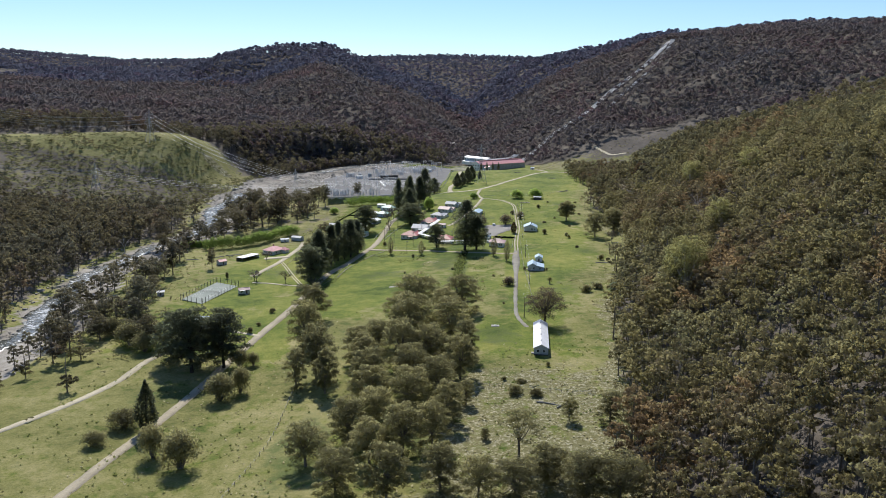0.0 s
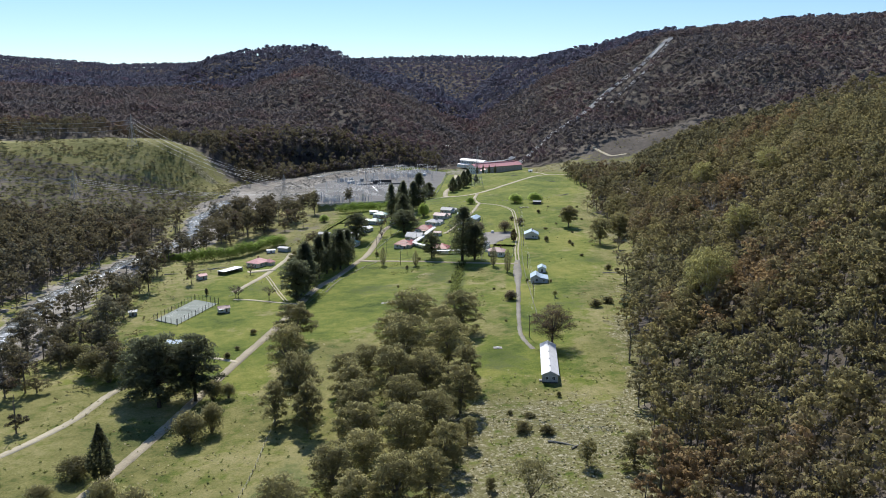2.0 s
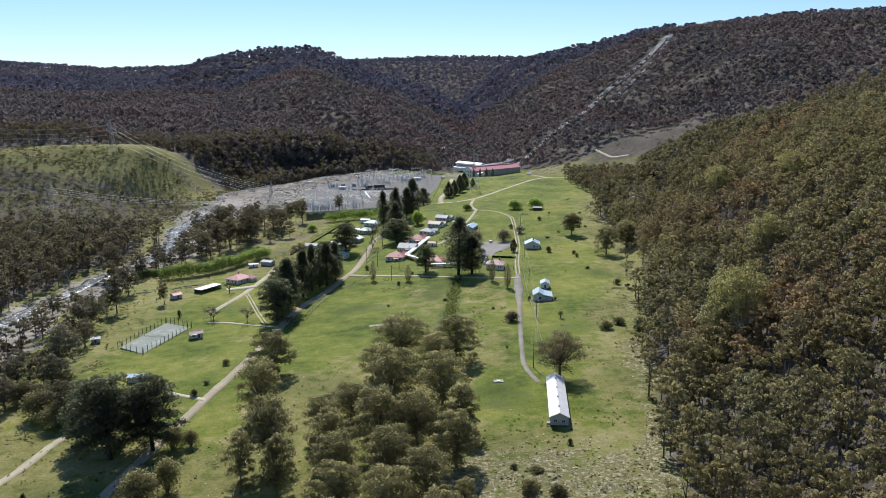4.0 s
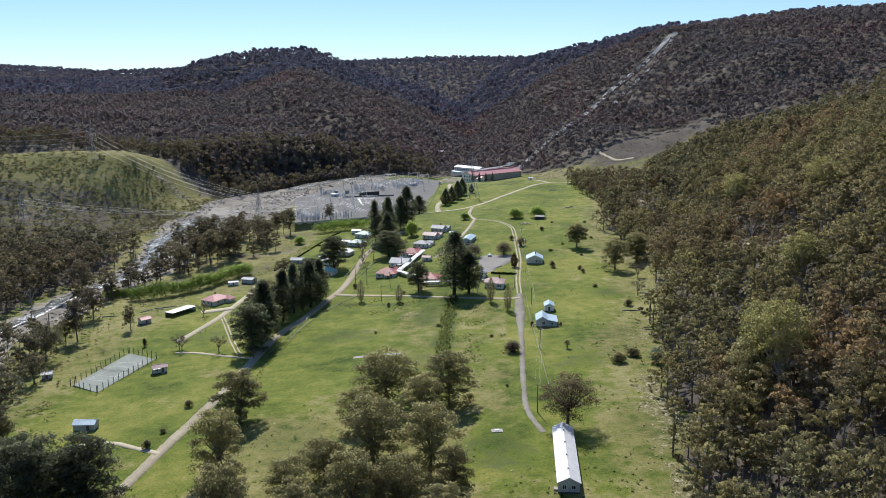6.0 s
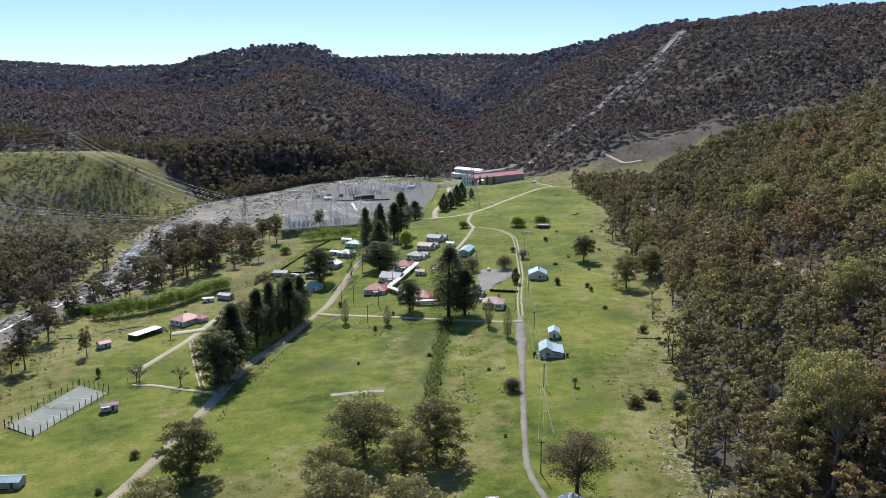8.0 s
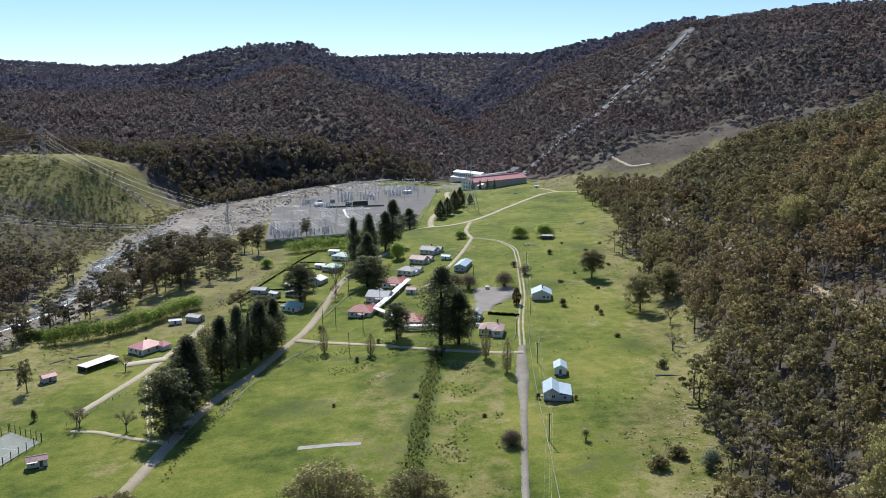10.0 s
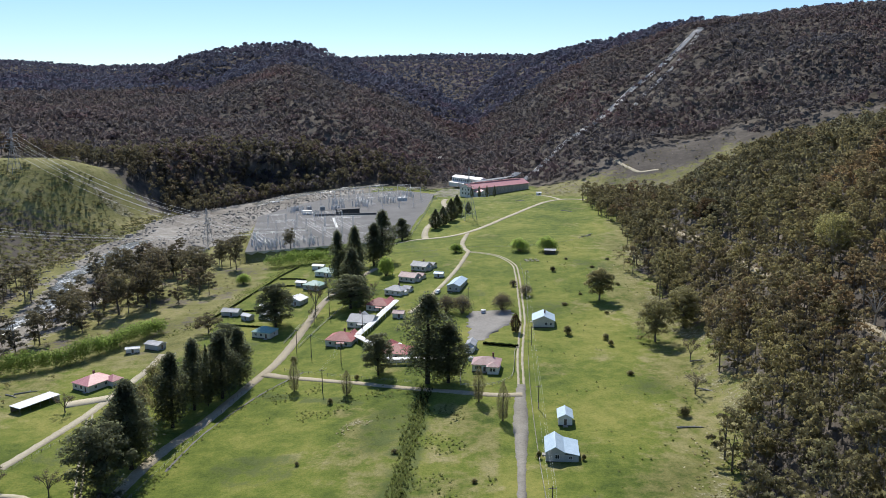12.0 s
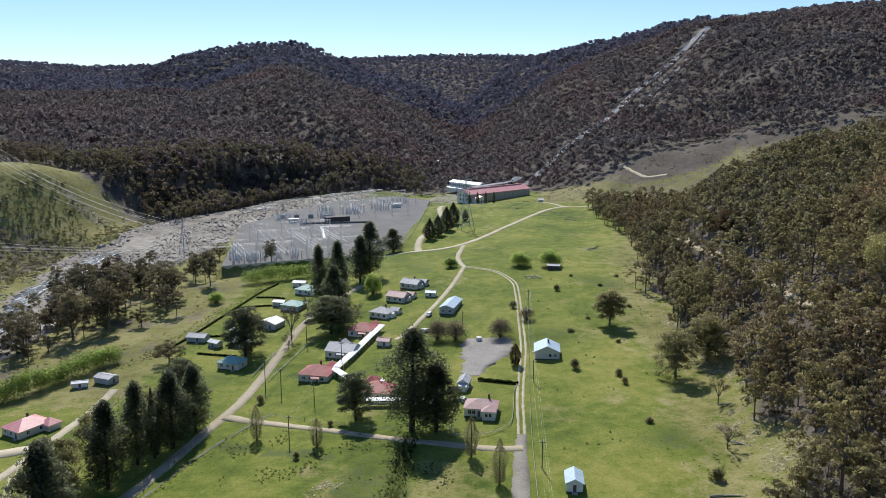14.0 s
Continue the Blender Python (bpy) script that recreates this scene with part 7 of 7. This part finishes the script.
def trailer(x, y, turn):
    ob = thing("trailer", x, y, turn, "white box trailer standing on the lawn", "trailer")
    part("box_body", soft_box(-2.0, -1.0, 0.5, 2.0, 1.0, 1.6, 0.06), WHITE, ob)
    part("drawbar", box(-3.3, -0.06, 0.45, -2.0, 0.06, 0.55), STEEL, ob)
    for s in (-1, 1):
        part("wheel", tube([(0.2, s * 1.02, 0.33), (0.2, s * 1.22, 0.33)], 0.33, 12), FOOTING, ob)


trailer(-15.1, 28, 8)


def picnic_table(x, y, turn):
    ob = thing("picnic_table", x, y, turn, "weathered grey picnic table in the grass", "table", "picnic tables")
    for k in range(4):
        part("board", box(-1.0, -0.4 + 0.2 * k, 0.72, 1.0, -0.22 + 0.2 * k, 0.77), PALE_WOOD, ob)
    for s in (-1, 1):
        part("bench", box(-1.0, s * 0.8 - 0.15, 0.42, 1.0, s * 0.8 + 0.15, 0.47), PALE_WOOD, ob)
        part("frame_leg", box(s * 0.7 - 0.05, -0.85, -0.1, s * 0.7 + 0.05, 0.85, 0.71), TIMBER, ob)
    return ob


for k in range(3):
    picnic_table(37 + 3.0 * k, 121 + 0.8 * (k % 2), 20)
    picnic_table(38 + 3.0 * k, 117.5, 10)


def log(x, y, turn, length, r, label, material=DEAD_WOOD):
    ob = thing("log", x, y, turn, label, "log", "fallen logs")
    bm = tube([(-length / 2, 0, r * 0.6), (0, 0.2, r * 0.8), (length / 2, -0.1, r * 0.5)], [r, r * 0.85, r * 0.5], 7)
    add_tube(bm, [(length * 0.1, 0.1, r), (length * 0.28, 1.2, r * 2.2)], [r * 0.4, r * 0.12], 5)
    add_tube(bm, [(-length * 0.1, 0.1, r), (0.0, -1.0, r * 2.0)], [r * 0.3, r * 0.1], 5)
    return tagged(part("bole", bm, material, ob), "") and ob


for k, (x, y, a, n) in enumerate(((26, -371, -20, 9), (31, -373, 40, 6), (-178, -78, 30, 9), (-182, -82, -25, 7), (-188, -86, 60, 8), (-204, -97, 15, 9), (82, 321, -40, 12), (45, 395, 20, 10), (84, 196, 35, 9), (88, 204, 50, 6), (98, -66, 15, 8), (79, -130, 5, 9), (93, -98, -35, 7), (63, -420, 20, 8), (190, 575, 70, 11), (200, 590, 60, 12), (228, 572, 80, 10), (250, 560, 20, 9), (240, 585, 40, 9), (214, 548, -10, 10), (268, 556, 65, 8))):
    log(x, y, a, n, 0.35, "bleached fallen log lying in the grass")
slab_ob = thing("concrete_slab", 7.8, -275, 5, "broken pale concrete slab in the paddock", "slab")
part("base", soft_box(-1.9, -1.4, -0.3, 1.9, 1.4, 0.25, 0.05), CONCRETE, slab_ob)
part("cover", soft_box(-0.8, -0.7, 0.25, 0.7, 0.6, 0.5, 0.05), PALE_ROOF, slab_ob)

# smaller trees and shrubs
bt = bare_tree(61, 8, 8, BARK, "bare_tree", 90, BARE_TWIG)
stand(bt, -121, -165.5, 0, 0.95, 1, "small leafless fruit tree", "tree", "leafless trees")
for x, y, h, w in ((-101.5, -176, 6, 7), (-142, -160, 7, 8), (-150, -100, 7, 9), (-79, 28, 16, 10), (-79, 64, 11, 7), (-76.5, 12, 9, 6), (-140, -162, 6, 7), (-52, 60, 6, 6), (95, -64, 9, 8), (88, -100, 8, 8)):
    tagged(again(bt, x, y, 30 * h + x, h / 8, w / 8), "leafless grey tree with fine twigs")
dt = bare_tree(62, 11, 10, DEAD_WOOD, "dead_tree", 40)
stand(dt, 55, -425, 0, 1, 1, "bleached dead tree at the forest edge", "tree", "dead trees")
for x, y, h in ((118, -330, 14), (96, -240, 15), (140, -120, 15), (75, -360, 12), (128, -400, 13), (150, -220, 16), (-245, -160, 12), (-270, -60, 13), (112, -170, 13), (125, -150, 12), (133, -185, 13), (105, -205, 12), (140, -250, 14), (118, -275, 13), (100, -310, 13), (135, -330, 14), (96, -400, 12), (150, -30, 14), (128, -70, 12), (160, -90, 14), (155, 40, 14), (120, -110, 11), (170, -170, 15)):
    again(dt, x, y, 50 * h + x, h / 11)
mound = bush(54, 3, 3.6, GUM_LEAF, 7, 110, 0.34)
stand(mound, 66, -43, 0, 1, 1, "low dark shrub in the paddock", "bush", "paddock shrubs")
for k, (x, y, h, w) in enumerate(((49, -26, 4.6, 5), (71.5, 7, 1.5, 3.2), (68, -80, 1.8, 4), (65, -34, 3.0, 4), (52, 22, 1.4, 5), (51.4, 90, 3.4, 4.5), (79.5, -120, 3.6, 6), (8, -168, 1.3, 2.5), (-17.7, -147, 1.5, 3), (-47.7, -153, 1.4, 2.2))):
    again(mound, x, y, 77 * k, h / 3, w / 3.6)
for k, (x, y, h, w) in enumerate(((-73, -48.5, 3.6, 4.5), (-40.6, -76.4, 2.4, 2.6), (59, -210, 4.0, 9), (66, -203, 3.5, 8), (14, -361, 3.6, 8), (22, -363, 3.0, 7), (10.4, -347, 1.5, 3), (17, -349, 1.2, 6), (28.7, -332, 2.2, 2.4), (12.7, -233, 1.2, 2))):
    again(mound, x, y, 77 * k, h / 3, w / 3.6)
for k, (x, y, h, w) in enumerate(((-111.6, -260, 1.8, 3.6), (-111, -235, 3, 4.5), (-112.4, -272.6, 3.2, 4.5), (-47, -101, 2.6, 3), (-161, -155, 4.8, 3), (42.5, -8, 1.5, 1.6), (27.6, -153, 2.6, 2.4), (41, -155, 2, 2), (62, 40, 1.2, 3), (85, 60, 1.5, 4), (76, 100, 1.3, 4), (88, 120, 1.4, 4), (62, 120, 1.3, 3))):
    again(mound, x, y, 77 * k, h / 3, w / 3.6)
blossom = bush(55, 4.2, 3.4, foliage("cream_blossom", (0.16, 0.19, 0.06), (0.34, 0.34, 0.16), (0.62, 0.60, 0.42), 0.3), 7, 110, 0.3)
stand(blossom, 40.3, -190, 0, 1, 1, "shrub covered in cream blossom", "bush")
rusty = bush(56, 4.5, 8, BROWN_LEAF, 12, 160, 0.36)
stand(rusty, 16.4, -192, 0, 1, 1, "rusty brown spreading shrub", "bush")

# pale tussocks and river stones, too many to count
rng = np.random.default_rng(90)


def tufts(points, high, wide, seed):
    r = np.random.default_rng(seed)
    n = len(points)
    blades = 5
    z = height(points[:, 0], points[:, 1])
    c = np.repeat(np.column_stack([points, z]), blades, 0)
    a = r.uniform(0, 2 * np.pi, n * blades)
    s = np.repeat(r.uniform(0.6, 1.4, n), blades)[:, None]
    out = np.column_stack([np.cos(a), np.sin(a), 0 * a])
    side = np.column_stack([-np.sin(a), np.cos(a), 0 * a])
    tipv = c + out * wide * s * 0.8 + np.array((0, 0, high)) * s
    v = np.stack([c + side * wide * 0.45 * s, c - side * wide * 0.45 * s, tipv], 1).reshape(-1, 3)
    nn = np.repeat(out * 0.4 + np.array((0, 0, 1.0)), 3, 0)
    return v, np.arange(len(v)).reshape(-1, 3), np.repeat(r.uniform(0, 1, n), blades * 3), nn / np.linalg.norm(nn, axis=1)[:, None]


STRAW = foliage("straw_tussock", (0.16, 0.145, 0.07), (0.33, 0.30, 0.18), (0.56, 0.53, 0.38), 0.3)
RUSH = foliage("green_rush", (0.090, 0.110, 0.042), (0.150, 0.175, 0.066), (0.225, 0.240, 0.115), 0.5)

REED = foliage("dark_reed", (0.060, 0.078, 0.028), (0.105, 0.130, 0.045), (0.160, 0.182, 0.074), 0.5)


def pale_ground(x, y):
    s = land_shares(x, y)
    return np.maximum(s["pale"] * 0.75, 0.07 * np.maximum(ss(-290, -320, y), ss(-232, -255, y) * ss(6, -6, x) * ss(-96, -86, x))) * (s["wood"] < 0.5)


def rushy(x, y):
    belt = ss(-17, -14, x) * ss(17, 12, x) * ss(-92, -104, y) * ss(-240, -215, y) * ss(-0.2, 0.6, wave(x, y, 9, 5) + 0.03 * (-x)) * 0.8
    west = ss(6, 2.5, np.abs(x - np.interp(y, [-10, 8, 40, 85, 133, 160], [-150, -141.5, -135.5, -127.5, -117, -112])) + wave(x, y, 8, 6)) * ss(-15, 0, y) * ss(160, 145, y) * 0.8
    ditch = ss(2.2, 0.6, np.abs(x - np.interp(y, [-180, -150, -120, -85, -61], [-93.5, -90.5, -87, -77, -65]))) * ss(-215, -190, y) * ss(-60, -66, y) * 0.7
    drain = ss(4.0, 1.5, np.abs(x - np.interp(y, [-210, -144, -94], [-14.5, -14, -13.5])) + 1.2 * wave(x, y, 6, 2)) * ss(-225, -210, y) * ss(-86, -92, y)
    bank = ss(-84, -70, x) * ss(-16, -26, x) * ss(-70, -80, y + 0.36 * (x + 60)) * ss(-128, -108, y + 0.2 * (x + 60)) * ss(0.0, 0.7, wave(x, y, 9, 11))
    rough = 0.11 * np.maximum(ss(-285, -320, y), ss(-232, -255, y) * ss(6, -6, x) * ss(-96, -86, x)) * ss(-0.6, 0.5, wave(x, y, 15, 13))
    spots_ = 0.05 * ss(34, 38, x) * ss(-0.2, 0.8, wave(x, y, 17, 29))
    return np.maximum.reduce([belt * 0.75, drain, west, ditch, bank * 0.7, rough, spots_ * (x < 95)])


v, f, t, nn = tufts(scatter(31, -130, 130, -445, 330, 1.5, pale_ground), 0.35, 0.6, 1)
tagged(new("tussock_grass", sheet("tussock_grass", v, f, STRAW, t, normals=nn)), "pale straw tussock grass along the forest edge", "grass", kind="stuff")
v, f, t, nn = tufts(scatter(32, -160, 110, -445, 165, 1.4, rushy), 0.5, 0.7, 2)
tagged(new("rushes", sheet("rushes", v, f, RUSH, t, normals=nn)), "dark green rushes in the damp paddock", "grass", kind="stuff")


def reedy(x, y):
    return ss(3.6, 1.6, np.abs(x - np.interp(y, [-215, -144, -94], [-14, -13.5, -12])) + 0.9 * wave(x, y, 7, 2)) * ss(-228, -212, y) * ss(-86, -94, y) * 0.5


v, f, t, nn = tufts(scatter(34, -24, -4, -232, -84, 0.85, reedy), 1.3, 0.75, 4)
tagged(new("reeds", sheet("reeds", v, f, REED, t, normals=nn)), "dense belt of green reeds along the drain", "grass", kind="stuff")


def stone_bed(x, y):
    over = np.abs(x - river_x(y) + 4 * wave(x, y, 18, 6))
    over = np.where(x > river_x(y), np.maximum(over - 42 * bar(y), np.minimum(over, 9)), over)
    return ss(44, 20, over) * ss(5, 9, over) * (0.35 + 0.4 * bar(y) + 0.5 * wave(x, y, 12, 3)) * ss(-330, -310, y) * (yard_depth(x, y) < -3)


def stones(points, seed):
    r = np.random.default_rng(seed)
    n = len(points)
    cube = np.array([(-1, -1, -1), (1, -1, -1), (1, 1, -1), (-1, 1, -1), (-0.7, -0.7, 1), (0.7, -0.7, 1), (0.7, 0.7, 1), (-0.7, 0.7, 1)], float)
    quads = np.array([(4, 5, 6, 7), (0, 1, 5, 4), (1, 2, 6, 5), (2, 3, 7, 6), (3, 0, 4, 7)])
    s = r.lognormal(-0.75, 0.5, n)[:, None, None]
    a = r.uniform(0, 6.28, n)
    v = cube[None] * r.uniform(0.7, 1.3, (n, 8, 3)) * s * np.array((1.0, 0.8, 0.55))
    x, y = v[..., 0] * np.cos(a)[:, None] - v[..., 1] * np.sin(a)[:, None], v[..., 0] * np.sin(a)[:, None] + v[..., 1] * np.cos(a)[:, None]
    z = height(points[:, 0], points[:, 1])
    v = np.stack([x + points[:, 0][:, None], y + points[:, 1][:, None], v[..., 2] + z[:, None] + 0.1], -1)
    return v.reshape(-1, 3), (quads[None] + (np.arange(n) * 8)[:, None, None]).reshape(-1, 4)


v, f = stones(scatter(33, -310, -60, -330, 560, 2.6, stone_bed), 3)
tagged(new("river_stones", sheet("river_stones", v, f, STONE)), "pale boulders and cobbles in the river bed", "stones", kind="stuff")
